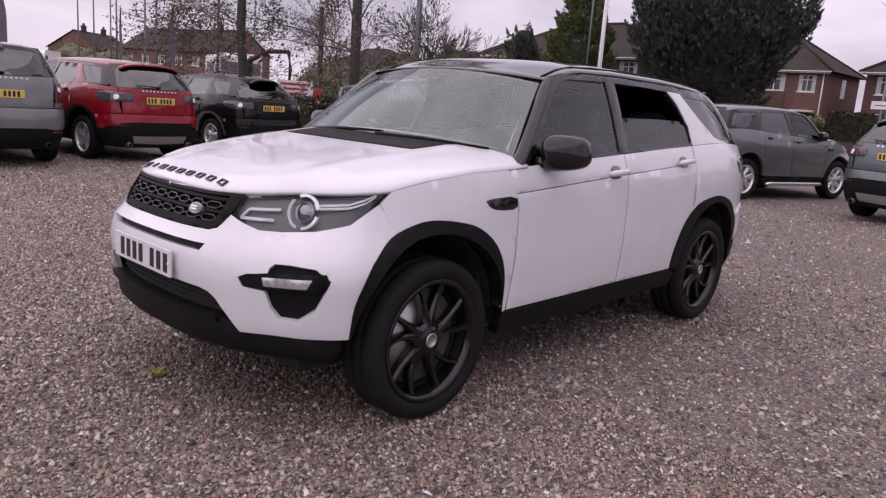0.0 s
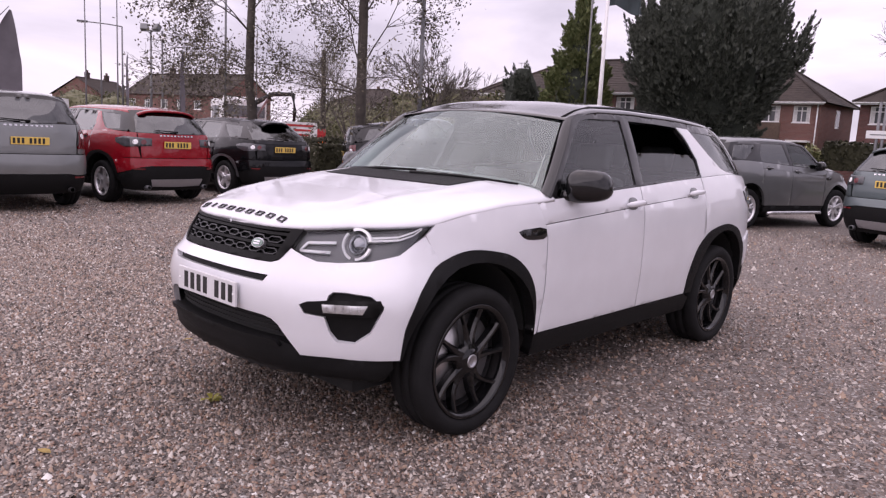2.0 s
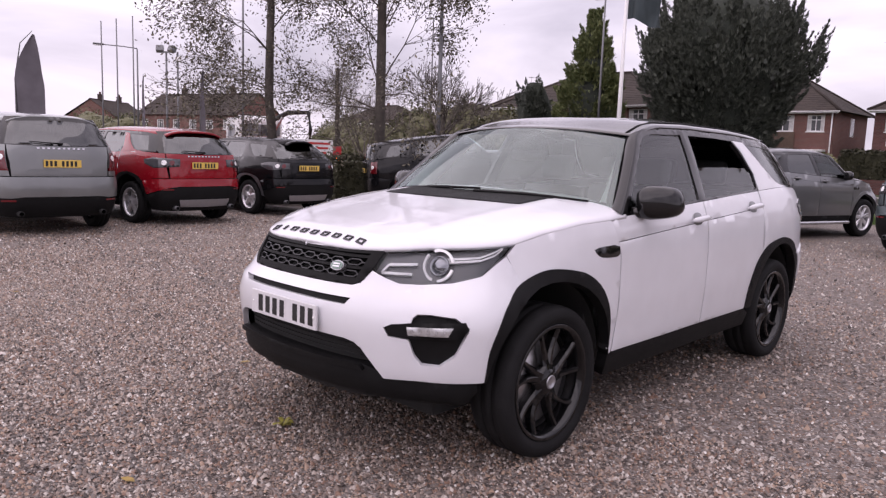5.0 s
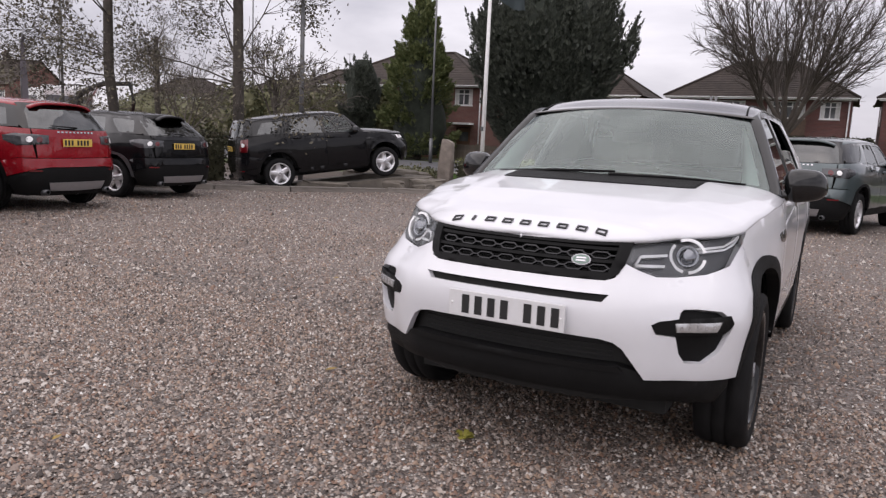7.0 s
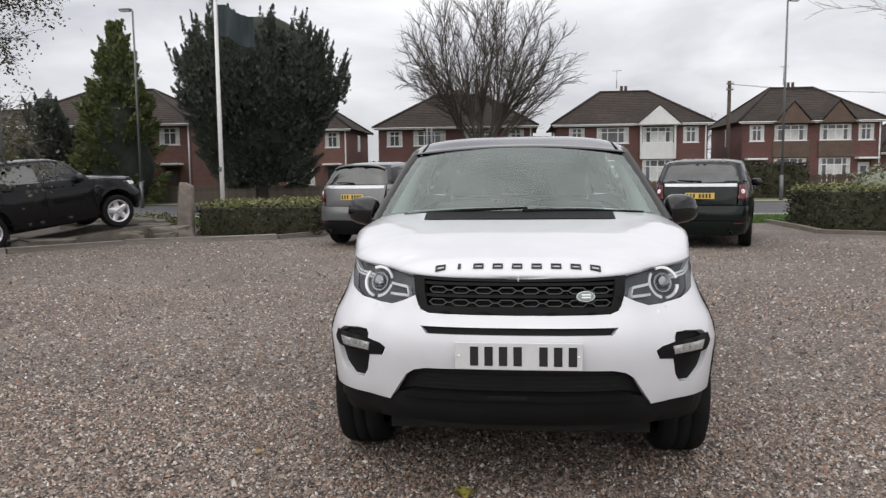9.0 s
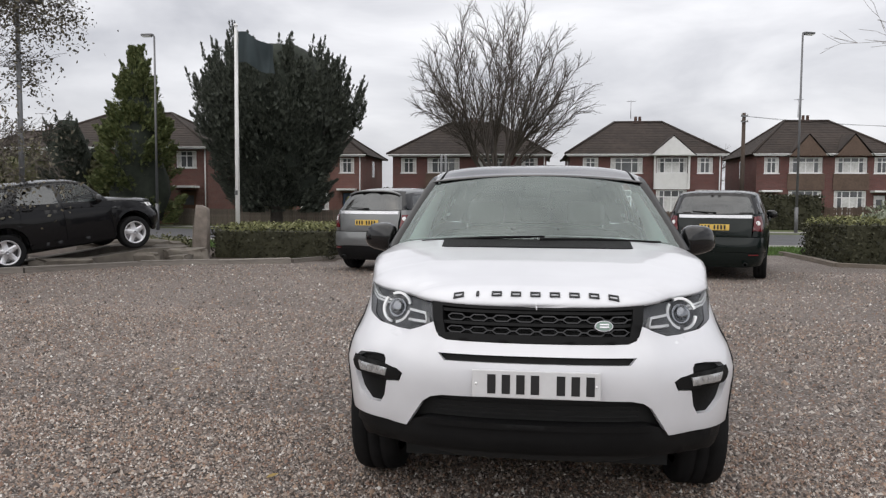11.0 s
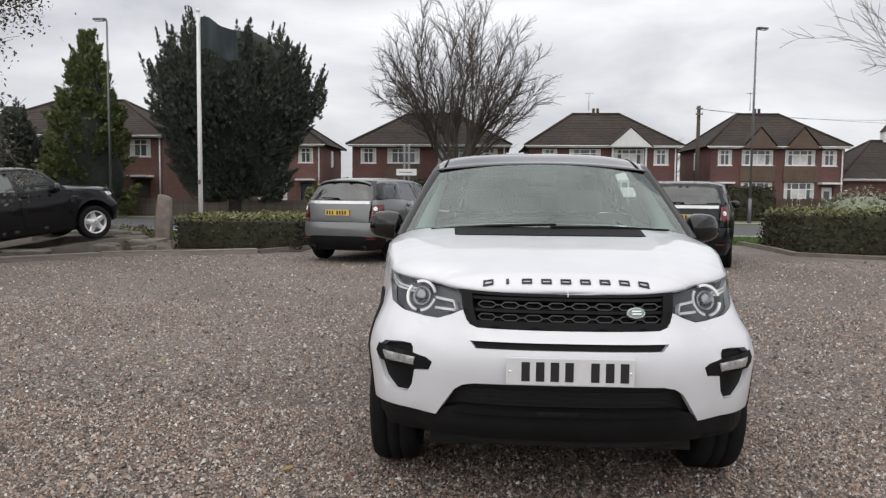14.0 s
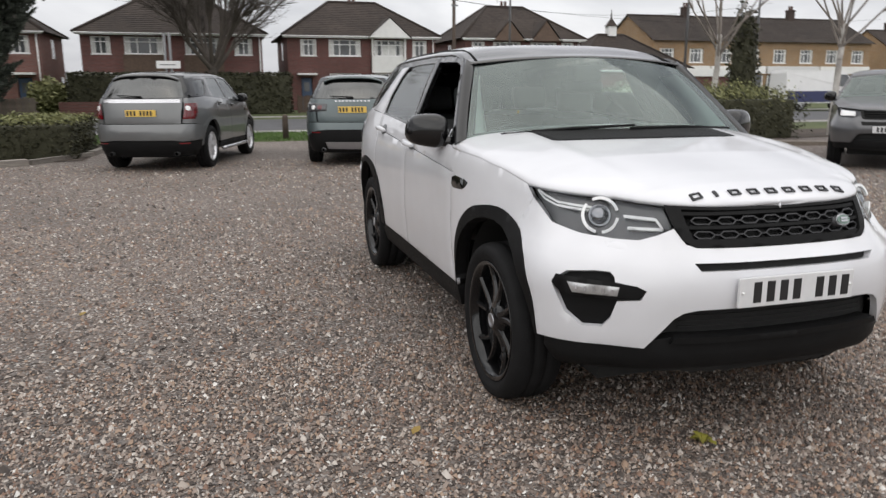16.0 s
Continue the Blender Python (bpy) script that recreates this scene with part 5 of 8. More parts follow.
M_WEED = mat("yellow green weed leaves", (0.24, 0.22, 0.035), 0.6, var=0.35, scale=30)
weed(-0.24, -2.14, 2)
M_FALLEN = mat("fallen leaves", (0.28, 0.19, 0.05), 0.7, var=0.4, scale=20)
rs_ = random.Random(9)
for k in range(14):
    lx, ly, la, lr = rs_.uniform(-5.5, 3.5), rs_.uniform(-3.6, 1.5), rs_.uniform(0, 6.28), rs_.uniform(0.018, 0.032)
    if -1.0 < lx < 1.0 and ly > -2.3:
        continue
    ca, sa = math.cos(la), math.sin(la)
    vs = [(lx + ca * u * lr - sa * w * lr, ly + sa * u * lr + ca * w * lr, 0.016 + 0.006 * abs(w) + 0.003 * u) for u, w in ((-1.2, 0), (-0.4, -0.6), (0.4, -0.55), (1.2, 0), (0.4, 0.55), (-0.4, 0.6), (0, 0))]
    tagged(mesh_ob("fallen_leaf", vs, [(6, i, (i + 1) % 6) for i in range(6)], M_FALLEN), "small yellow brown leaf lying on the gravel", "leaf", "fallen leaves")


# kerbs of separate stones or timbers
def kerb(name, pts, height, width, length, material, label, piece):
    k = empty(name, None, label, "kerb", kind="structure")
    rs = random.Random(len(pts) * 7 + int(length * 10))
    bm = bmesh.new()
    box_bm(bm, -0.5, 0.5, -0.5, 0.5, -0.2, 0.8, 0.06)
    me = bpy.data.meshes.new(piece)
    bm.to_mesh(me)
    bm.free()
    me.materials.append(material)
    for (ax, ay), (bx, by) in zip(pts, pts[1:]):
        d = math.hypot(bx - ax, by - ay)
        n = max(1, round(d / length))
        a = math.degrees(math.atan2(by - ay, bx - ax))
        for i in range(n):
            u = (i + 0.5) / n
            ob = new(piece, me)
            ob.parent = k
            ob.matrix_basis = pose(ax + (bx - ax) * u + rs.uniform(-0.01, 0.01), ay + (by - ay) * u + rs.uniform(-0.01, 0.01), 0, rs.uniform(-2, 2), rs.uniform(-1, 1), a + rs.uniform(-1, 1)) @ Matrix.Diagonal((d / n - 0.012, width * rs.uniform(0.95, 1.05), height * rs.uniform(0.9, 1.1), 1))
    return k


kerb("kerb", [(-30, -3.5), (-16.5, 3.0), (-9.9, 8.0), (-8.6, 10.0), (-5.6, 11.35)], 0.14, 0.20, 1.7, M_KERB, "weathered stone kerb along the planted bed", "kerb_stone")
kerb("kerb", [(-5.6, 11.40), (-4.75, 13.2), (-4.6, 16.2)], 0.12, 0.16, 0.9, M_KERB, "low stone kerb beside the exit", "kerb_stone")
kerb("kerb", [(7.1, 16.8), (7.0, 12.75), (9.5, 11.35), (16.0, 9.2)], 0.12, 0.18, 1.5, M_TIMBER, "low timber edging of the planted bed", "edging_timber")
sheet("planted_bed", -30, -4.75, 11.9, 16.4, 0.012, M_SOIL)
sheet("planted_bed", 7.1, 30, 12.9, 16.4, 0.012, M_SOIL)
# ---- trees, hedges, grass ----
def raw_mesh(name, V, Fq, material, parent=None, smooth=False):
    V, Fq = np.asarray(V, float), np.asarray(Fq)
    k = Fq.shape[1]
    me = bpy.data.meshes.new(name)
    me.vertices.add(len(V))
    me.vertices.foreach_set("co", V.ravel())
    me.loops.add(Fq.size)
    me.loops.foreach_set("vertex_index", Fq.ravel())
    me.polygons.add(len(Fq))
    me.polygons.foreach_set("loop_start", np.arange(0, Fq.size, k))
    if smooth:
        me.polygons.foreach_set("use_smooth", [True] * len(Fq))
    me.update(calc_edges=True)
    me.materials.append(material)
    ob = new(name, me)
    if parent is not None:
        ob.parent = parent
    return ob


def leaf_mat(name, c1, c2, rough=0.6):
    m = bpy.data.materials.new(name)
    m.use_nodes = True
    nt = m.node_tree
    b = nt.nodes["Principled BSDF"]
    geo = nt.nodes.new("ShaderNodeNewGeometry")
    mx = nt.nodes.new("ShaderNodeMix")
    mx.data_type = "RGBA"
    mx.inputs["A"].default_value, mx.inputs["B"].default_value = (*c1, 1), (*c2, 1)
    nt.links.new(geo.outputs["Random Per Island"], mx.inputs["Factor"])
    nt.links.new(mx.outputs["Result"], b.inputs["Base Color"])
    b.inputs["Roughness"].default_value = rough
    b.inputs["Specular IOR Level"].default_value = 0.25
    return m


M_BARK = mat("grey brown bark", (0.062, 0.053, 0.045), 0.9, var=0.4, scale=6, bump=0.8, bscale=25)
M_CORE = mat("inner foliage with shade in colour", (0.020, 0.026, 0.018), 0.9, var=0.5, scale=4)
M_TWIG = mat("brown twigs", (0.075, 0.063, 0.053), 0.9, var=0.3)
M_BIRCHTWIG = mat("pale birch twigs", (0.20, 0.175, 0.155), 0.85, var=0.3)
M_BIRCH = mat("pale birch bark", (0.42, 0.39, 0.36), 0.8, var=0.4, scale=5, bump=0.4, bscale=30, color2=(0.62, 0.60, 0.57))
M_CYPRESS = leaf_mat("dark cypress sprays", (0.030, 0.036, 0.030), (0.088, 0.098, 0.076))
M_IVY = leaf_mat("ivy and conifer green", (0.045, 0.068, 0.024), (0.17, 0.185, 0.075))
M_LEAF = leaf_mat("thin autumn leaves", (0.06, 0.057, 0.043), (0.18, 0.16, 0.115))
# Sides dark and twig brown, tops paler: partly light and shade in the colour.
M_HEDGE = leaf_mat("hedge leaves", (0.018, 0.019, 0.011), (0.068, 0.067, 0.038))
M_HEDGETOP = leaf_mat("hedge leaves in lit tone", (0.085, 0.093, 0.037), (0.25, 0.25, 0.115))
M_GREYBUSH = leaf_mat("grey green bush", (0.10, 0.12, 0.075), (0.30, 0.32, 0.24))
M_BUSH = leaf_mat("mixed bush leaves", (0.045, 0.055, 0.027), (0.16, 0.15, 0.08))


class Limbs:
    """Tapered tubes gathered into one mesh."""

    def __init__(self):
        self.V, self.F, self.tips, self.least = [], [], [], 0.005

    def seg(self, p, q, r0, r1, n):
        p, q = np.asarray(p, float), np.asarray(q, float)
        d = q - p
        d /= np.linalg.norm(d) + 1e-9
        a = np.cross(d, (0.31, 0.52, 0.79) if abs(d[2]) > 0.9 else (0, 0, 1))
        a /= np.linalg.norm(a) + 1e-9
        b = np.cross(d, a)
        k = len(self.V)
        for c, r in ((p, r0), (q, r1)):
            for i in range(n):
                t = 2 * math.pi * i / n
                self.V.append(c + (a * math.cos(t) + b * math.sin(t)) * r)
        for i in range(n):
            j = (i + 1) % n
            self.F.append((k + i, k + j, k + n + j, k + n + i))


def grow(limbs, rs, p, d, length, r, depth, spread, up, kink=0.18, kids=(2, 4), shrink=0.72, nseg=4):
    """One limb and, further along it, its side limbs."""
    p, d = np.array(p, float), np.array(d, float)
    d /= np.linalg.norm(d)
    pts = [p]
    for i in range(nseg):
        d = d + rs.normal(0, kink, 3) + np.array((0, 0, up))
        d /= np.linalg.norm(d)
        q = p + d * length / nseg
        t0, t1 = 1 - 0.75 * i / nseg, 1 - 0.75 * (i + 1) / nseg
        limbs.seg(p, q, max(r * t0, limbs.least), max(r * t1, limbs.least), 7 if depth > 3 else (5 if depth > 1 else 3))
        p = q
        pts.append(p)
        if depth <= 1 and i < nseg - 1:
            limbs.tips.append((p, d))
        if depth > 0 and i >= (1 if depth < 4 else 0):
            for _ in range(rs.randint(kids[0] - 1, kids[1])):
                ax = rs.normal(0, 1, 3)
                ax -= d * ax.dot(d)
                ax /= np.linalg.norm(ax) + 1e-9
                nd = d * math.cos(spread) + ax * math.sin(spread) * rs.uniform(0.7, 1.2)
                grow(limbs, rs, p, nd, length * shrink * rs.uniform(0.6, 1.05), max(r * t1 * 0.6, limbs.least), depth - 1, spread, up, kink, kids, shrink, nseg if depth > 2 else 3)
    limbs.tips.append((p, d))


def leaves(points, rs, size, per, jitter, droop=0.0):
    """Small folded leaves round points."""
    P = np.repeat(np.asarray(points, float), per, axis=0)
    n = len(P)
    P = P + rs.normal(0, jitter, (n, 3)) + np.array((0, 0, -droop)) * rs.uniform(0, 1, (n, 1))
    a = rs.normal(0, 1, (n, 3))
    a /= np.linalg.norm(a, axis=1, keepdims=True)
    b = np.cross(a, rs.normal(0, 1, (n, 3)))
    b /= np.linalg.norm(b, axis=1, keepdims=True) + 1e-9
    s = size * rs.uniform(0.6, 1.4, (n, 1))
    V = np.stack([P - a * s, P - b * s * 0.55, P + a * s, P + b * s * 0.55], 1).reshape(-1, 3)
    return V, np.arange(4 * n).reshape(-1, 4)


def bare_tree(name, x, y, label, seed, height, r, limbs_n, depth, spread, up, bark, trunk_frac=0.25, leaf=None, per=0, lean=(0, 0), shrink=0.66, kids=(2, 4), size=0.04, jitter=0.25, droop=0.0, crown_w=0.55, low=0.72, reach=0.62, least=0.012, kink=0.10, thick=0.42, fan=0.0):
    rs = np.random.RandomState(seed)
    t = empty(name, pose(x, y, 0), label, "tree")
    tr, cr = Limbs(), Limbs()
    cr.least = least
    p = np.zeros(3)
    top = height * trunk_frac
    n = 6
    for i in range(n):
        q = np.array((lean[0] * (i + 1) / n, lean[1] * (i + 1) / n, top * (i + 1) / n)) + rs.normal(0, 0.03, 3) * (i < n - 1)
        tr.seg(p, q, r * (1.25 if i == 0 else 1 - 0.06 * i), r * (1 - 0.06 * (i + 1)), 12)
        p = q
    for i in range(limbs_n):
        a = 2 * math.pi * i / limbs_n + rs.uniform(-0.4, 0.4)
        tilt = crown_w * (rs.uniform(0.35, 1.1) if not fan else 1.1 * rs.uniform(0.02, 1) ** 0.6)
        d = (math.sin(tilt) * math.cos(a), math.sin(tilt) * math.sin(a), math.cos(tilt))
        f = low + (1 - low) * rs.uniform(0, 1)
        start = p * f
        grow(cr, rs, start, d, (height - top * low) * reach * (1.25 - 0.5 * f) * rs.uniform(0.8, 1.1) * (1 - fan * tilt / (crown_w * 1.1)), r * thick, depth, spread, up, kink, kids, shrink)
    raw_mesh("trunk", tr.V, tr.F, bark, t, True)
    raw_mesh("crown", cr.V, cr.F, M_TWIG if bark is not M_BIRCH else M_BIRCHTWIG, t)
    if leaf:
        V, Fq = leaves([q for q, _ in cr.tips], rs, size, per, jitter, droop)
        raw_mesh("foliage", V, Fq, leaf, t)
    return t


def spray_crown(name, x, y, label, seed, outline, wide, material, n, size, lift, trunk=0.3, core=0.72, plume=1.8):
    """An evergreen: a trunk, and many pointed sprays over an uneven crown. outline: half-width by height."""
    rs = np.random.RandomState(seed)
    t = empty(name, pose(x, y, 0), label, "tree")
    zs_, ws_ = np.array(outline).T
    height = zs_[-1]
    tr = Limbs()
    for i in range(6):
        tr.seg((0, 0, height * 0.9 * i / 6), (0, 0, height * 0.9 * (i + 1) / 6), trunk * (1 - i / 6.5), trunk * (1 - (i + 1) / 6.5), 9)
    raw_mesh("trunk", tr.V, tr.F, M_BARK, t, True)
    # plumes: leaning lobes of foliage, upright towards the top, whose pointed tips make the uneven edge
    lobes = max(40, n // 190)
    lz = zs_[0] + (height - zs_[0]) * 0.96 * rs.uniform(0, 1, lobes) ** 0.85
    la = rs.uniform(0, 2 * np.pi, lobes)
    lr = np.interp(lz, zs_, ws_) * rs.uniform(0.72, 1.0, lobes)
    upr = np.clip((lz / height - 0.35) / 0.6, 0, 1)
    ll = plume * np.where(rs.uniform(0, 1, lobes) < 0.35, rs.uniform(1.2, 1.8, lobes), rs.uniform(0.5, 0.9, lobes))
    dr, dz = ll * (0.62 - 0.42 * upr), ll * lift * (0.45 + 0.55 * upr)
    k = rs.randint(0, lobes, n)
    u = rs.uniform(0, 1, n)
    thin = (1 - u) ** 0.9
    rad = np.maximum(lr[k] + dr[k] * (u - 0.6) + rs.normal(0, 0.16, n) * thin, 0)
    a = la[k] + rs.normal(0, 0.34, n) * thin / np.maximum(lr[k], 0.8)
    z = lz[k] + dz[k] * (u - 0.6) + rs.normal(0, 0.26, n) * thin
    z = np.clip(z, zs_[0] * 0.8, None)
    C = np.stack([rad * np.cos(a) * wide[0], rad * np.sin(a) * wide[1], z], 1)
    out = np.stack([np.cos(a) * dr[k], np.sin(a) * dr[k], dz[k] * rs.uniform(0.7, 1.2, n)], 1) / ll[k][:, None] + rs.normal(0, 0.22, (n, 3))
    out /= np.linalg.norm(out, axis=1, keepdims=True)
    L = size * (rs.uniform(0.5, 1.4, n) * (1 - 0.45 * u))[:, None]
    sidev = np.cross(out, rs.normal(0, 1, (n, 3)))
    sidev /= np.linalg.norm(sidev, axis=1, keepdims=True) + 1e-9
    B, T = C - out * L * 0.5, C + out * L * 0.8
    W = L * 0.17
    per = []
    up = np.cross(sidev, out)
    for k in range(3):
        u = (k - 1) * 0.8
        tip = T + (sidev * u * 0.45 + up * rs.normal(0, 0.12, (n, 1))) * L - out * L * abs(u) * 0.35
        mid = (B + tip) / 2
        dv = np.cross(tip - B, up)
        dv /= np.linalg.norm(dv, axis=1, keepdims=True) + 1e-9
        per.append(np.stack([B, mid - dv * W * 0.62, tip, mid + dv * W * 0.62], 1))
    V = np.concatenate(per, 1).reshape(-1, 3)
    raw_mesh("crown", V, np.arange(len(V)).reshape(-1, 4), material, t)
    # dark closed shell inside the crown; shade between the sprays is in its colour
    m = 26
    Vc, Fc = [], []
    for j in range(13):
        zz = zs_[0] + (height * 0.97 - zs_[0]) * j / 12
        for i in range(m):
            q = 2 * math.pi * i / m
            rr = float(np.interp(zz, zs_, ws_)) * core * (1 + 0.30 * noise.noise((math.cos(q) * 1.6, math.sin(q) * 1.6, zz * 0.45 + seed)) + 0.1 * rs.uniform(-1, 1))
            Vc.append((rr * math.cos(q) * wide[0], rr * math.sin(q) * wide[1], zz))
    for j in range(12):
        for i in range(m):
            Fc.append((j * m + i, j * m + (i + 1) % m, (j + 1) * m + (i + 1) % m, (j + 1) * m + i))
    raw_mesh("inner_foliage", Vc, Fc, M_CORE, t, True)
    return t


def leaf_box(name, label, x0, x1, y0, y1, z1, material, seed, density=260, size=0.045, top=None, wob=0.05, category="hedge", m=None, kind=""):
    """A clipped hedge: a leafy skin, paler on top if given, over a plain box core in the side colour, with an uneven
    top.
    """
    rs = np.random.RandomState(seed)
    hgd = empty(name, m or pose((x0 + x1) / 2, (y0 + y1) / 2, 0), label, category, kind=kind)
    w, d = (x1 - x0) / 2, (y1 - y0) / 2
    faces = [((-w, -d, 0), (2 * w, 0, 0), (0, 0, z1), 2 * w * z1), ((-w, d, 0), (2 * w, 0, 0), (0, 0, z1), 2 * w * z1), ((-w, -d, 0), (0, 2 * d, 0), (0, 0, z1), 2 * d * z1), ((w, -d, 0), (0, 2 * d, 0), (0, 0, z1), 2 * d * z1), ((-w, -d, z1), (2 * w, 0, 0), (0, 2 * d, 0), 4 * w * d)]

    def skin(fc, dens):
        out = []
        for o, u, v, area in fc:
            n = max(8, int(area * dens))
            a, b = rs.uniform(0, 1, (n, 1)), rs.uniform(0, 1, (n, 1))
            out.append(np.array(o) + a * np.array(u) + b * np.array(v))
        P = np.concatenate(out)
        P += np.array([[noise.noise((q[0] * 1.3 + seed, q[1] * 1.3, q[2] * 1.3)) * wob * 1.6 for _ in range(3)] for q in P])
        return leaves(P, rs, size, 1, wob)

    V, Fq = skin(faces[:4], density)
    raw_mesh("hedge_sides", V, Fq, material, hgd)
    # The top can take paler leaves, as if lit from above.
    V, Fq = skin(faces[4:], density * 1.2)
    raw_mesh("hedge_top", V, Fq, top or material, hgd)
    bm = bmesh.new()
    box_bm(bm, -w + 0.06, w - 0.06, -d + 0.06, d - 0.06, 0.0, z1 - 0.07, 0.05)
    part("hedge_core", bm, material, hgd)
    return hgd


def bush(name, label, x, y, w, d, h, material, seed, n=1500, size=0.06, category="bush"):
    rs = np.random.RandomState(seed)
    b = empty(name, pose(x, y, 0), label, category)
    v = rs.normal(0, 1, (n, 3))
    v /= np.linalg.norm(v, axis=1, keepdims=True)
    lump = np.array([noise.noise(Vector(q) * 1.8 + Vector((seed, 0, 0))) for q in v])
    P = v * (rs.uniform(0.72, 1.03, (n, 1)) * (1 + 0.35 * lump[:, None])) * np.array((w / 2, d / 2, h / 2)) + np.array((0, 0, h / 2))
    P[:, 2] = np.abs(P[:, 2])
    V, Fq = leaves(P, rs, size, 1, size * 0.6)
    raw_mesh("foliage", V, Fq, material, b)
    lm = Limbs()
    for i in range(9):
        a = rs.uniform(0, 6.28)
        lm.seg((0, 0, 0), (w * 0.3 * math.cos(a), d * 0.3 * math.sin(a), h * 0.75), 0.05, 0.01, 5)
    raw_mesh("stem", lm.V, lm.F, M_TWIG, b)
    bm = bmesh.new()
    bmesh.ops.create_icosphere(bm, subdivisions=3, radius=1.0)
    for q in bm.verts:
        k = 0.74 * (1 + 0.35 * noise.noise(q.co * 1.8 + Vector((seed, 0, 0))))
        q.co = Vector((q.co.x * w / 2 * k, q.co.y * d / 2 * k, max(0.0, h / 2 + q.co.z * h / 2 * k)))
    part("inner_foliage", bm, material, b)
    return b


# big cypress and its neighbour
spray_crown("cypress_tree", -13.3, 32.0, "large dark cypress with feathery upswept edge", 3, [(1.2, 2.5), (2.5, 3.0), (4.0, 3.4), (5.2, 3.95), (6.2, 4.6), (7.0, 4.85), (7.8, 4.4), (8.5, 3.7), (9.1, 2.7), (9.6, 1.3)], (1.0, 0.85), M_CYPRESS, 66000, 0.23, 1.1, 0.35, 0.66, 2.0)
spray_crown("conifer", -22.05, 34.0, "pointed green conifer overgrown with ivy", 8, [(0.3, 2.5), (2.0, 2.85), (4.0, 2.5), (6.0, 1.85), (8.0, 1.0), (9.3, 0.45), (10.2, 0.1)], (1.0, 1.0), M_IVY, 28000, 0.24, 0.7, 0.25, 0.5, 1.3)
spray_crown("cypress_tree", -26.6, 34.6, "small dark cypress among bushes", 21, [(0.5, 1.5), (3.0, 1.8), (4.6, 1.6), (5.8, 0.9), (6.2, 0.3)], (1.0, 1.0), M_CYPRESS, 8000, 0.24, 0.8, 0.2, 0.6, 1.5)


def domed_tree(name, x, y, label, seed, fork, mid, wide, tall, stems_n, limbs_n):
    """A bare garden tree: a few stems rise from a short trunk and part into long limbs set with side branches and fine twigs, their tips filling a dome."""
    rs = np.random.RandomState(seed)
    t = empty(name, pose(x, y, 0), label, "tree")
    tr, cr = Limbs(), Limbs()
    for i in range(4):
        tr.seg((0, 0, fork * i / 4), (0, 0, fork * (i + 1) / 4), 0.36 - 0.03 * i, 0.33 - 0.03 * i, 12)

    def run(p, d, length, r0, r1, n, kink, lift, sides, goal=None):
        pts = [np.array(p, float)]
        d = np.array(d, float)
        for i in range(n):
            if goal is not None:
                w = goal - pts[-1]
                d = d * 0.6 + 0.4 * w / (np.linalg.norm(w) + 1e-9)
            d = d + rs.normal(0, kink, 3) + np.array((0, 0, lift))
            d /= np.linalg.norm(d)
            q = pts[-1] + d * length / n
            cr.seg(pts[-1], q, r0 + (r1 - r0) * i / n, r0 + (r1 - r0) * (i + 1) / n, sides)
            pts.append(q)
        return pts

    def aside(d, turn):
        ax = rs.normal(0, 1, 3)
        ax -= d * ax.dot(d)
        ax /= np.linalg.norm(ax) + 1e-9
        return d * math.cos(turn) + ax * math.sin(turn)

    stems = []
    for k in range(stems_n):
        a, tilt = 2.399963 * k, 0.80 * math.sqrt((k + 0.5) / stems_n)
        d = np.array((math.sin(tilt) * math.cos(a), math.sin(tilt) * math.sin(a), math.cos(tilt)))
        stems.append((d, run((0, 0, fork * rs.uniform(0.75, 1.0)), d, 3.4 - 1.3 * tilt, 0.15, 0.07, 5, 0.05, 0.02, 8)))
    for k in range(limbs_n):
        a = 2.399963 * k + rs.uniform(-0.25, 0.25)
        h = 1.0 - 1.12 * (k + 0.5) / limbs_n
        c = math.sqrt(max(0.0, 1 - h * h))
        goal = np.array((wide * c * math.cos(a), wide * c * math.sin(a), mid + tall * h)) * rs.uniform(0.92, 1.02)
        way = goal - np.array((0, 0, fork))
        way /= np.linalg.norm(way)
        d, stem = max(stems, key=lambda q: q[0].dot(way) + rs.uniform(0, 0.05))
        p = stem[rs.randint(3, 6)]
        length = np.linalg.norm(goal - p)
        pts = run(p, d, length * 1.03, 0.060, 0.013, 8, 0.05, 0.0, 6, goal)
        for i in range(2, 9):
            for _ in range(3):
                w = pts[i] - pts[i - 1]
                w /= np.linalg.norm(w)
                left = length * (1 - (i - 0.5) / 9)
                sub = run(pts[i - 1] + (pts[i] - pts[i - 1]) * rs.uniform(0, 1), aside(w, rs.uniform(0.35, 0.7)), min(2.0, 0.5 + left * 0.35) * rs.uniform(0.7, 1.1), 0.022, 0.009, 4, 0.07, 0.03, 4)
                for j in range(1, 5):
                    for _ in range(2):
                        w2 = sub[j] - sub[j - 1]
                        w2 /= np.linalg.norm(w2)
                        run(sub[j], aside(w2, rs.uniform(0.35, 0.7)), rs.uniform(0.3, 0.7), 0.0095, 0.007, 2, 0.10, 0.03, 3)
    raw_mesh("trunk", tr.V, tr.F, M_BARK, t, True)
    raw_mesh("crown", cr.V, cr.F, M_TWIG, t)
    return t


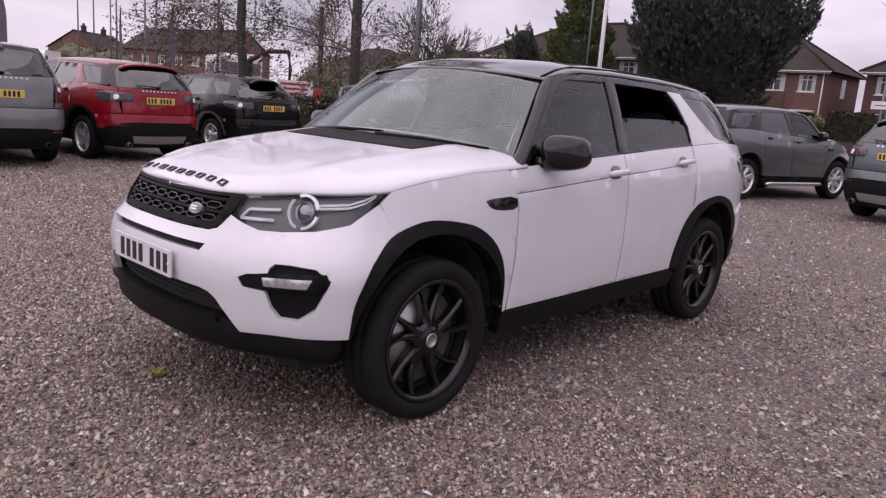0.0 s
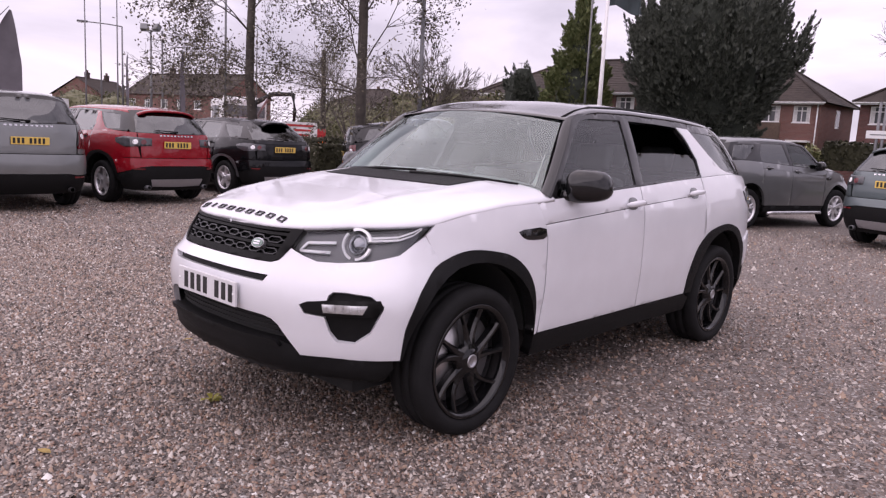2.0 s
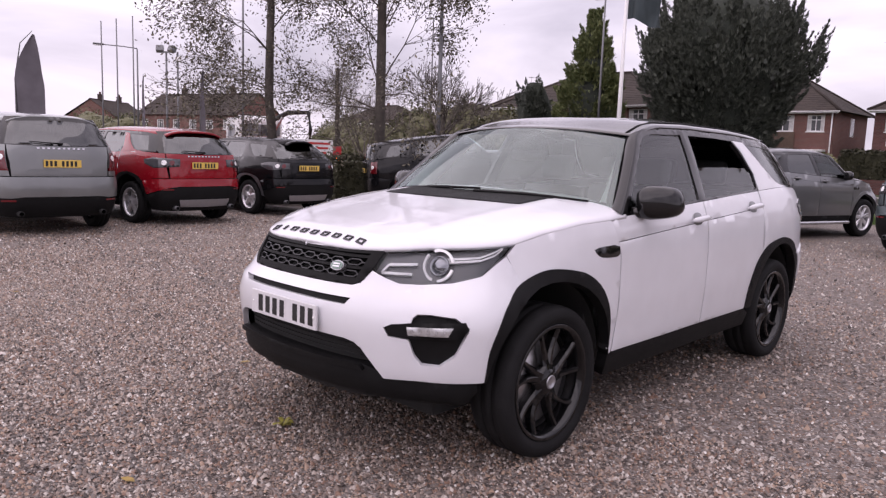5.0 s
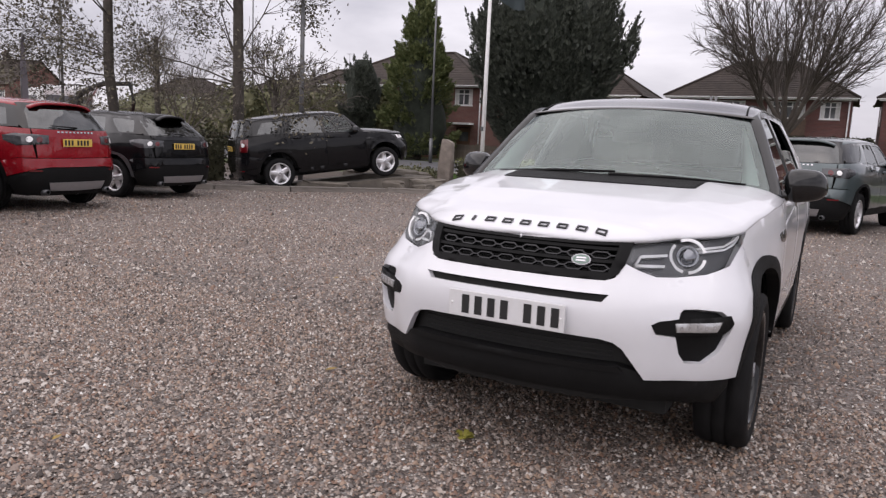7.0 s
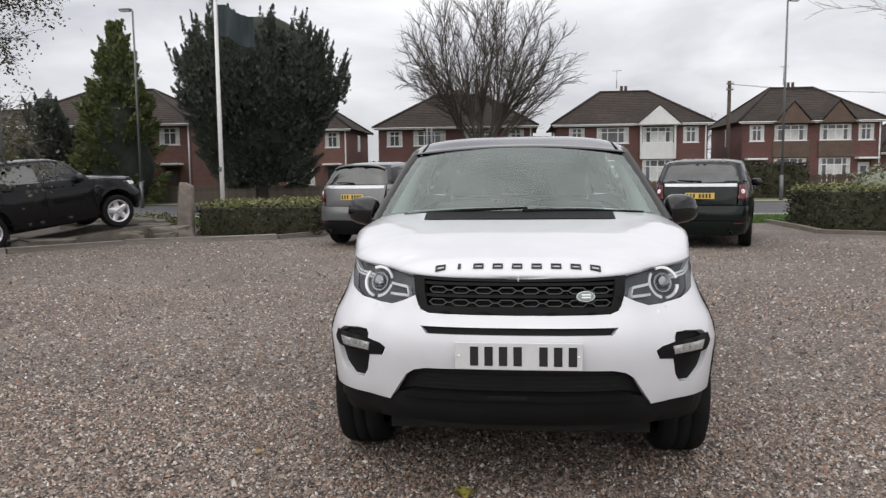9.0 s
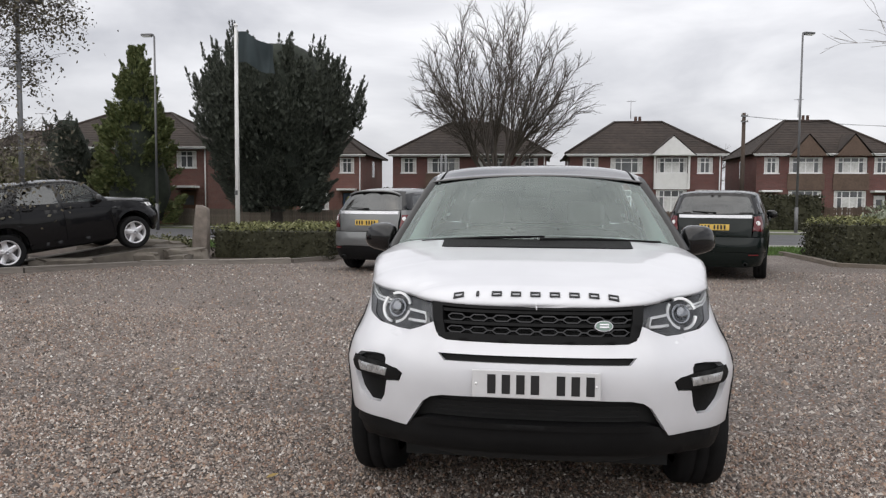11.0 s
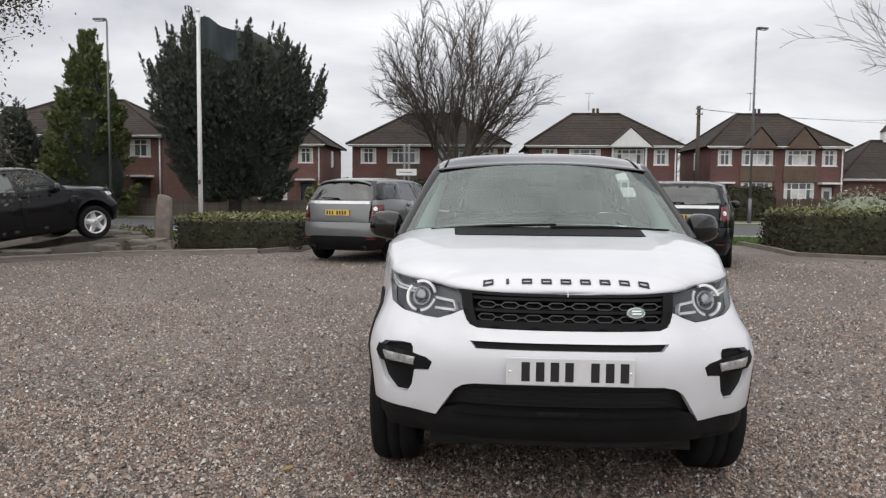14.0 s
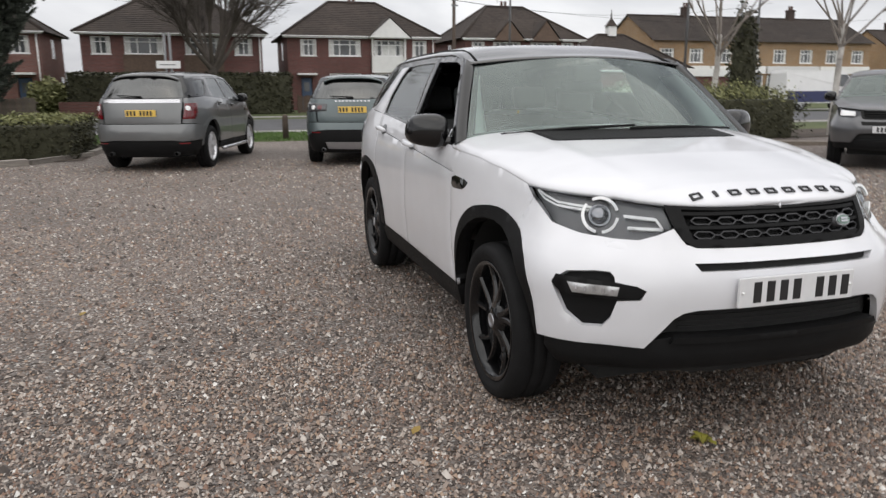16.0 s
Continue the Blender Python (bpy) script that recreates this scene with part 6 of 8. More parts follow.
domed_tree("bare_tree", -2.2, 39.5, "bare spreading tree with a round crown in a front garden", 11, 2.6, 7.2, 5.2, 5.7, 9, 46)
bare_tree("leafy_tree", -13.2, 9.75, "tall slender tree keeping thin autumn leaves", 4, 10.2, 0.16, 20, 3, 0.62, -0.02, M_BARK, 0.86, M_LEAF, 2, crown_w=1.35, shrink=0.55, size=0.042, jitter=0.15, droop=0.5, low=0.28, reach=0.36, least=0.005, thick=0.16)
bare_tree("leafy_tree", -15.2, 7.6, "leaning slender tree with drooping leafy twigs", 6, 9.2, 0.14, 15, 3, 0.65, -0.06, M_BARK, 0.86, M_LEAF, 1, lean=(-0.8, 0.2), crown_w=1.4, shrink=0.55, size=0.042, jitter=0.15, droop=0.8, low=0.26, reach=0.36, least=0.005, thick=0.16)
bare_tree("bare_tree", -31.0, 24.0, "twiggy brown bare tree behind the yard", 15, 7.0, 0.16, 7, 3, 0.5, 0.02, M_BARK, 0.15, crown_w=0.9, shrink=0.62, least=0.008)
bare_tree("leafy_tree", -29.0, 20.5, "weeping brown tree behind the recovery truck", 17, 7.0, 0.16, 9, 3, 0.6, -0.08, M_BARK, 0.8, M_LEAF, 1, crown_w=1.4, shrink=0.55, size=0.04, jitter=0.2, droop=0.6, low=0.25, reach=0.36, least=0.006, thick=0.25)
bare_tree("bare_tree", -25.0, 24.5, "thin bare tree behind the yard", 18, 6.5, 0.14, 14, 3, 0.5, 0.02, M_BARK, 0.6, crown_w=1.0, shrink=0.58, low=0.3, reach=0.45, least=0.010)
bare_tree("birch_tree", 12.7, 15.4, "young birch with white bark and bare twigs", 31, 8.5, 0.11, 9, 3, 0.45, 0.03, M_BIRCH, 0.35, crown_w=0.75, shrink=0.6, least=0.005, kink=0.07, thick=0.35)
bare_tree("birch_tree", 15.45, 13.5, "young birch with white bark beside the hedge", 32, 8.0, 0.11, 9, 3, 0.45, 0.03, M_BIRCH, 0.4, crown_w=0.75, shrink=0.6, least=0.005, kink=0.07, thick=0.35)
for i, (x, y, hh) in enumerate(((-66, 92, 11), (17, 78, 9), (-32, 75, 8), (-120, 70, 12))):
    bare_tree("bare_tree", x, y, "bare tree far behind the houses", 50 + i, hh, 0.25, 9, 3, 0.45, 0.03, M_BARK, 0.25, crown_w=0.9, shrink=0.62)
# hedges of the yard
leaf_box("hedge", "low clipped hedge behind the kerb, top coloured paler as if lit from above", -8.0, -4.95, 12.35, 15.4, 0.76, M_HEDGE, 1, 420, 0.040, M_HEDGETOP)
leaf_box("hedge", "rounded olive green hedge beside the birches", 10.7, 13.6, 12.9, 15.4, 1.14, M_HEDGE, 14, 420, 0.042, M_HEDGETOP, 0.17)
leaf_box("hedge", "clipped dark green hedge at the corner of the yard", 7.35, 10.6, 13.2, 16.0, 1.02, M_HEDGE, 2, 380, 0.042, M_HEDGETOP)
leaf_box("hedge", "dark clipped hedge beside the parked cars", -15.2, -13.2, 8.2, 9.4, 1.15, M_HEDGE, 3, 300, 0.05)
bush("bush", "rounded grey green flowering bush", 9.6, 14.6, 3.4, 2.2, 1.55, M_GREYBUSH, 4, 2600, 0.05)
bush("bush", "low green plants by the stone post", -9.2, 12.7, 1.4, 0.8, 0.55, M_BUSH, 5, 700, 0.04)
bush("bush", "low green plants on the stone ramp", -10.4, 13.6, 1.8, 0.9, 0.5, M_BUSH, 6, 700, 0.04)
# planting across the road
for i, (x, y, w, h) in enumerate(((-37, 38, 6, 4.4), (-32, 40, 6, 4.8), (-44, 36, 7, 3.8), (-27, 37, 4, 3.6), (-53, 40, 7, 4.5), (-62, 46, 8, 4.0), (-15.2, 37.0, 2.2, 2.0), (-10.8, 41.0, 2.2, 1.9), (-92, 36, 10, 5.0), (-108, 38, 12, 6.0), (-29.4, 35.0, 5.4, 4.9), (-31.6, 32.6, 5.2, 5.0), (-34.0, 31.2, 4.4, 4.6), (-24.9, 35.4, 3.6, 4.4))):
    bush("bush", ("dense tangled bush across the road", "overgrown green shrub across the road")[i % 2], x, y, w, w * 0.7, h, M_BUSH if i != 7 else M_HEDGETOP, 60 + i, 1800, 0.13)
bush("ivy_post", "dead trunk thickly overgrown with dark ivy", 14.65, 16.73, 0.95, 0.95, 4.1, M_HEDGE, 88, 1500, 0.07, "ivy trunk")
leaf_box("hedge", "tall dark garden hedge across the road", -9.6, 2.0, 39.2, 40.4, 2.2, M_HEDGE, 9, 120, 0.09)
leaf_box("hedge", "dark garden hedge before the brick houses", 13.0, 16.4, 39.0, 40.2, 1.9, M_HEDGE, 10, 120, 0.09)
leaf_box("hedge", "low garden hedge across the road", 21.5, 38.0, 39.0, 40.2, 1.3, M_HEDGE, 12, 90, 0.09)


def grass(name, x0, x1, y0, y1, n, seed, label):
    rs = np.random.RandomState(seed)
    c = np.stack([rs.uniform(x0, x1, n), rs.uniform(y0, y1, n), np.zeros(n)], 1)
    a = rs.uniform(0, 6.28, n)
    s = np.stack([np.cos(a), np.sin(a), np.zeros(n)], 1) * 0.012
    tip = c + np.stack([rs.normal(0, 0.03, n), rs.normal(0, 0.03, n), rs.uniform(0.04, 0.11, n)], 1)
    V = np.stack([c - s, c + s, tip], 1).reshape(-1, 3)
    return tagged(raw_mesh(name, V, np.arange(3 * n).reshape(-1, 3), M_BLADE), label, "grass", kind="stuff")


grass("grass", -12, 14, 16.3, 20.5, 26000, 3, "short green grass verge before the road")
# ---- houses ----
def brick_mat(name, c1, c2, mortar, scale=1.0):
    m = bpy.data.materials.new(name)
    m.use_nodes = True
    nt = m.node_tree
    b = nt.nodes["Principled BSDF"]
    geo = nt.nodes.new("ShaderNodeNewGeometry")
    co = nt.nodes.new("ShaderNodeTexCoord")
    sx = nt.nodes.new("ShaderNodeSeparateXYZ")
    nt.links.new(co.outputs["Object"], sx.inputs[0])
    ad = nt.nodes.new("ShaderNodeMath")
    ad.operation = "ADD"
    nt.links.new(sx.outputs["X"], ad.inputs[0])
    nt.links.new(sx.outputs["Y"], ad.inputs[1])
    cx = nt.nodes.new("ShaderNodeCombineXYZ")
    nt.links.new(ad.outputs[0], cx.inputs["X"])
    nt.links.new(sx.outputs["Z"], cx.inputs["Y"])
    br = nt.nodes.new("ShaderNodeTexBrick")
    br.inputs["Scale"].default_value = 1.0
    br.inputs["Brick Width"].default_value, br.inputs["Row Height"].default_value, br.inputs["Mortar Size"].default_value = 0.225, 0.075, 0.010
    br.inputs["Color1"].default_value, br.inputs["Color2"].default_value, br.inputs["Mortar"].default_value = (*c1, 1), (*c2, 1), (*mortar, 1)
    nt.links.new(cx.outputs[0], br.inputs["Vector"])
    nz = nt.nodes.new("ShaderNodeTexNoise")
    nz.inputs["Scale"].default_value, nz.inputs["Detail"].default_value = 0.7, 5
    nt.links.new(co.outputs["Object"], nz.inputs["Vector"])
    hs = nt.nodes.new("ShaderNodeHueSaturation")
    mr = nt.nodes.new("ShaderNodeMapRange")
    mr.inputs["To Min"].default_value, mr.inputs["To Max"].default_value = 0.7, 1.3
    nt.links.new(nz.outputs["Fac"], mr.inputs["Value"])
    nt.links.new(mr.outputs["Result"], hs.inputs["Value"])
    nt.links.new(br.outputs["Color"], hs.inputs["Color"])
    nt.links.new(hs.outputs["Color"], b.inputs["Base Color"])
    b.inputs["Roughness"].default_value = 0.85
    bp = nt.nodes.new("ShaderNodeBump")
    bp.inputs["Strength"].default_value, bp.inputs["Distance"].default_value = 0.4, 0.01
    bp.invert = True
    nt.links.new(br.outputs["Fac"], bp.inputs["Height"])
    nt.links.new(bp.outputs["Normal"], b.inputs["Normal"])
    return m


M_BRICK = brick_mat("red brown brick", (0.1508, 0.05279, 0.04603), (0.1027, 0.03738, 0.034), (0.1372, 0.1034, 0.09216))
M_BRICK2 = brick_mat("orange red brick", (0.1995, 0.079, 0.06323), (0.1452, 0.05734, 0.04833), (0.1876, 0.1482, 0.1313))
M_TANBRICK = brick_mat("tan brick", (0.30, 0.18, 0.085), (0.24, 0.14, 0.065), (0.30, 0.25, 0.2))
M_TILE = mat("brown roof tiles", (0.0345, 0.0253, 0.0207), 0.9, var=0.4, scale=3, bump=0.5, bscale=20, obvar=0.15)
M_STACK = brick_mat("sooty chimney brick", (0.060, 0.034, 0.028), (0.042, 0.026, 0.022), (0.05, 0.045, 0.04))
M_TILEHANG = mat("brown hung tiles", (0.12, 0.082, 0.062), 0.85, var=0.25, scale=9, bump=0.4, bscale=25)
M_UPVC = mat("white window frame", (0.78, 0.78, 0.78), 0.35, var=0.03)
M_RENDER = mat("white cladding", (0.74, 0.74, 0.73), 0.6, var=0.06, scale=4)
M_PANE = mat("window pane", (0.09, 0.095, 0.10), 0.05, coat=0.5, var=0.3, scale=2)
M_CURTAIN = mat("net curtain", (0.60, 0.60, 0.59), 0.9, var=0.25, scale=7)
M_DOORS = {"white": mat("white door", (0.7, 0.7, 0.7), 0.4, var=0.04), "brown": mat("brown door", (0.10, 0.05, 0.03), 0.5, var=0.2), "blue": mat("blue door", (0.04, 0.07, 0.13), 0.5, var=0.1)}
M_POT = mat("clay chimney pot", (0.10, 0.055, 0.042), 0.8, var=0.2)
M_FENCE = mat("brown timber fence", (0.085, 0.058, 0.042), 0.85, var=0.3, scale=10, obvar=0.2)


def window(parent, x0, x1, z0, z1, y, bays=3, toplight=True, curtain=True):
    """A white casement window in an opening of the front wall, facing -y."""
    w = empty("window")
    w.parent = parent
    bm = bmesh.new()
    t = 0.06
    box_bm(bm, x0, x1, y, y + 0.07, z0, z0 + t)
    box_bm(bm, x0, x1, y, y + 0.07, z1 - t, z1)
    zt = z1 - (z1 - z0) * 0.30
    for i in range(bays + 1):
        x = x0 + (x1 - x0 - t) * i / bays
        box_bm(bm, x, x + t, y + 0.002, y + 0.068, z0 + t, z1 - t)
    if toplight:
        box_bm(bm, x0 + t, x1 - t, y + 0.004, y + 0.066, zt - t / 2, zt + t / 2)
    part("window_frame", bm, M_UPVC, w)
    for i in range(bays):
        a, b = x0 + (x1 - x0 - t) * i / bays + t, x0 + (x1 - x0 - t) * (i + 1) / bays
        box("pane", a, b, y + 0.03, y + 0.04, z0 + t, z1 - t, M_PANE, w)
        if curtain and (i in (0, bays - 1) or bays > 3):
            k = (b - a) * (0.45 if bays > 1 else 0.3)
            aa, bb = (a, a + k) if i == 0 else ((b - k, b) if i == bays - 1 else (a, b))
            box("curtain", aa, bb, y + 0.024, y + 0.029, z0 + t, (zt if 0 < i < bays - 1 else z1 - t), M_CURTAIN, w)
    box("sill", x0 - 0.05, x1 + 0.05, y - 0.10, y + 0.06, z0 - 0.06, z0, M_UPVC, w, 0.01)
    return w


def flat_panel(name, outline, holes, y, depth, material, parent):
    """An upright wall facing -y with openings cut through."""
    v, f, border = fill(outline, holes, 50.0)
    verts, faces = [(a, y, b) for a, b in v], [tuple(t) for t in f]
    k = len(verts)
    verts += [(a, y + depth, b) for a, b in v]
    faces += [tuple(k + q for q in reversed(t)) for t in f]
    faces += [(b, a, a + k, b + k) for a, b in border]
    return mesh_ob(name, verts, faces, material, parent, smooth=False)


def welded(ob):
    """Join the courses of a roof into one skin."""
    bm = bmesh.new()
    bm.from_mesh(ob.data)
    bmesh.ops.remove_doubles(bm, verts=bm.verts, dist=0.002)
    bm.to_mesh(ob.data)
    bm.free()
    return ob


def hip_roof(parent, x0, x1, y0, y1, ze, zr, rx0, rx1, material, over=0.35):
    """A hipped roof with tile courses and ridge tiles."""
    x0, x1, y0, y1 = x0 - over, x1 + over, y0 - over, y1 + over
    ym = (y0 + y1) / 2
    c = [Vector((x0, y0, ze)), Vector((x1, y0, ze)), Vector((x1, y1, ze)), Vector((x0, y1, ze))]
    r = [Vector((rx0, ym, zr)), Vector((rx1, ym, zr))]
    vs, fs = [], []
    for poly in ((c[0], c[1], r[1], r[0]), (c[1], c[2], r[1], r[1]), (c[2], c[3], r[0], r[1]), (c[3], c[0], r[0], r[0])):
        a, b, d, e = poly
        n = max(8, int((zr - ze) / 0.13))
        nrm = (b - a).cross(d - a).normalized()
        for i in range(n):
            u0, u1 = i / n, (i + 1) / n
            k = len(vs)
            lo0, lo1, hi0, hi1 = a + (e - a) * u0, b + (d - b) * u0, a + (e - a) * u1, b + (d - b) * u1
            vs += [lo0 + nrm * 0.016, lo1 + nrm * 0.016, hi1, hi0, lo0, lo1]
            fs += [(k, k + 1, k + 2, k + 3), (k + 4, k + 5, k + 1, k)]
    k = len(vs)
    vs += [v - Vector((0, 0, 0.02)) for v in c]
    fs.append((k + 3, k + 2, k + 1, k))
    ob = welded(mesh_ob("roof", vs, fs, material, parent, smooth=False))
    for a, b in ((r[0], r[1]), (c[0], r[0]), (c[1], r[1]), (c[2], r[1]), (c[3], r[0])):
        if (a - b).length > 0.2:
            tube("ridge_tile", [a + Vector((0, 0, 0.02)), b + Vector((0, 0, 0.02))], 0.10, material, ob, 6)
    bm = bmesh.new()
    box_bm(bm, x0, x1, y0 - 0.09, y0 + 0.02, ze - 0.07, ze - 0.005, 0.02)
    box_bm(bm, x0 + 0.1, x1 - 0.1, y0 + 0.03, y0 + 0.06, ze - 0.15, ze - 0.01)
    part("gutter", bm, M_UPVC, ob)
    return ob


def chimney(parent, x, y, z0, z1, material, pots=2):
    ch = box("chimney", x - 0.35, x + 0.35, y - 0.28, y + 0.28, z0, z1, material, parent, 0.02)
    box("chimney_cap", x - 0.40, x + 0.40, y - 0.33, y + 0.33, z1 - 0.16, z1 - 0.06, material, ch, 0.02)
    for i in range(pots):
        vs, fs = lathe_verts([(0.11, 0), (0.10, 0.32), (0.12, 0.36), (0.08, 0.36), (0.08, 0.1)], 10, "z")
        mesh_ob("chimney_pot", [(a + x + (i - (pots - 1) / 2) * 0.3, b + y, c + z1) for a, b, c in vs], fs, M_POT, ch)
    return ch


def aerial(parent, x, y, z):
    tube("aerial", [(x, y, z), (x, y, z + 1.3)], 0.025, M_SATIN, parent, 5)
    for k in range(5):
        tube("aerial_rod", [(x - 0.02 + 0.12 * k - 0.2, y - 0.25, z + 1.25), (x - 0.02 + 0.12 * k - 0.2, y + 0.25, z + 1.25)], 0.012, M_SATIN, parent, 4)
    tube("aerial_boom", [(x - 0.3, y, z + 1.25), (x + 0.35, y, z + 1.25)], 0.014, M_SATIN, parent, 4)


def semi(label, x0, x1, yf, brick, kind, depth=8.0, ze=4.78, zr=7.32, name="house", bays=True):
    """A pair of semi-detached brick houses facing -y, with hipped roof, upper and lower windows and porches."""
    hs = empty(name, None, label, "house", "brick houses across the road")
    w = x1 - x0
    up, lo = (3.50, 4.56), (0.85, 2.38)
    if kind == "gable_white":
        wins = [(0.085, 0.19, *up, 2), (0.27, 0.485, *up, 3), (0.575, 0.778, *up, 4), (0.84, 0.943, *up, 2), (0.27, 0.485, *lo, 3), (0.575, 0.778, *lo, 4)]
        doors = [(0.08, 0.155), (0.855, 0.93)]
    elif kind == "pair":
        wins = [(0.055, 0.165, *up, 2), (0.235, 0.475, *up, 4), (0.56, 0.79, *up, 4), (0.835, 0.95, *up, 2), (0.235, 0.475, *lo, 4), (0.56, 0.79, *lo, 4)]
        doors = [(0.05, 0.14), (0.84, 0.93)]
    else:
        wins = [(0.053, 0.157, *up, 2), (0.228, 0.44, *up, 3), (0.56, 0.765, *up, 3), (0.84, 0.944, *up, 2), (0.228, 0.44, *lo, 3), (0.56, 0.765, *lo, 3)]
        doors = [(0.06, 0.145), (0.86, 0.94)]
    holes = [[(x0 + w * a, z0), (x0 + w * b, z0), (x0 + w * b, z1), (x0 + w * a, z1)] for a, b, z0, z1, _ in wins]
    holes += [[(x0 + w * a, 0.02), (x0 + w * b, 0.02), (x0 + w * b, 2.1), (x0 + w * a, 2.1)] for a, b in doors]
    flat_panel("wall", [(x0, 0), (x1, 0), (x1, ze), (x0, ze)], holes, yf, 0.28, brick, hs)
    box("wall", x0, x0 + 0.28, yf + 0.282, yf + depth, 0, ze, brick, hs)
    box("wall", x1 - 0.28, x1, yf + 0.282, yf + depth, 0, ze, brick, hs)
    box("wall", x0 + 0.282, x1 - 0.282, yf + depth - 0.28, yf + depth, 0, ze, brick, hs)
    # Black sheet behind the windows stands in for the unlit rooms.
    box("dark_room_sheet", x0 + 0.4, x1 - 0.4, yf + 0.6, yf + 0.7, 0, ze, M_DARK, hs)
    for a, b, z0, z1, n in wins:
        window(hs, x0 + w * a + 0.01, x0 + w * b - 0.01, z0 + 0.01, z1 - 0.01, yf + 0.08, n)
    for i, (a, b) in enumerate(doors):
        d = box("door", x0 + w * a + 0.04, x0 + w * b - 0.04, yf + 0.12, yf + 0.17, 0.02, 2.06, M_DOORS[("white", "brown", "blue")[(i + int(abs(x0))) % 3]], hs, 0.01)
        box("door_glass", x0 + w * a + 0.2, x0 + w * b - 0.2, yf + 0.11, yf + 0.119, 1.2, 1.8, M_PANE, d)
        box("porch_canopy", x0 + w * a - 0.25, x0 + w * b + 0.25, yf - 0.7, yf - 0.003, 2.25, 2.38, M_RENDER, hs, 0.02)
    rf = hip_roof(hs, x0, x1, yf, yf + depth, ze, zr, x0 + w * 0.33, x1 - w * 0.33, M_TILE)
    xm = (x0 + x1) / 2
    chimney(hs, xm, yf + depth * 0.52, zr - 0.5, zr + 0.08, M_STACK)
    aerial(hs, xm - 0.5, yf + depth * 0.52, zr + 0.3)
    if kind == "gable_white":
        a, b = x0 + w * 0.555, x0 + w * 0.79
        flat_panel("gable", [(a - 0.25, ze - 0.1), (b + 0.25, ze - 0.1), ((a + b) / 2, ze + 1.15)], [], yf - 0.62, 0.2, M_RENDER, hs)
        vs = [(a - 0.35, yf - 0.66, ze - 0.12), ((a + b) / 2, yf - 0.66, ze + 1.22), (b + 0.35, yf - 0.66, ze - 0.12), (a - 0.35, yf + 0.3, ze - 0.12), ((a + b) / 2, yf + 3.2, ze + 1.22), (b + 0.35, yf + 0.3, ze - 0.12)]
        mesh_ob("gable_roof", vs, [(0, 1, 4, 3), (1, 2, 5, 4)], M_TILE, hs, smooth=False)
        flat_panel("bay_cladding", [(a, 2.42), (b, 2.42), (b, 3.49), (a, 3.49)], [], yf - 0.10, 0.095, M_RENDER, hs)
        box("bay_side", a, a + 0.12, yf - 0.25, yf - 0.004, 2.42, ze - 0.1, M_RENDER, hs)
        box("bay_side", b - 0.12, b, yf - 0.25, yf - 0.004, 2.42, ze - 0.1, M_RENDER, hs)
    elif kind == "pair":
        for a, b in ((0.235, 0.475), (0.56, 0.79)):
            a, b = x0 + w * a, x0 + w * b
            flat_panel("bay_cladding", [(a - 0.1, 2.42), (b + 0.1, 2.42), (b + 0.1, 3.48), (a - 0.1, 3.48)], [], yf - 0.08, 0.076, M_TILEHANG, hs)
            flat_panel("gable", [(a - 0.1, ze - 0.15), (b + 0.1, ze - 0.15), ((a + b) / 2, ze + 1.2)], [], yf - 0.45, 0.15, M_TILEHANG, hs)
            vs = [(a - 0.3, yf - 0.5, ze - 0.25), ((a + b) / 2, yf - 0.5, ze + 1.3), (b + 0.3, yf - 0.5, ze - 0.25), (a - 0.3, yf + 0.3, ze - 0.2), ((a + b) / 2, yf + 3.2, ze + 1.3), (b + 0.3, yf + 0.3, ze - 0.2)]
            mesh_ob("gable_roof", vs, [(0, 1, 4, 3), (1, 2, 5, 4)], M_TILE, hs, smooth=False)
    else:
        for a, b in ((0.218, 0.45), (0.55, 0.775)):
            a, b = x0 + w * a, x0 + w * b
            flat_panel("bay_cladding", [(a, 2.42), (b, 2.42), (b, 3.48), (a, 3.48)], [], yf - 0.08, 0.076, M_TILEHANG, hs)
    # side windows
    for xs_, g in ((x0, -1), (x1, 1)):
        for yy, z0, z1 in ((yf + 3.2, 3.3, 4.5), (yf + 5.4, 1.0, 2.2)):
            wn_ = box("side_window", xs_ - 0.03, xs_ + 0.03, yy, yy + 0.8, z0, z1, M_UPVC, hs)
            box("pane", xs_ + g * 0.028, xs_ + g * 0.036, yy + 0.08, yy + 0.72, z0 + 0.08, z1 - 0.08, M_PANE, wn_)
    tube("downpipe", [(x1 - 0.15, yf - 0.06, 0), (x1 - 0.15, yf - 0.06, ze - 0.1)], 0.045, M_UPVC, hs, 6)
    return hs


semi("red brick house half hidden by the dark cypress", -22.3, -12.0, 46.0, M_BRICK2, "plain", depth=7.0)
semi("red brown brick semi behind a spreading bare tree", -9.8, 0.9, 46.0, M_BRICK, "plain")
semi("red brick semi with white gabled bay", 2.5, 12.5, 46.0, M_BRICK, "gable_white")
semi("red brick semi with tile-hung bays and white windows", 14.7, 23.5, 46.0, M_BRICK, "pair")
semi("red brick house behind the roadside bushes", -33.0, -20.0, 38.5, M_BRICK2, "plain")
semi("red brick house behind overgrown shrubs", -47.0, -36.0, 50.0, M_BRICK2, "plain")
semi("orange brick house behind leafy trees", -80.0, -68.0, 60.0, M_BRICK2, "plain")
semi("orange brick house seen between tree trunks", -66.0, -55.0, 62.0, M_BRICK2, "plain")


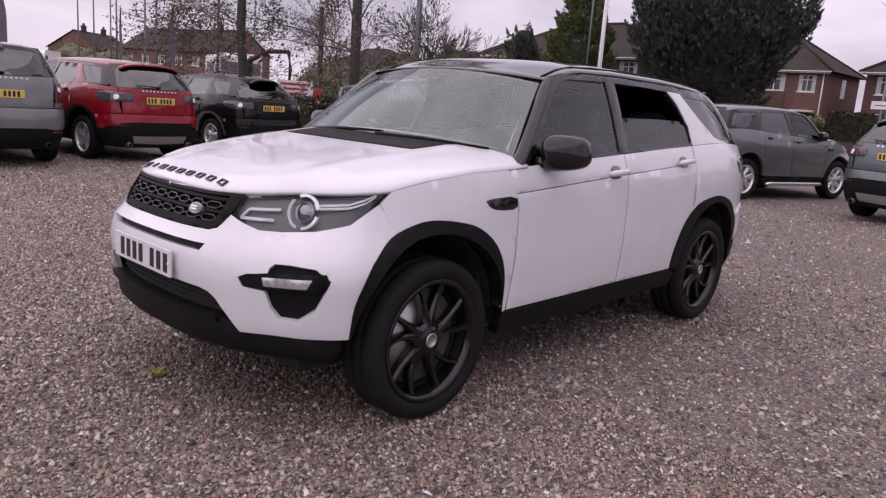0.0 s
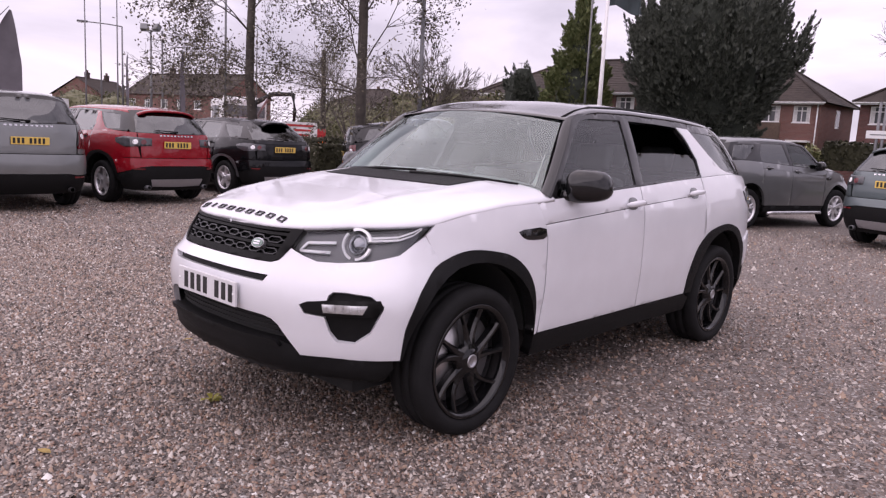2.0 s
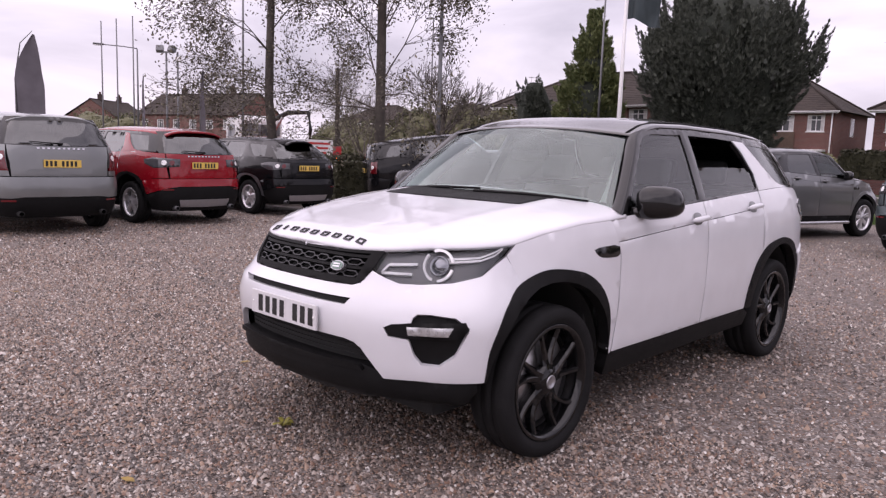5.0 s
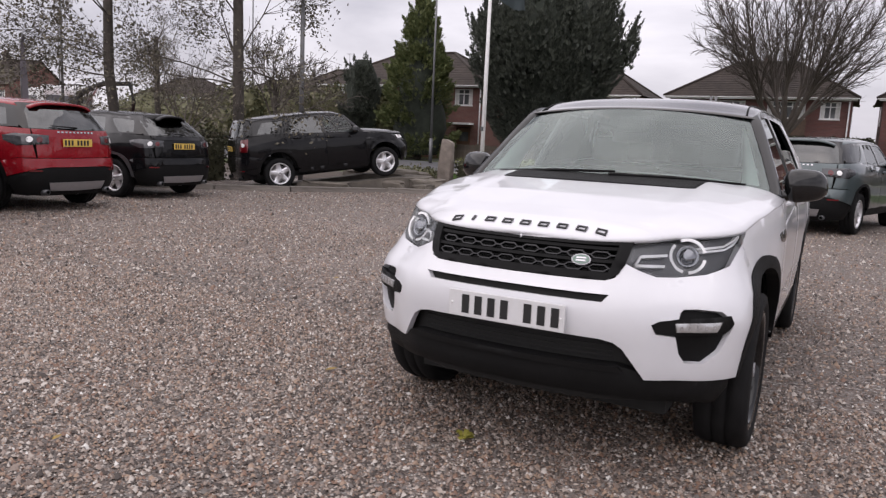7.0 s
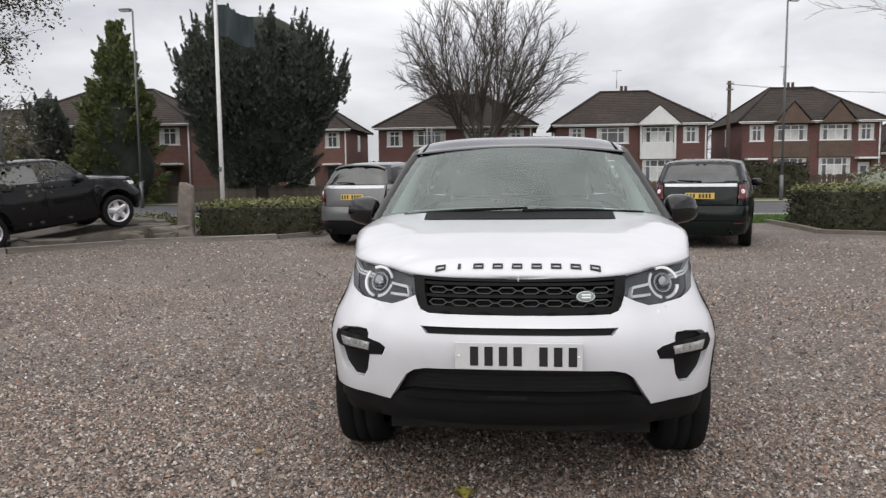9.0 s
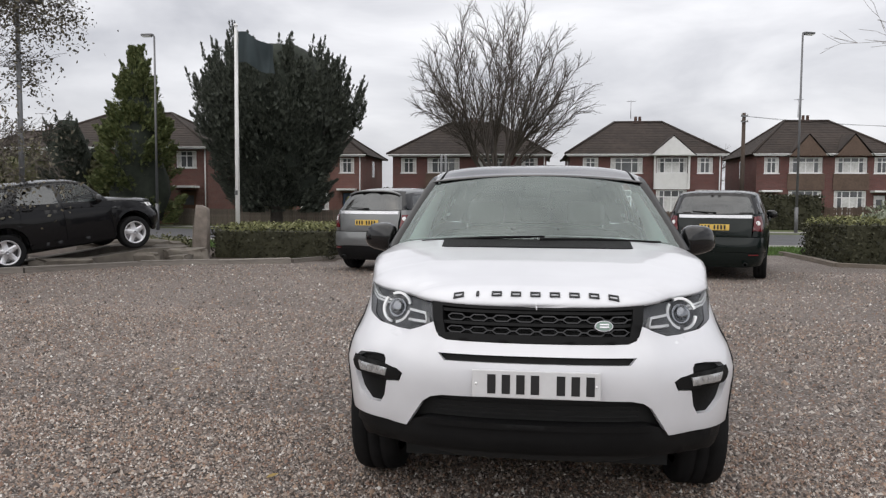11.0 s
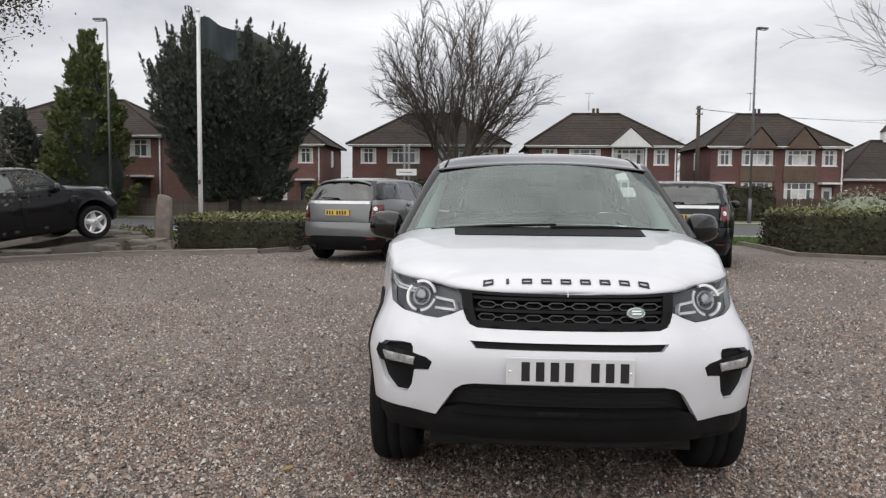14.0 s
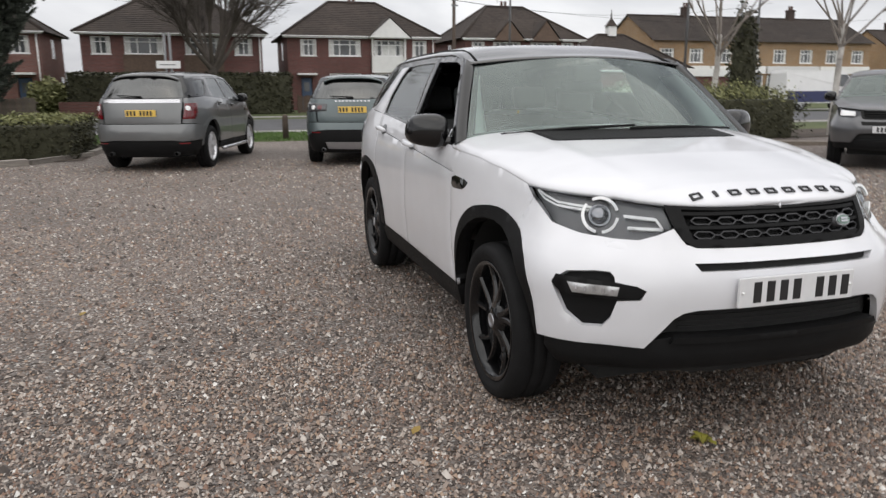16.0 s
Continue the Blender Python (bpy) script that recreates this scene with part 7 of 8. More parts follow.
def gabled(label, x0, x1, yf, depth, ze, zr, brick, turn=0.0, windows=6, shops=False, name="house"):
    """A long gabled brick building facing -y."""
    hs = empty(name, None, label, "house" if not shops else "shop", "buildings along the far street")
    cx, cy = (x0 + x1) / 2, yf + depth / 2
    w = x1 - x0
    hw = w / 2
    wins = []
    for i in range(windows):
        a = -hw + w * (i + 0.5) / windows
        wins.append((a - 0.75, a + 0.75, ze - 2.0, ze - 0.75))
        if not shops:
            wins.append((a - 0.75, a + 0.75, 0.9, 2.2))
    holes = [[(a, c), (b, c), (b, d), (a, d)] for a, b, c, d in wins]
    flat_panel("wall", [(-hw, 0), (hw, 0), (hw, ze), (-hw, ze)], holes, -depth / 2, 0.28, brick, hs)
    for g in (-1, 1):
        v = [(g * hw, -depth / 2 + 0.285, 0), (g * hw, depth / 2, 0), (g * hw, depth / 2, ze), (g * hw, 0, zr), (g * hw, -depth / 2 + 0.285, ze)]
        v += [(p[0] - g * 0.28, p[1], p[2]) for p in v]
        mesh_ob("gable_wall", v, [(0, 1, 2, 3, 4), (9, 8, 7, 6, 5), *[(i, (i + 1) % 5, (i + 1) % 5 + 5, i + 5) for i in range(5)]], brick, hs, smooth=False)
    box("wall", -hw + 0.285, hw - 0.285, depth / 2 - 0.28, depth / 2, 0, ze, brick, hs)
    # Added black sheet: the dark of the rooms behind the glazing.
    box("room_shade_sheet", -hw + 0.4, hw - 0.4, -depth / 2 + 0.6, -depth / 2 + 0.7, 0, ze, M_DARK, hs)
    for a, b, c, d in wins:
        window(hs, a + 0.01, b - 0.01, c + 0.01, d - 0.01, -depth / 2 + 0.08, 3)
    vs, fs = [], []
    n = 20
    for g in (-1, 1):
        for i in range(n):
            u0, u1 = i / n, (i + 1) / n
            k = len(vs)
            y_ = lambda u: g * (depth / 2 + 0.35) * (1 - u)
            z_ = lambda u: ze - 0.1 + (zr + 0.08 - ze + 0.1) * u
            vs += [(-hw - 0.2, y_(u0), z_(u0) + 0.03), (hw + 0.2, y_(u0), z_(u0) + 0.03), (hw + 0.2, y_(u1), z_(u1)), (-hw - 0.2, y_(u1), z_(u1)), (-hw - 0.2, y_(u0), z_(u0)), (hw + 0.2, y_(u0), z_(u0))]
            fs += [(k, k + 1, k + 2, k + 3), (k + 4, k + 5, k + 1, k)]
    rf = welded(mesh_ob("roof", vs, fs, M_TILE, hs, smooth=False))
    tube("ridge_tile", [(-hw - 0.2, 0, zr + 0.1), (hw + 0.2, 0, zr + 0.1)], 0.1, M_TILE, rf, 6)
    for i in range(max(2, windows // 3)):
        chimney(hs, -hw + w * (i + 0.5) / max(2, windows // 3), 0, zr - 0.2, zr + 1.0, M_STACK)
    if shops:
        for i in range(windows // 2):
            a = -hw + w * i / (windows // 2)
            b = a + w / (windows // 2)
            sf = box("shop_front", a + 0.2, b - 0.2, -depth / 2 - 0.03, -depth / 2 - 0.003, 0.4, 2.5, M_PANE, hs)
            box("fascia_sign", a + 0.1, b - 0.1, -depth / 2 - 0.22, -depth / 2 - 0.004, 2.6, 3.3, (M_RENDER, M_UPVC, M_PLATEW)[i % 3], hs, 0.02)
            for k in range(3):
                box("shop_mullion", a + 0.3 + (b - a - 0.6) * k / 2 - 0.04, a + 0.3 + (b - a - 0.6) * k / 2 + 0.04, -depth / 2 - 0.07, -depth / 2 - 0.032, 0.4, 2.5, M_UPVC, sf)
    hs.matrix_world = pose(cx, cy, 0, 0, 0, turn)
    return hs


gabled("tan brick shop terrace with brown roof and white signs", 35.8, 60.5, 56.0, 9.0, 5.6, 8.0, M_TANBRICK, 0, 8, True, "shop_terrace")
gabled("tan brick house at the end of the shops", 70.0, 82.0, 62.0, 8.0, 5.2, 7.6, M_TANBRICK, 0, 4)
gabled("orange brick terrace with brown roof far along the road", -108.0, -88.0, 46.0, 9.0, 5.4, 8.4, M_BRICK2, 14, 6)
gabled("brick house with pale gable far along the road", -128.0, -116.0, 42.0, 8.0, 5.0, 7.6, M_BRICK2, -50, 4)
gabled("brick house far down the street", -150.0, -138.0, 50.0, 8.0, 5.0, 7.6, M_BRICK, 20, 4)


def pavilion(x, y):
    """A low hall with a dark hipped roof, a white fascia and a small cupola."""
    hs = empty("hall", pose(x, y, 0), "low brick hall with dark roof, white fascia and cupola", "building")
    box("wall", -5, 5, -4, 4, 0, 2.7, M_BRICK, hs)
    box("fascia", -1.0, 7.4, -6.2, -5.0, 2.2, 2.8, M_RENDER, hs, 0.02)
    box("annex_wall", -0.8, 7.2, -6.0, -4.003, 0, 2.2, M_BRICK, hs)
    hip_roof(hs, -5, 5, -4, 4, 2.7, 5.6, -1.2, 1.2, M_TILE)
    box("cupola", -0.35, 0.35, -0.35, 0.35, 5.5, 6.3, M_RENDER, hs, 0.02)
    vs, fs = lathe_verts([(0.55, 6.3), (0.35, 6.55), (0.08, 6.9), (0.02, 7.6)], 8, "z")
    mesh_ob("cupola_roof", vs, fs, M_TILE, hs)
    return hs


pavilion(29.3, 52.0)


# garden fences and walls across the road
def fence(label, x0, x1, y, h, board=0.14, posts=2.0, material=None):
    f = empty("garden_fence", None, label, "fence")
    n = int((x1 - x0) / board)
    bm = bmesh.new()
    box_bm(bm, -board * 0.46, board * 0.46, -0.012, 0.012, 0.04, h, 0.004)
    me = bpy.data.meshes.new("board")
    bm.to_mesh(me)
    bm.free()
    me.materials.append(material or M_FENCE)
    rs = random.Random(int(x0 * 3 + y))
    for i in range(n):
        ob = new("board", me)
        ob.parent = f
        ob.matrix_basis = pose(x0 + board * (i + 0.5), y + rs.uniform(-0.006, 0.006), 0, 0, rs.uniform(-0.8, 0.8), 0) @ Matrix.Diagonal((1, 1, rs.uniform(0.97, 1.02), 1))
    k = int((x1 - x0) / posts) + 1
    for i in range(k):
        box("post", x0 + posts * i - 0.05, x0 + posts * i + 0.05, y + 0.03, y + 0.13, 0, h + 0.06, material or M_FENCE, f)
    for z in (0.3, h - 0.25):
        box("rail", x0, x1, y + 0.014, y + 0.05, z, z + 0.08, material or M_FENCE, f)
    return f


fence("brown timber garden fence before the brick semi", 16.6, 21.5, 39.4, 1.3)
fence("grey timber garden fence under the cypress", -21.0, -10.4, 36.0, 1.0, material=M_TIMBER)
fence("brown timber garden fence beside the white bay house", 2.4, 12.8, 39.5, 1.0)
w_ = box("garden_wall", -10.0, -4.0, 38.7, 38.9, 0, 0.75, M_BRICK)
tagged(w_, "low red brick garden wall under the hedge", "wall")
# ---- poles, signs, stones, vehicles beyond ----
M_GALV = mat("galvanised steel", (0.17, 0.172, 0.178), 0.5, 0.6, var=0.12, scale=6)
M_POLEWHITE = mat("white painted pole", (0.80, 0.80, 0.80), 0.35, var=0.05)
M_POLEWOOD = mat("creosoted wood pole", (0.07, 0.052, 0.042), 0.9, var=0.3, scale=5, bump=0.4)
M_STONE = mat("weathered standing stone", (0.21, 0.18, 0.155), 0.9, var=0.4, scale=6, bump=0.9, bscale=14)
M_FLAG = mat("dark teal flag cloth", (0.035, 0.05, 0.055), 0.8, var=0.15, scale=3)
M_FLAGGREY = mat("grey banner cloth", (0.11, 0.10, 0.115), 0.8, var=0.2, scale=3)
M_TRUCKRED = car_paint("red truck paint", (0.42, 0.016, 0.018))
M_SIGNWHITE = mat("white sign", (0.70, 0.70, 0.70), 0.4, var=0.04)
M_SIGNRED = mat("red sign print", (0.45, 0.03, 0.03), 0.5)
M_VANBLUE = car_paint("dark blue van paint", (0.025, 0.03, 0.10))
M_ROCK = mat("grey brown rock", (0.13, 0.115, 0.097), 0.9, var=0.4, scale=4, bump=0.9, bscale=12, obvar=0.15)


def lamp_post(x, y, h, arm, turn, label="slender grey street lamp post"):
    p = empty("street_lamp", pose(x, y, 0, 0, 0, turn), label, "street lamp", "street lamps")
    tube("base", [(0, 0, 0), (0, 0, 1.3)], 0.09, M_GALV, p, 10)
    tube("pole", [(0, 0, 1.3), (0, 0, h * 0.6), (0, 0, h)], [0.065, 0.055, 0.042], M_GALV, p, 10)
    tube("arm", [(0, 0, h), (arm * 0.4, 0, h + 0.06), (arm, 0, h + 0.08)], 0.03, M_GALV, p, 8)
    bm = bmesh.new()
    box_bm(bm, arm - 0.15, arm + 0.45, -0.13, 0.13, h + 0.03, h + 0.14, 0.04)
    hd = part("lantern", bm, M_GALV, p)
    box("diffuser", arm - 0.05, arm + 0.40, -0.10, 0.10, h + 0.0, h + 0.028, M_LAMPWHITE, hd)
    return p


lamp_post(-18.5, 29.4, 9.45, 0.2, 180)
lamp_post(13.4, 34.4, 10.0, 0.2, 20)
lamp_post(-34.5, 33.0, 10.5, 0.2, 180)
lamp_post(27.5, 33.5, 10.0, 0.2, 0)
lamp_post(18.3, 25.3, 9.0, 0.2, 20)
lamp_post(-55.0, 33.0, 10.0, 0.6, 200)


def telegraph_pole(x, y, h):
    p = empty("telegraph_pole", pose(x, y, 0), "dark wooden telegraph pole with wires", "pole")
    tube("pole", [(0, 0, 0), (0, 0, h)], [0.16, 0.11], M_POLEWOOD, p, 10)
    for z in (h - 0.25, h - 0.6):
        box("bracket", -0.22, 0.22, -0.16, -0.11, z, z + 0.08, M_GALV, p)
        for s in (-0.18, 0.18):
            tube("insulator", [(s, -0.135, z + 0.08), (s, -0.135, z + 0.2)], 0.035, M_RENDER, p, 6)
    for dx, dy in ((22, -4), (40, 4)):
        pts = [(dx * u, dy * u, h - 0.2 - 1.0 * (1 - (2 * u - 1) ** 2) * 0.9) for u in np.linspace(0, 1, 12)]
        tube("wire", pts, 0.011, M_DARK, p, 4)
    return p


telegraph_pole(13.4, 44.5, 7.3)


def flagpole(x, y, h, flag=True):
    p = empty("flagpole", pose(x, y, 0), "white flagpole with a drooping dark flag", "flagpole")
    tube("pole", [(0, 0, 0), (0, 0, h * 0.5), (0, 0, h)], [0.062, 0.056, 0.038], M_POLEWHITE, p, 12)
    vs, fs = lathe_verts([(0.001, h + 0.10), (0.05, h + 0.07), (0.06, h + 0.03), (0.04, h)], 12, "z")
    mesh_ob("finial", vs, fs, M_POLEWHITE, p)
    box("cleat", -0.03, 0.03, -0.12, -0.055, 1.6, 1.72, M_GALV, p, 0.01)
    vs, nu, nv = [], 26, 16
    for j in range(nv + 1):
        for i in range(nu + 1):
            u, v = i / nu, j / nv
            vs.append((0.06 + 1.12 * u * (0.85 + 0.1 * v), 0.14 * math.sin(u * 9 + v * 2.5) * u + 0.05 * math.sin(u * 17), h - 0.12 - 0.80 * v - 0.40 * u ** 1.3 + 0.05 * math.sin(u * 8)))
    w = nu + 1
    fs = [(j * w + i, j * w + i + 1, (j + 1) * w + i + 1, (j + 1) * w + i) for j in range(nv) for i in range(nu)]
    mesh_ob("flag", vs, fs, M_FLAG, p, "dark teal drooping flag")
    tube("halyard", [(0.05, -0.05, 1.65), (0.07, -0.03, h - 0.1)], 0.006, M_RENDER, p, 4)
    return p


flagpole(-7.82, 13.6, 6.0)


def standing_stone(x, y, h, w):
    bm = bmesh.new()
    bmesh.ops.create_cube(bm, size=1.0)
    bmesh.ops.subdivide_edges(bm, edges=bm.edges, cuts=7, use_grid_fill=True)
    for v in bm.verts:
        u = v.co.z + 0.5
        k = 1 - 0.22 * u ** 3
        n = noise.noise(v.co * 2.3 + Vector((4, 1, 7))) * 0.10 + noise.noise(v.co * 6) * 0.04
        v.co = Vector((v.co.x * w * k * (1 + n) + 0.03 * u, v.co.y * w * 0.75 * k * (1 + n), u * h * (1 + 0.03 * n) - 0.05 - (0.10 * h * max(0, v.co.x + 0.1) if u > 0.95 else 0)))
    ob = part("standing_stone", bm, M_STONE, None, "", True)
    ob.matrix_world = pose(x, y, 0, 0, 2, 8)
    return tagged(ob, "rough upright stone post beside the hedge", "stone post")


standing_stone(-8.25, 12.25, 1.38, 0.36)


def rock(x, y, z, sx, sy, sz, seed, turn):
    bm = bmesh.new()
    bmesh.ops.create_icosphere(bm, subdivisions=3, radius=1.0)
    for v in bm.verts:
        n = 1 + 0.28 * noise.noise(v.co * 1.3 + Vector((seed, 2, 5))) + 0.16 * noise.noise(v.co * 3 + Vector((seed, 0, 0)))
        c = Vector((math.copysign(abs(v.co.x) ** 0.42, v.co.x), math.copysign(abs(v.co.y) ** 0.42, v.co.y), math.copysign(abs(v.co.z) ** 0.42, v.co.z)))
        v.co = Vector((c.x * sx * n, c.y * sy * n, c.z * sz * n))
    ob = part("rock", bm, M_ROCK, None, "", False)
    ob.matrix_world = pose(x, y, z, 0, 0, turn)
    return tagged(ob, "grey brown boulder of the display ramp", "rock", "boulders of the ramp")


def ramp():
    """The stone ramp under the black car: sloping slabs on rubble."""
    r = empty("stone_ramp", pose(-10.4, 9.85, 0, 0, 0, -34), "sloping slab ramp of weathered stone and timber", "ramp")
    for sx in (-0.95, 0.55):
        v = [(sx, -0.9, 0.0), (sx + 0.42, -0.9, 0.0), (sx + 0.42, 2.5, 0.0), (sx, 2.5, 0.0), (sx, -0.9, 0.03), (sx + 0.42, -0.9, 0.03), (sx + 0.42, 1.5, 0.335), (sx, 1.5, 0.335), (sx, 2.5, 0.34), (sx + 0.42, 2.5, 0.34)]
        mesh_ob("slab", v, [(3, 2, 1, 0), (4, 5, 6, 7), (7, 6, 9, 8), (0, 1, 5, 4), (2, 3, 8, 9), (1, 2, 9, 6, 5), (3, 0, 4, 7, 8)], M_ROCK, r, smooth=False)
    return r


ramp()
for i, (x, y, sx, sy, sz, t) in enumerate(((-9.0, 10.6, 0.55, 0.3, 0.16, 20), (-8.3, 11.4, 0.5, 0.35, 0.2, 50), (-9.9, 9.3, 0.6, 0.28, 0.13, 30), (-8.1, 10.9, 0.22, 0.2, 0.12, 0), (-9.6, 12.2, 0.8, 0.4, 0.28, 10), (-10.9, 12.6, 0.7, 0.5, 0.25, 70), (-8.9, 11.9, 0.5, 0.4, 0.22, 110))):
    rock(x, y, sz * 0.6, sx, sy, sz, i * 3.3, t)


def sign_post(x, y):
    s = empty("road_sign", pose(x, y, 0, 0, 0, 0), "grey post with a white direction sign", "sign")
    for dx in (-0.09, 0.09):
        tube("post", [(dx, 0, 0), (dx, 0, 3.4)], 0.05, M_GALV, s, 8)
    b = box("sign_board", -0.42, 0.42, -0.075, -0.053, 2.15, 2.42, M_SIGNWHITE, s, 0.008)
    box("sign_mark", -0.30, 0.25, -0.078, -0.0755, 2.262, 2.298, M_GALV, b)
    return s


sign_post(-3.7, 25.2)


def bollard(x, y):
    b = empty("bollard", pose(x, y, 0), "short dark wooden bollard on the verge", "bollard")
    tube("post", [(0, 0, 0), (0, 0, 0.62), (0, 0, 0.70)], [0.085, 0.085, 0.055], M_POLEWOOD, b, 10)
    return b


bollard(-0.25, 17.2)
bollard(-2.6, 17.4)


def feather_flag(x, y, h, turn, label, width=1.0):
    f = empty("feather_flag", pose(x, y, 0, 0, 0, turn), label, "banner", "feather flags")
    pts = [(0, 0, 0), (0, 0, h * 0.7), (0.036 * h * width, 0, h * 0.92), (0.11 * h * width, 0, h)]
    tube("pole", pts, [0.03, 0.022, 0.015, 0.01], M_GALV, f, 6)
    vs, n = [], 20
    for i in range(n + 1):
        u = i / n
        z = h * (0.22 + 0.76 * u)
        x0 = 0.0 if u < 0.65 else 0.11 * h * width * ((u - 0.65) / 0.35) ** 1.6
        wd = 0.17 * width * h * (1 - max(0, (u - 0.55) / 0.47) ** 2)
        for k in range(5):
            q = k / 4
            vs.append((x0 + max(wd, 0.02) * q, 0.03 * math.sin(q * 5 + u * 6), z - 0.02 * q))
    mesh_ob("banner", vs, [(i * 5 + k, i * 5 + k + 1, (i + 1) * 5 + k + 1, (i + 1) * 5 + k) for i in range(n) for k in range(4)], M_FLAGGREY, f)
    box("foot", -0.3, 0.3, -0.3, 0.3, 0, 0.05, M_GALV, f, 0.02)
    return f


feather_flag(-19.9, 2.4, 4.3, 55, "tall grey feather banner beside the parked cars", 1.0)
feather_flag(-37.2, 13.62, 5.0, 0, "narrow grey feather banner behind the cars", 0.3)
feather_flag(-17.6, 6.62, 3.55, 0, "furled dark feather banner behind the cars", 0.4)


def thin_pole(x, y, h, label="tall thin bare flagpole"):
    p = empty("flagpole", pose(x, y, 0), label, "flagpole", "bare flagpoles")
    tube("pole", [(0, 0, 0), (0, 0, h)], [0.05, 0.03], M_GALV, p, 8)
    vs, fs = lathe_verts([(0.001, h + 0.06), (0.04, h + 0.03), (0.03, h)], 8, "z")
    mesh_ob("finial", vs, fs, M_GALV, p)
    return p


for x, y, h in ((-37.0, 11.45, 7.4), (-36.74, 12.12, 7.6), (-36.44, 12.84, 7.8), (-20.9, 10.0, 8.5), (16.85, 18.85, 8.5)):
    thin_pole(x, y, h)


def flood_lamp(x, y, h):
    p = empty("flood_lamp", pose(x, y, 0, 0, 0, 35), "yard flood lights on a grey pole", "flood light")
    tube("pole", [(0, 0, 0), (0, 0, h)], [0.07, 0.05], M_GALV, p, 8)
    box("cross_arm", -0.4, 0.4, -0.04, 0.04, h - 0.04, h + 0.04, M_GALV, p)
    for s in (-0.36, 0.36):
        bm = bmesh.new()
        box_bm(bm, -0.19, 0.19, -0.20, 0.10, -0.12, 0.20, 0.03, Matrix.Translation((s, 0, h + 0.10)) @ Matrix.Rotation(radians(-s * 60), 4, "Z") @ Matrix.Rotation(radians(-24), 4, "X"))
        part("flood_head", bm, M_GALV, p)
    return p


flood_lamp(-35.77, 14.32, 6.15)
flood_lamp(-12.05, 10.95, 6.1)
lamp_post(-42.8, 15.85, 7.0, 2.0, 250, "street lamp post with a long side arm")
c_ = empty("camera_pole", pose(-35.53, 14.83, 0), "grey pole with a security camera", "pole")
tube("pole", [(0, 0, 0), (0, 0, 6.2)], 0.055, M_GALV, c_, 8)
box("camera_head", -0.12, 0.35, -0.1, 0.1, 5.7, 5.92, M_LAMPWHITE, c_, 0.03)


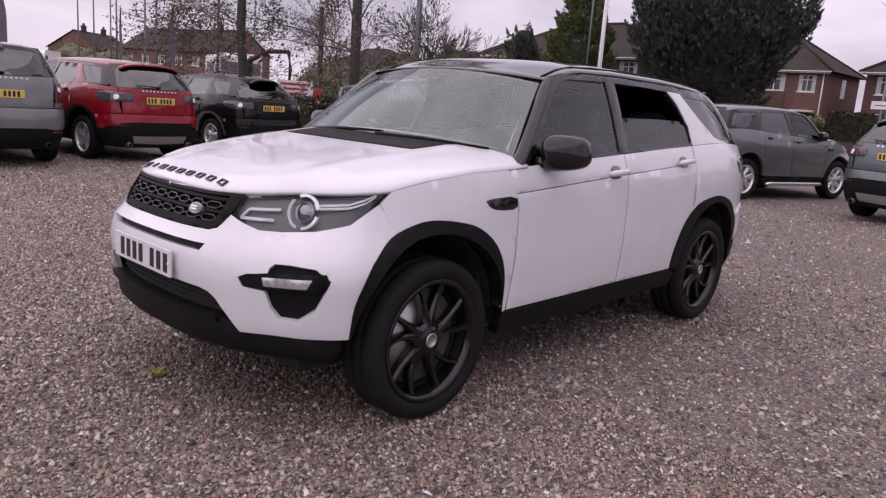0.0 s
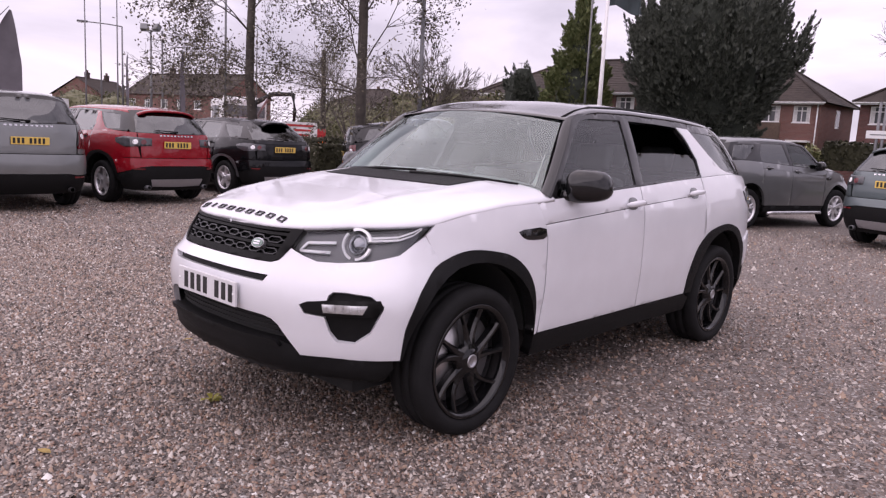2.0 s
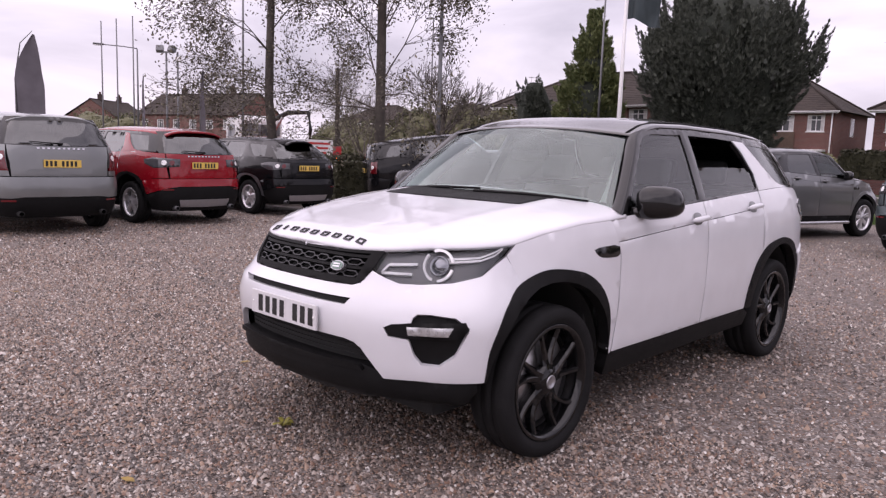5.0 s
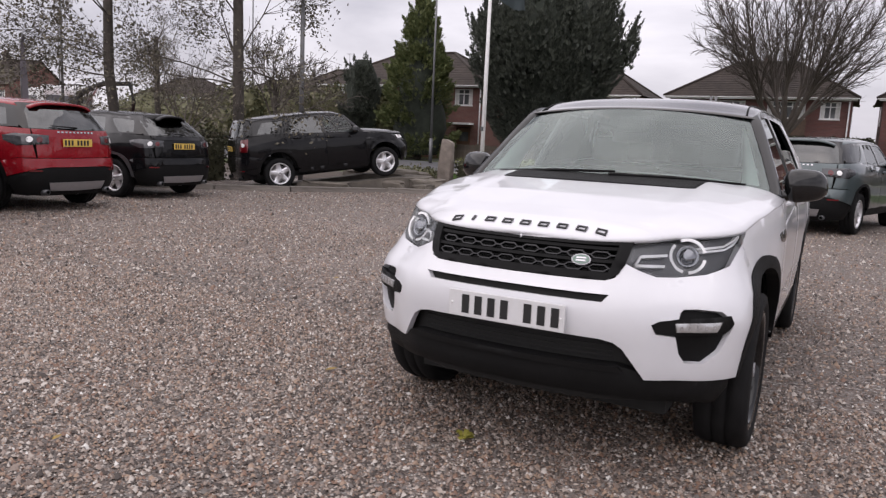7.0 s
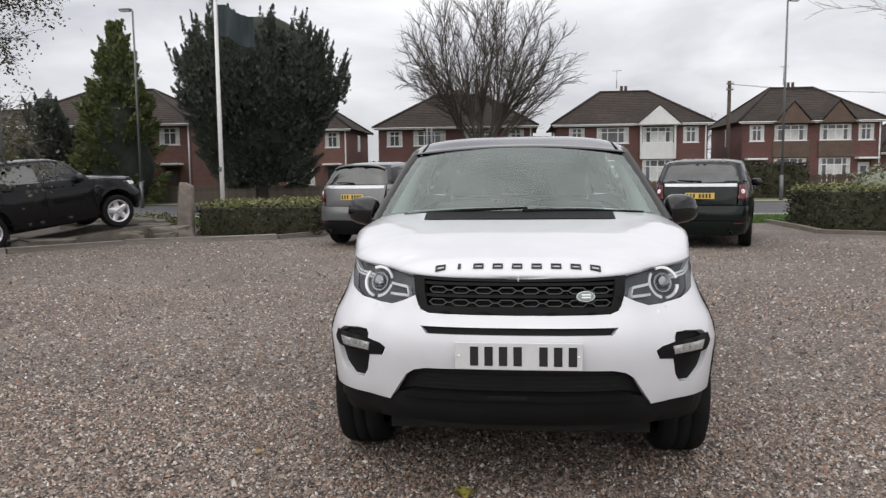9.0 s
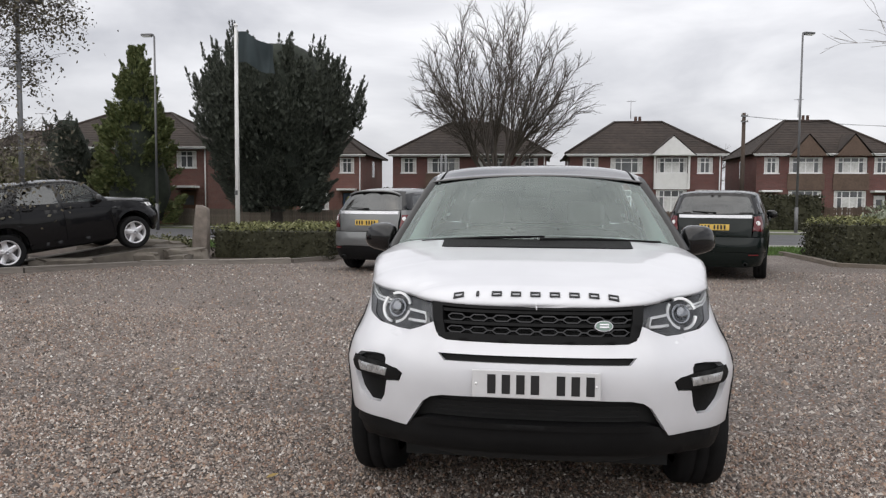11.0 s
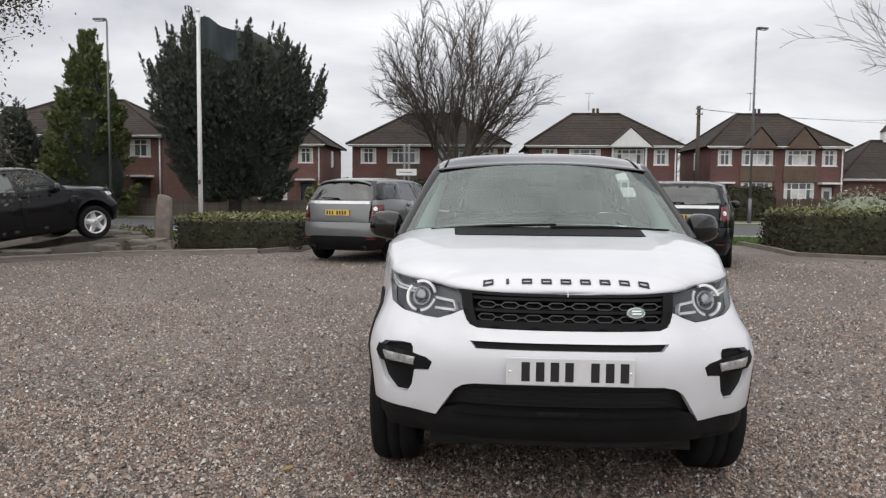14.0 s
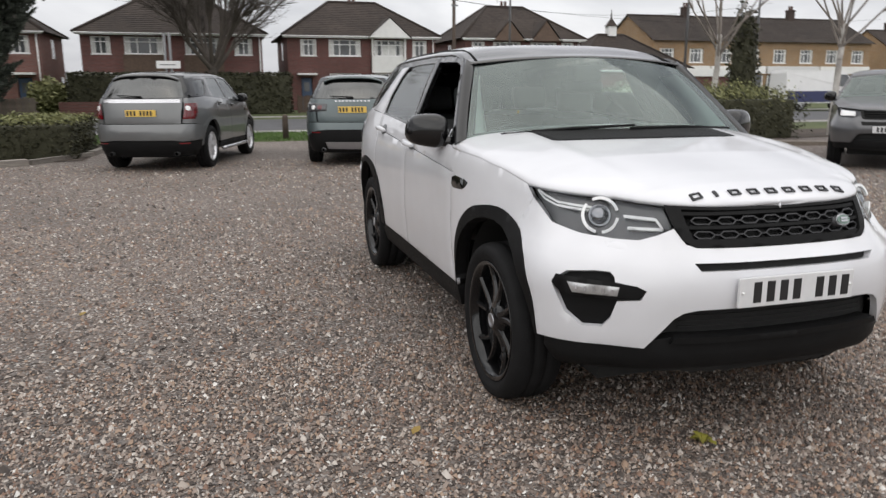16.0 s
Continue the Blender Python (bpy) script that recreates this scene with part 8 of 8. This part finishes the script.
# recovery truck, seen from behind
def recovery_truck():
    t = empty("recovery_truck", pose(-27.4, 15.9, 0, 0, 0, 82), "red flatbed truck with black loading crane and white cab", "truck")
    # local: nose +y, tail -y
    b = box("flatbed", -1.2, 1.2, -3.6, 1.6, 0.95, 1.15, M_TRUCKRED, t, 0.03)
    for s in (-1.2, 1.15):
        box("side_board", s, s + 0.05, -3.6, 1.6, 1.16, 1.5, M_TRUCKRED, b)
    box("tail_board", -1.2, 1.2, -3.66, -3.604, 0.85, 1.5, M_TRUCKRED, b)
    s_ = box("tail_sign", -0.95, 0.75, -3.70, -3.665, 1.0, 1.75, M_SIGNWHITE, b)
    for k, (x0, x1) in enumerate(((-0.8, 0.6), (-0.7, 0.5), (-0.5, 0.4))):
        box("sign_bar", x0, x1, -3.712, -3.702, 1.55 - 0.2 * k, 1.64 - 0.2 * k, M_SIGNRED, s_)
    for s in (-1.05, 0.85):
        box("tail_lamp", s, s + 0.22, -3.72, -3.667, 0.86, 0.98, M_TAILGLOW, t, 0.01, "lit orange tail lamp")
    c = box("cab", -1.15, 1.15, 2.2, 3.9, 0.8, 2.75, M_SIGNWHITE, t, 0.12)
    box("cab_window", -1.0, 1.0, 2.16, 2.198, 1.9, 2.45, M_PANE, c)
    for s in (-1.165, 1.155):
        box("door_window", s, s + 0.01, 2.7, 3.6, 1.8, 2.4, M_PANE, c)
    box("light_bar", -0.9, 0.9, 2.6, 2.9, 2.76, 2.9, M_LAMPWHITE, c, 0.04)
    tube("crane_column", [(0.3, 1.85, 1.0), (0.3, 1.85, 2.6)], 0.14, M_DARK, t, 8)
    tube("crane_boom", [(0.3, 1.85, 2.6), (0.2, -0.4, 3.0), (0.1, -2.6, 2.95)], [0.13, 0.11, 0.08], M_DARK, t, 8)
    tube("crane_jib", [(0.1, -2.6, 2.95), (0.0, -3.0, 2.2), (0.15, -2.6, 1.6)], [0.10, 0.09, 0.07], M_DARK, t, 8)
    tube("crane_ram", [(0.3, 1.6, 1.9), (0.2, 0.2, 2.8)], 0.06, M_SATIN, t, 8)
    for y in (-2.4, -1.2, 2.9):
        for s in (-1, 1):
            wheel(t, s * 0.95, y, 0.46, 0.46, 0.26, s, "ten", M_SATIN, n=20)
    box("chassis", -0.45, 0.45, -3.4, 3.6, 0.55, 0.94, M_DARK, t)
    return t


recovery_truck()


def van(name, x, y, turn, upper, lower_, label):
    v = empty(name, pose(x, y, 0, 0, 0, turn), label, "van")
    # local: nose -y
    prof = [(-2.6, 0.45), (-2.6, 0.95), (-2.45, 1.15), (-1.75, 1.35), (-1.2, 2.2), (-0.9, 2.35), (2.55, 2.38), (2.6, 2.2), (2.6, 0.45)]
    def shell(nm, pr, xw, material, parent):
        n = len(pr)
        vs = [(-xw * (0.9 if z > 1.9 else 1), y_, z) for y_, z in pr] + [(xw * (0.9 if z > 1.9 else 1), y_, z) for y_, z in pr]
        fs = [tuple(range(n)), tuple(range(2 * n - 1, n - 1, -1))] + [(i, i + n, (i + 1) % n + n, (i + 1) % n) for i in range(n)]
        return mesh_ob(nm, vs, fs, material, parent, smooth=False)
    b = shell("body", prof, 0.98, upper, v)
    if lower_ is not upper:
        for s in (-0.99, 0.985):
            box("lower_panel", s, s + 0.005, -2.3, 2.5, 0.5, 1.15, lower_, b)
    for s in (-1, 1):
        vs = [(s * 0.99, -1.65, 1.42), (s * 0.93, -1.2, 2.1), (s * 0.93, -0.75, 2.1), (s * 0.985, -0.75, 1.42)]
        mesh_ob("side_window", vs, [(0, 1, 2, 3)], M_PANE, b, smooth=False)
        for y_ in (-1.7, 1.6):
            wheel(v, s * 0.85, y_, 0.34, 0.34, 0.2, s, "five", M_SATIN, n=20)
    mesh_ob("windscreen", [(-0.85, -1.78, 1.38), (0.85, -1.78, 1.38), (0.8, -1.24, 2.16), (-0.8, -1.24, 2.16)], [(0, 1, 2, 3)], M_PANE, b, smooth=False)
    for s in (-0.7, 0.7):
        box("headlamp", s - 0.15, s + 0.15, -2.62, -2.5, 0.85, 1.08, M_LAMPWHITE, v, 0.03)
    return v


van("panel_van", 33.0, 33.0, 80, M_SIGNWHITE, M_VANBLUE, "white panel van with dark blue lower side")
van("panel_van", -36.5, 9.0, 60, M_SIGNWHITE, M_SIGNWHITE, "white panel van behind the red car")
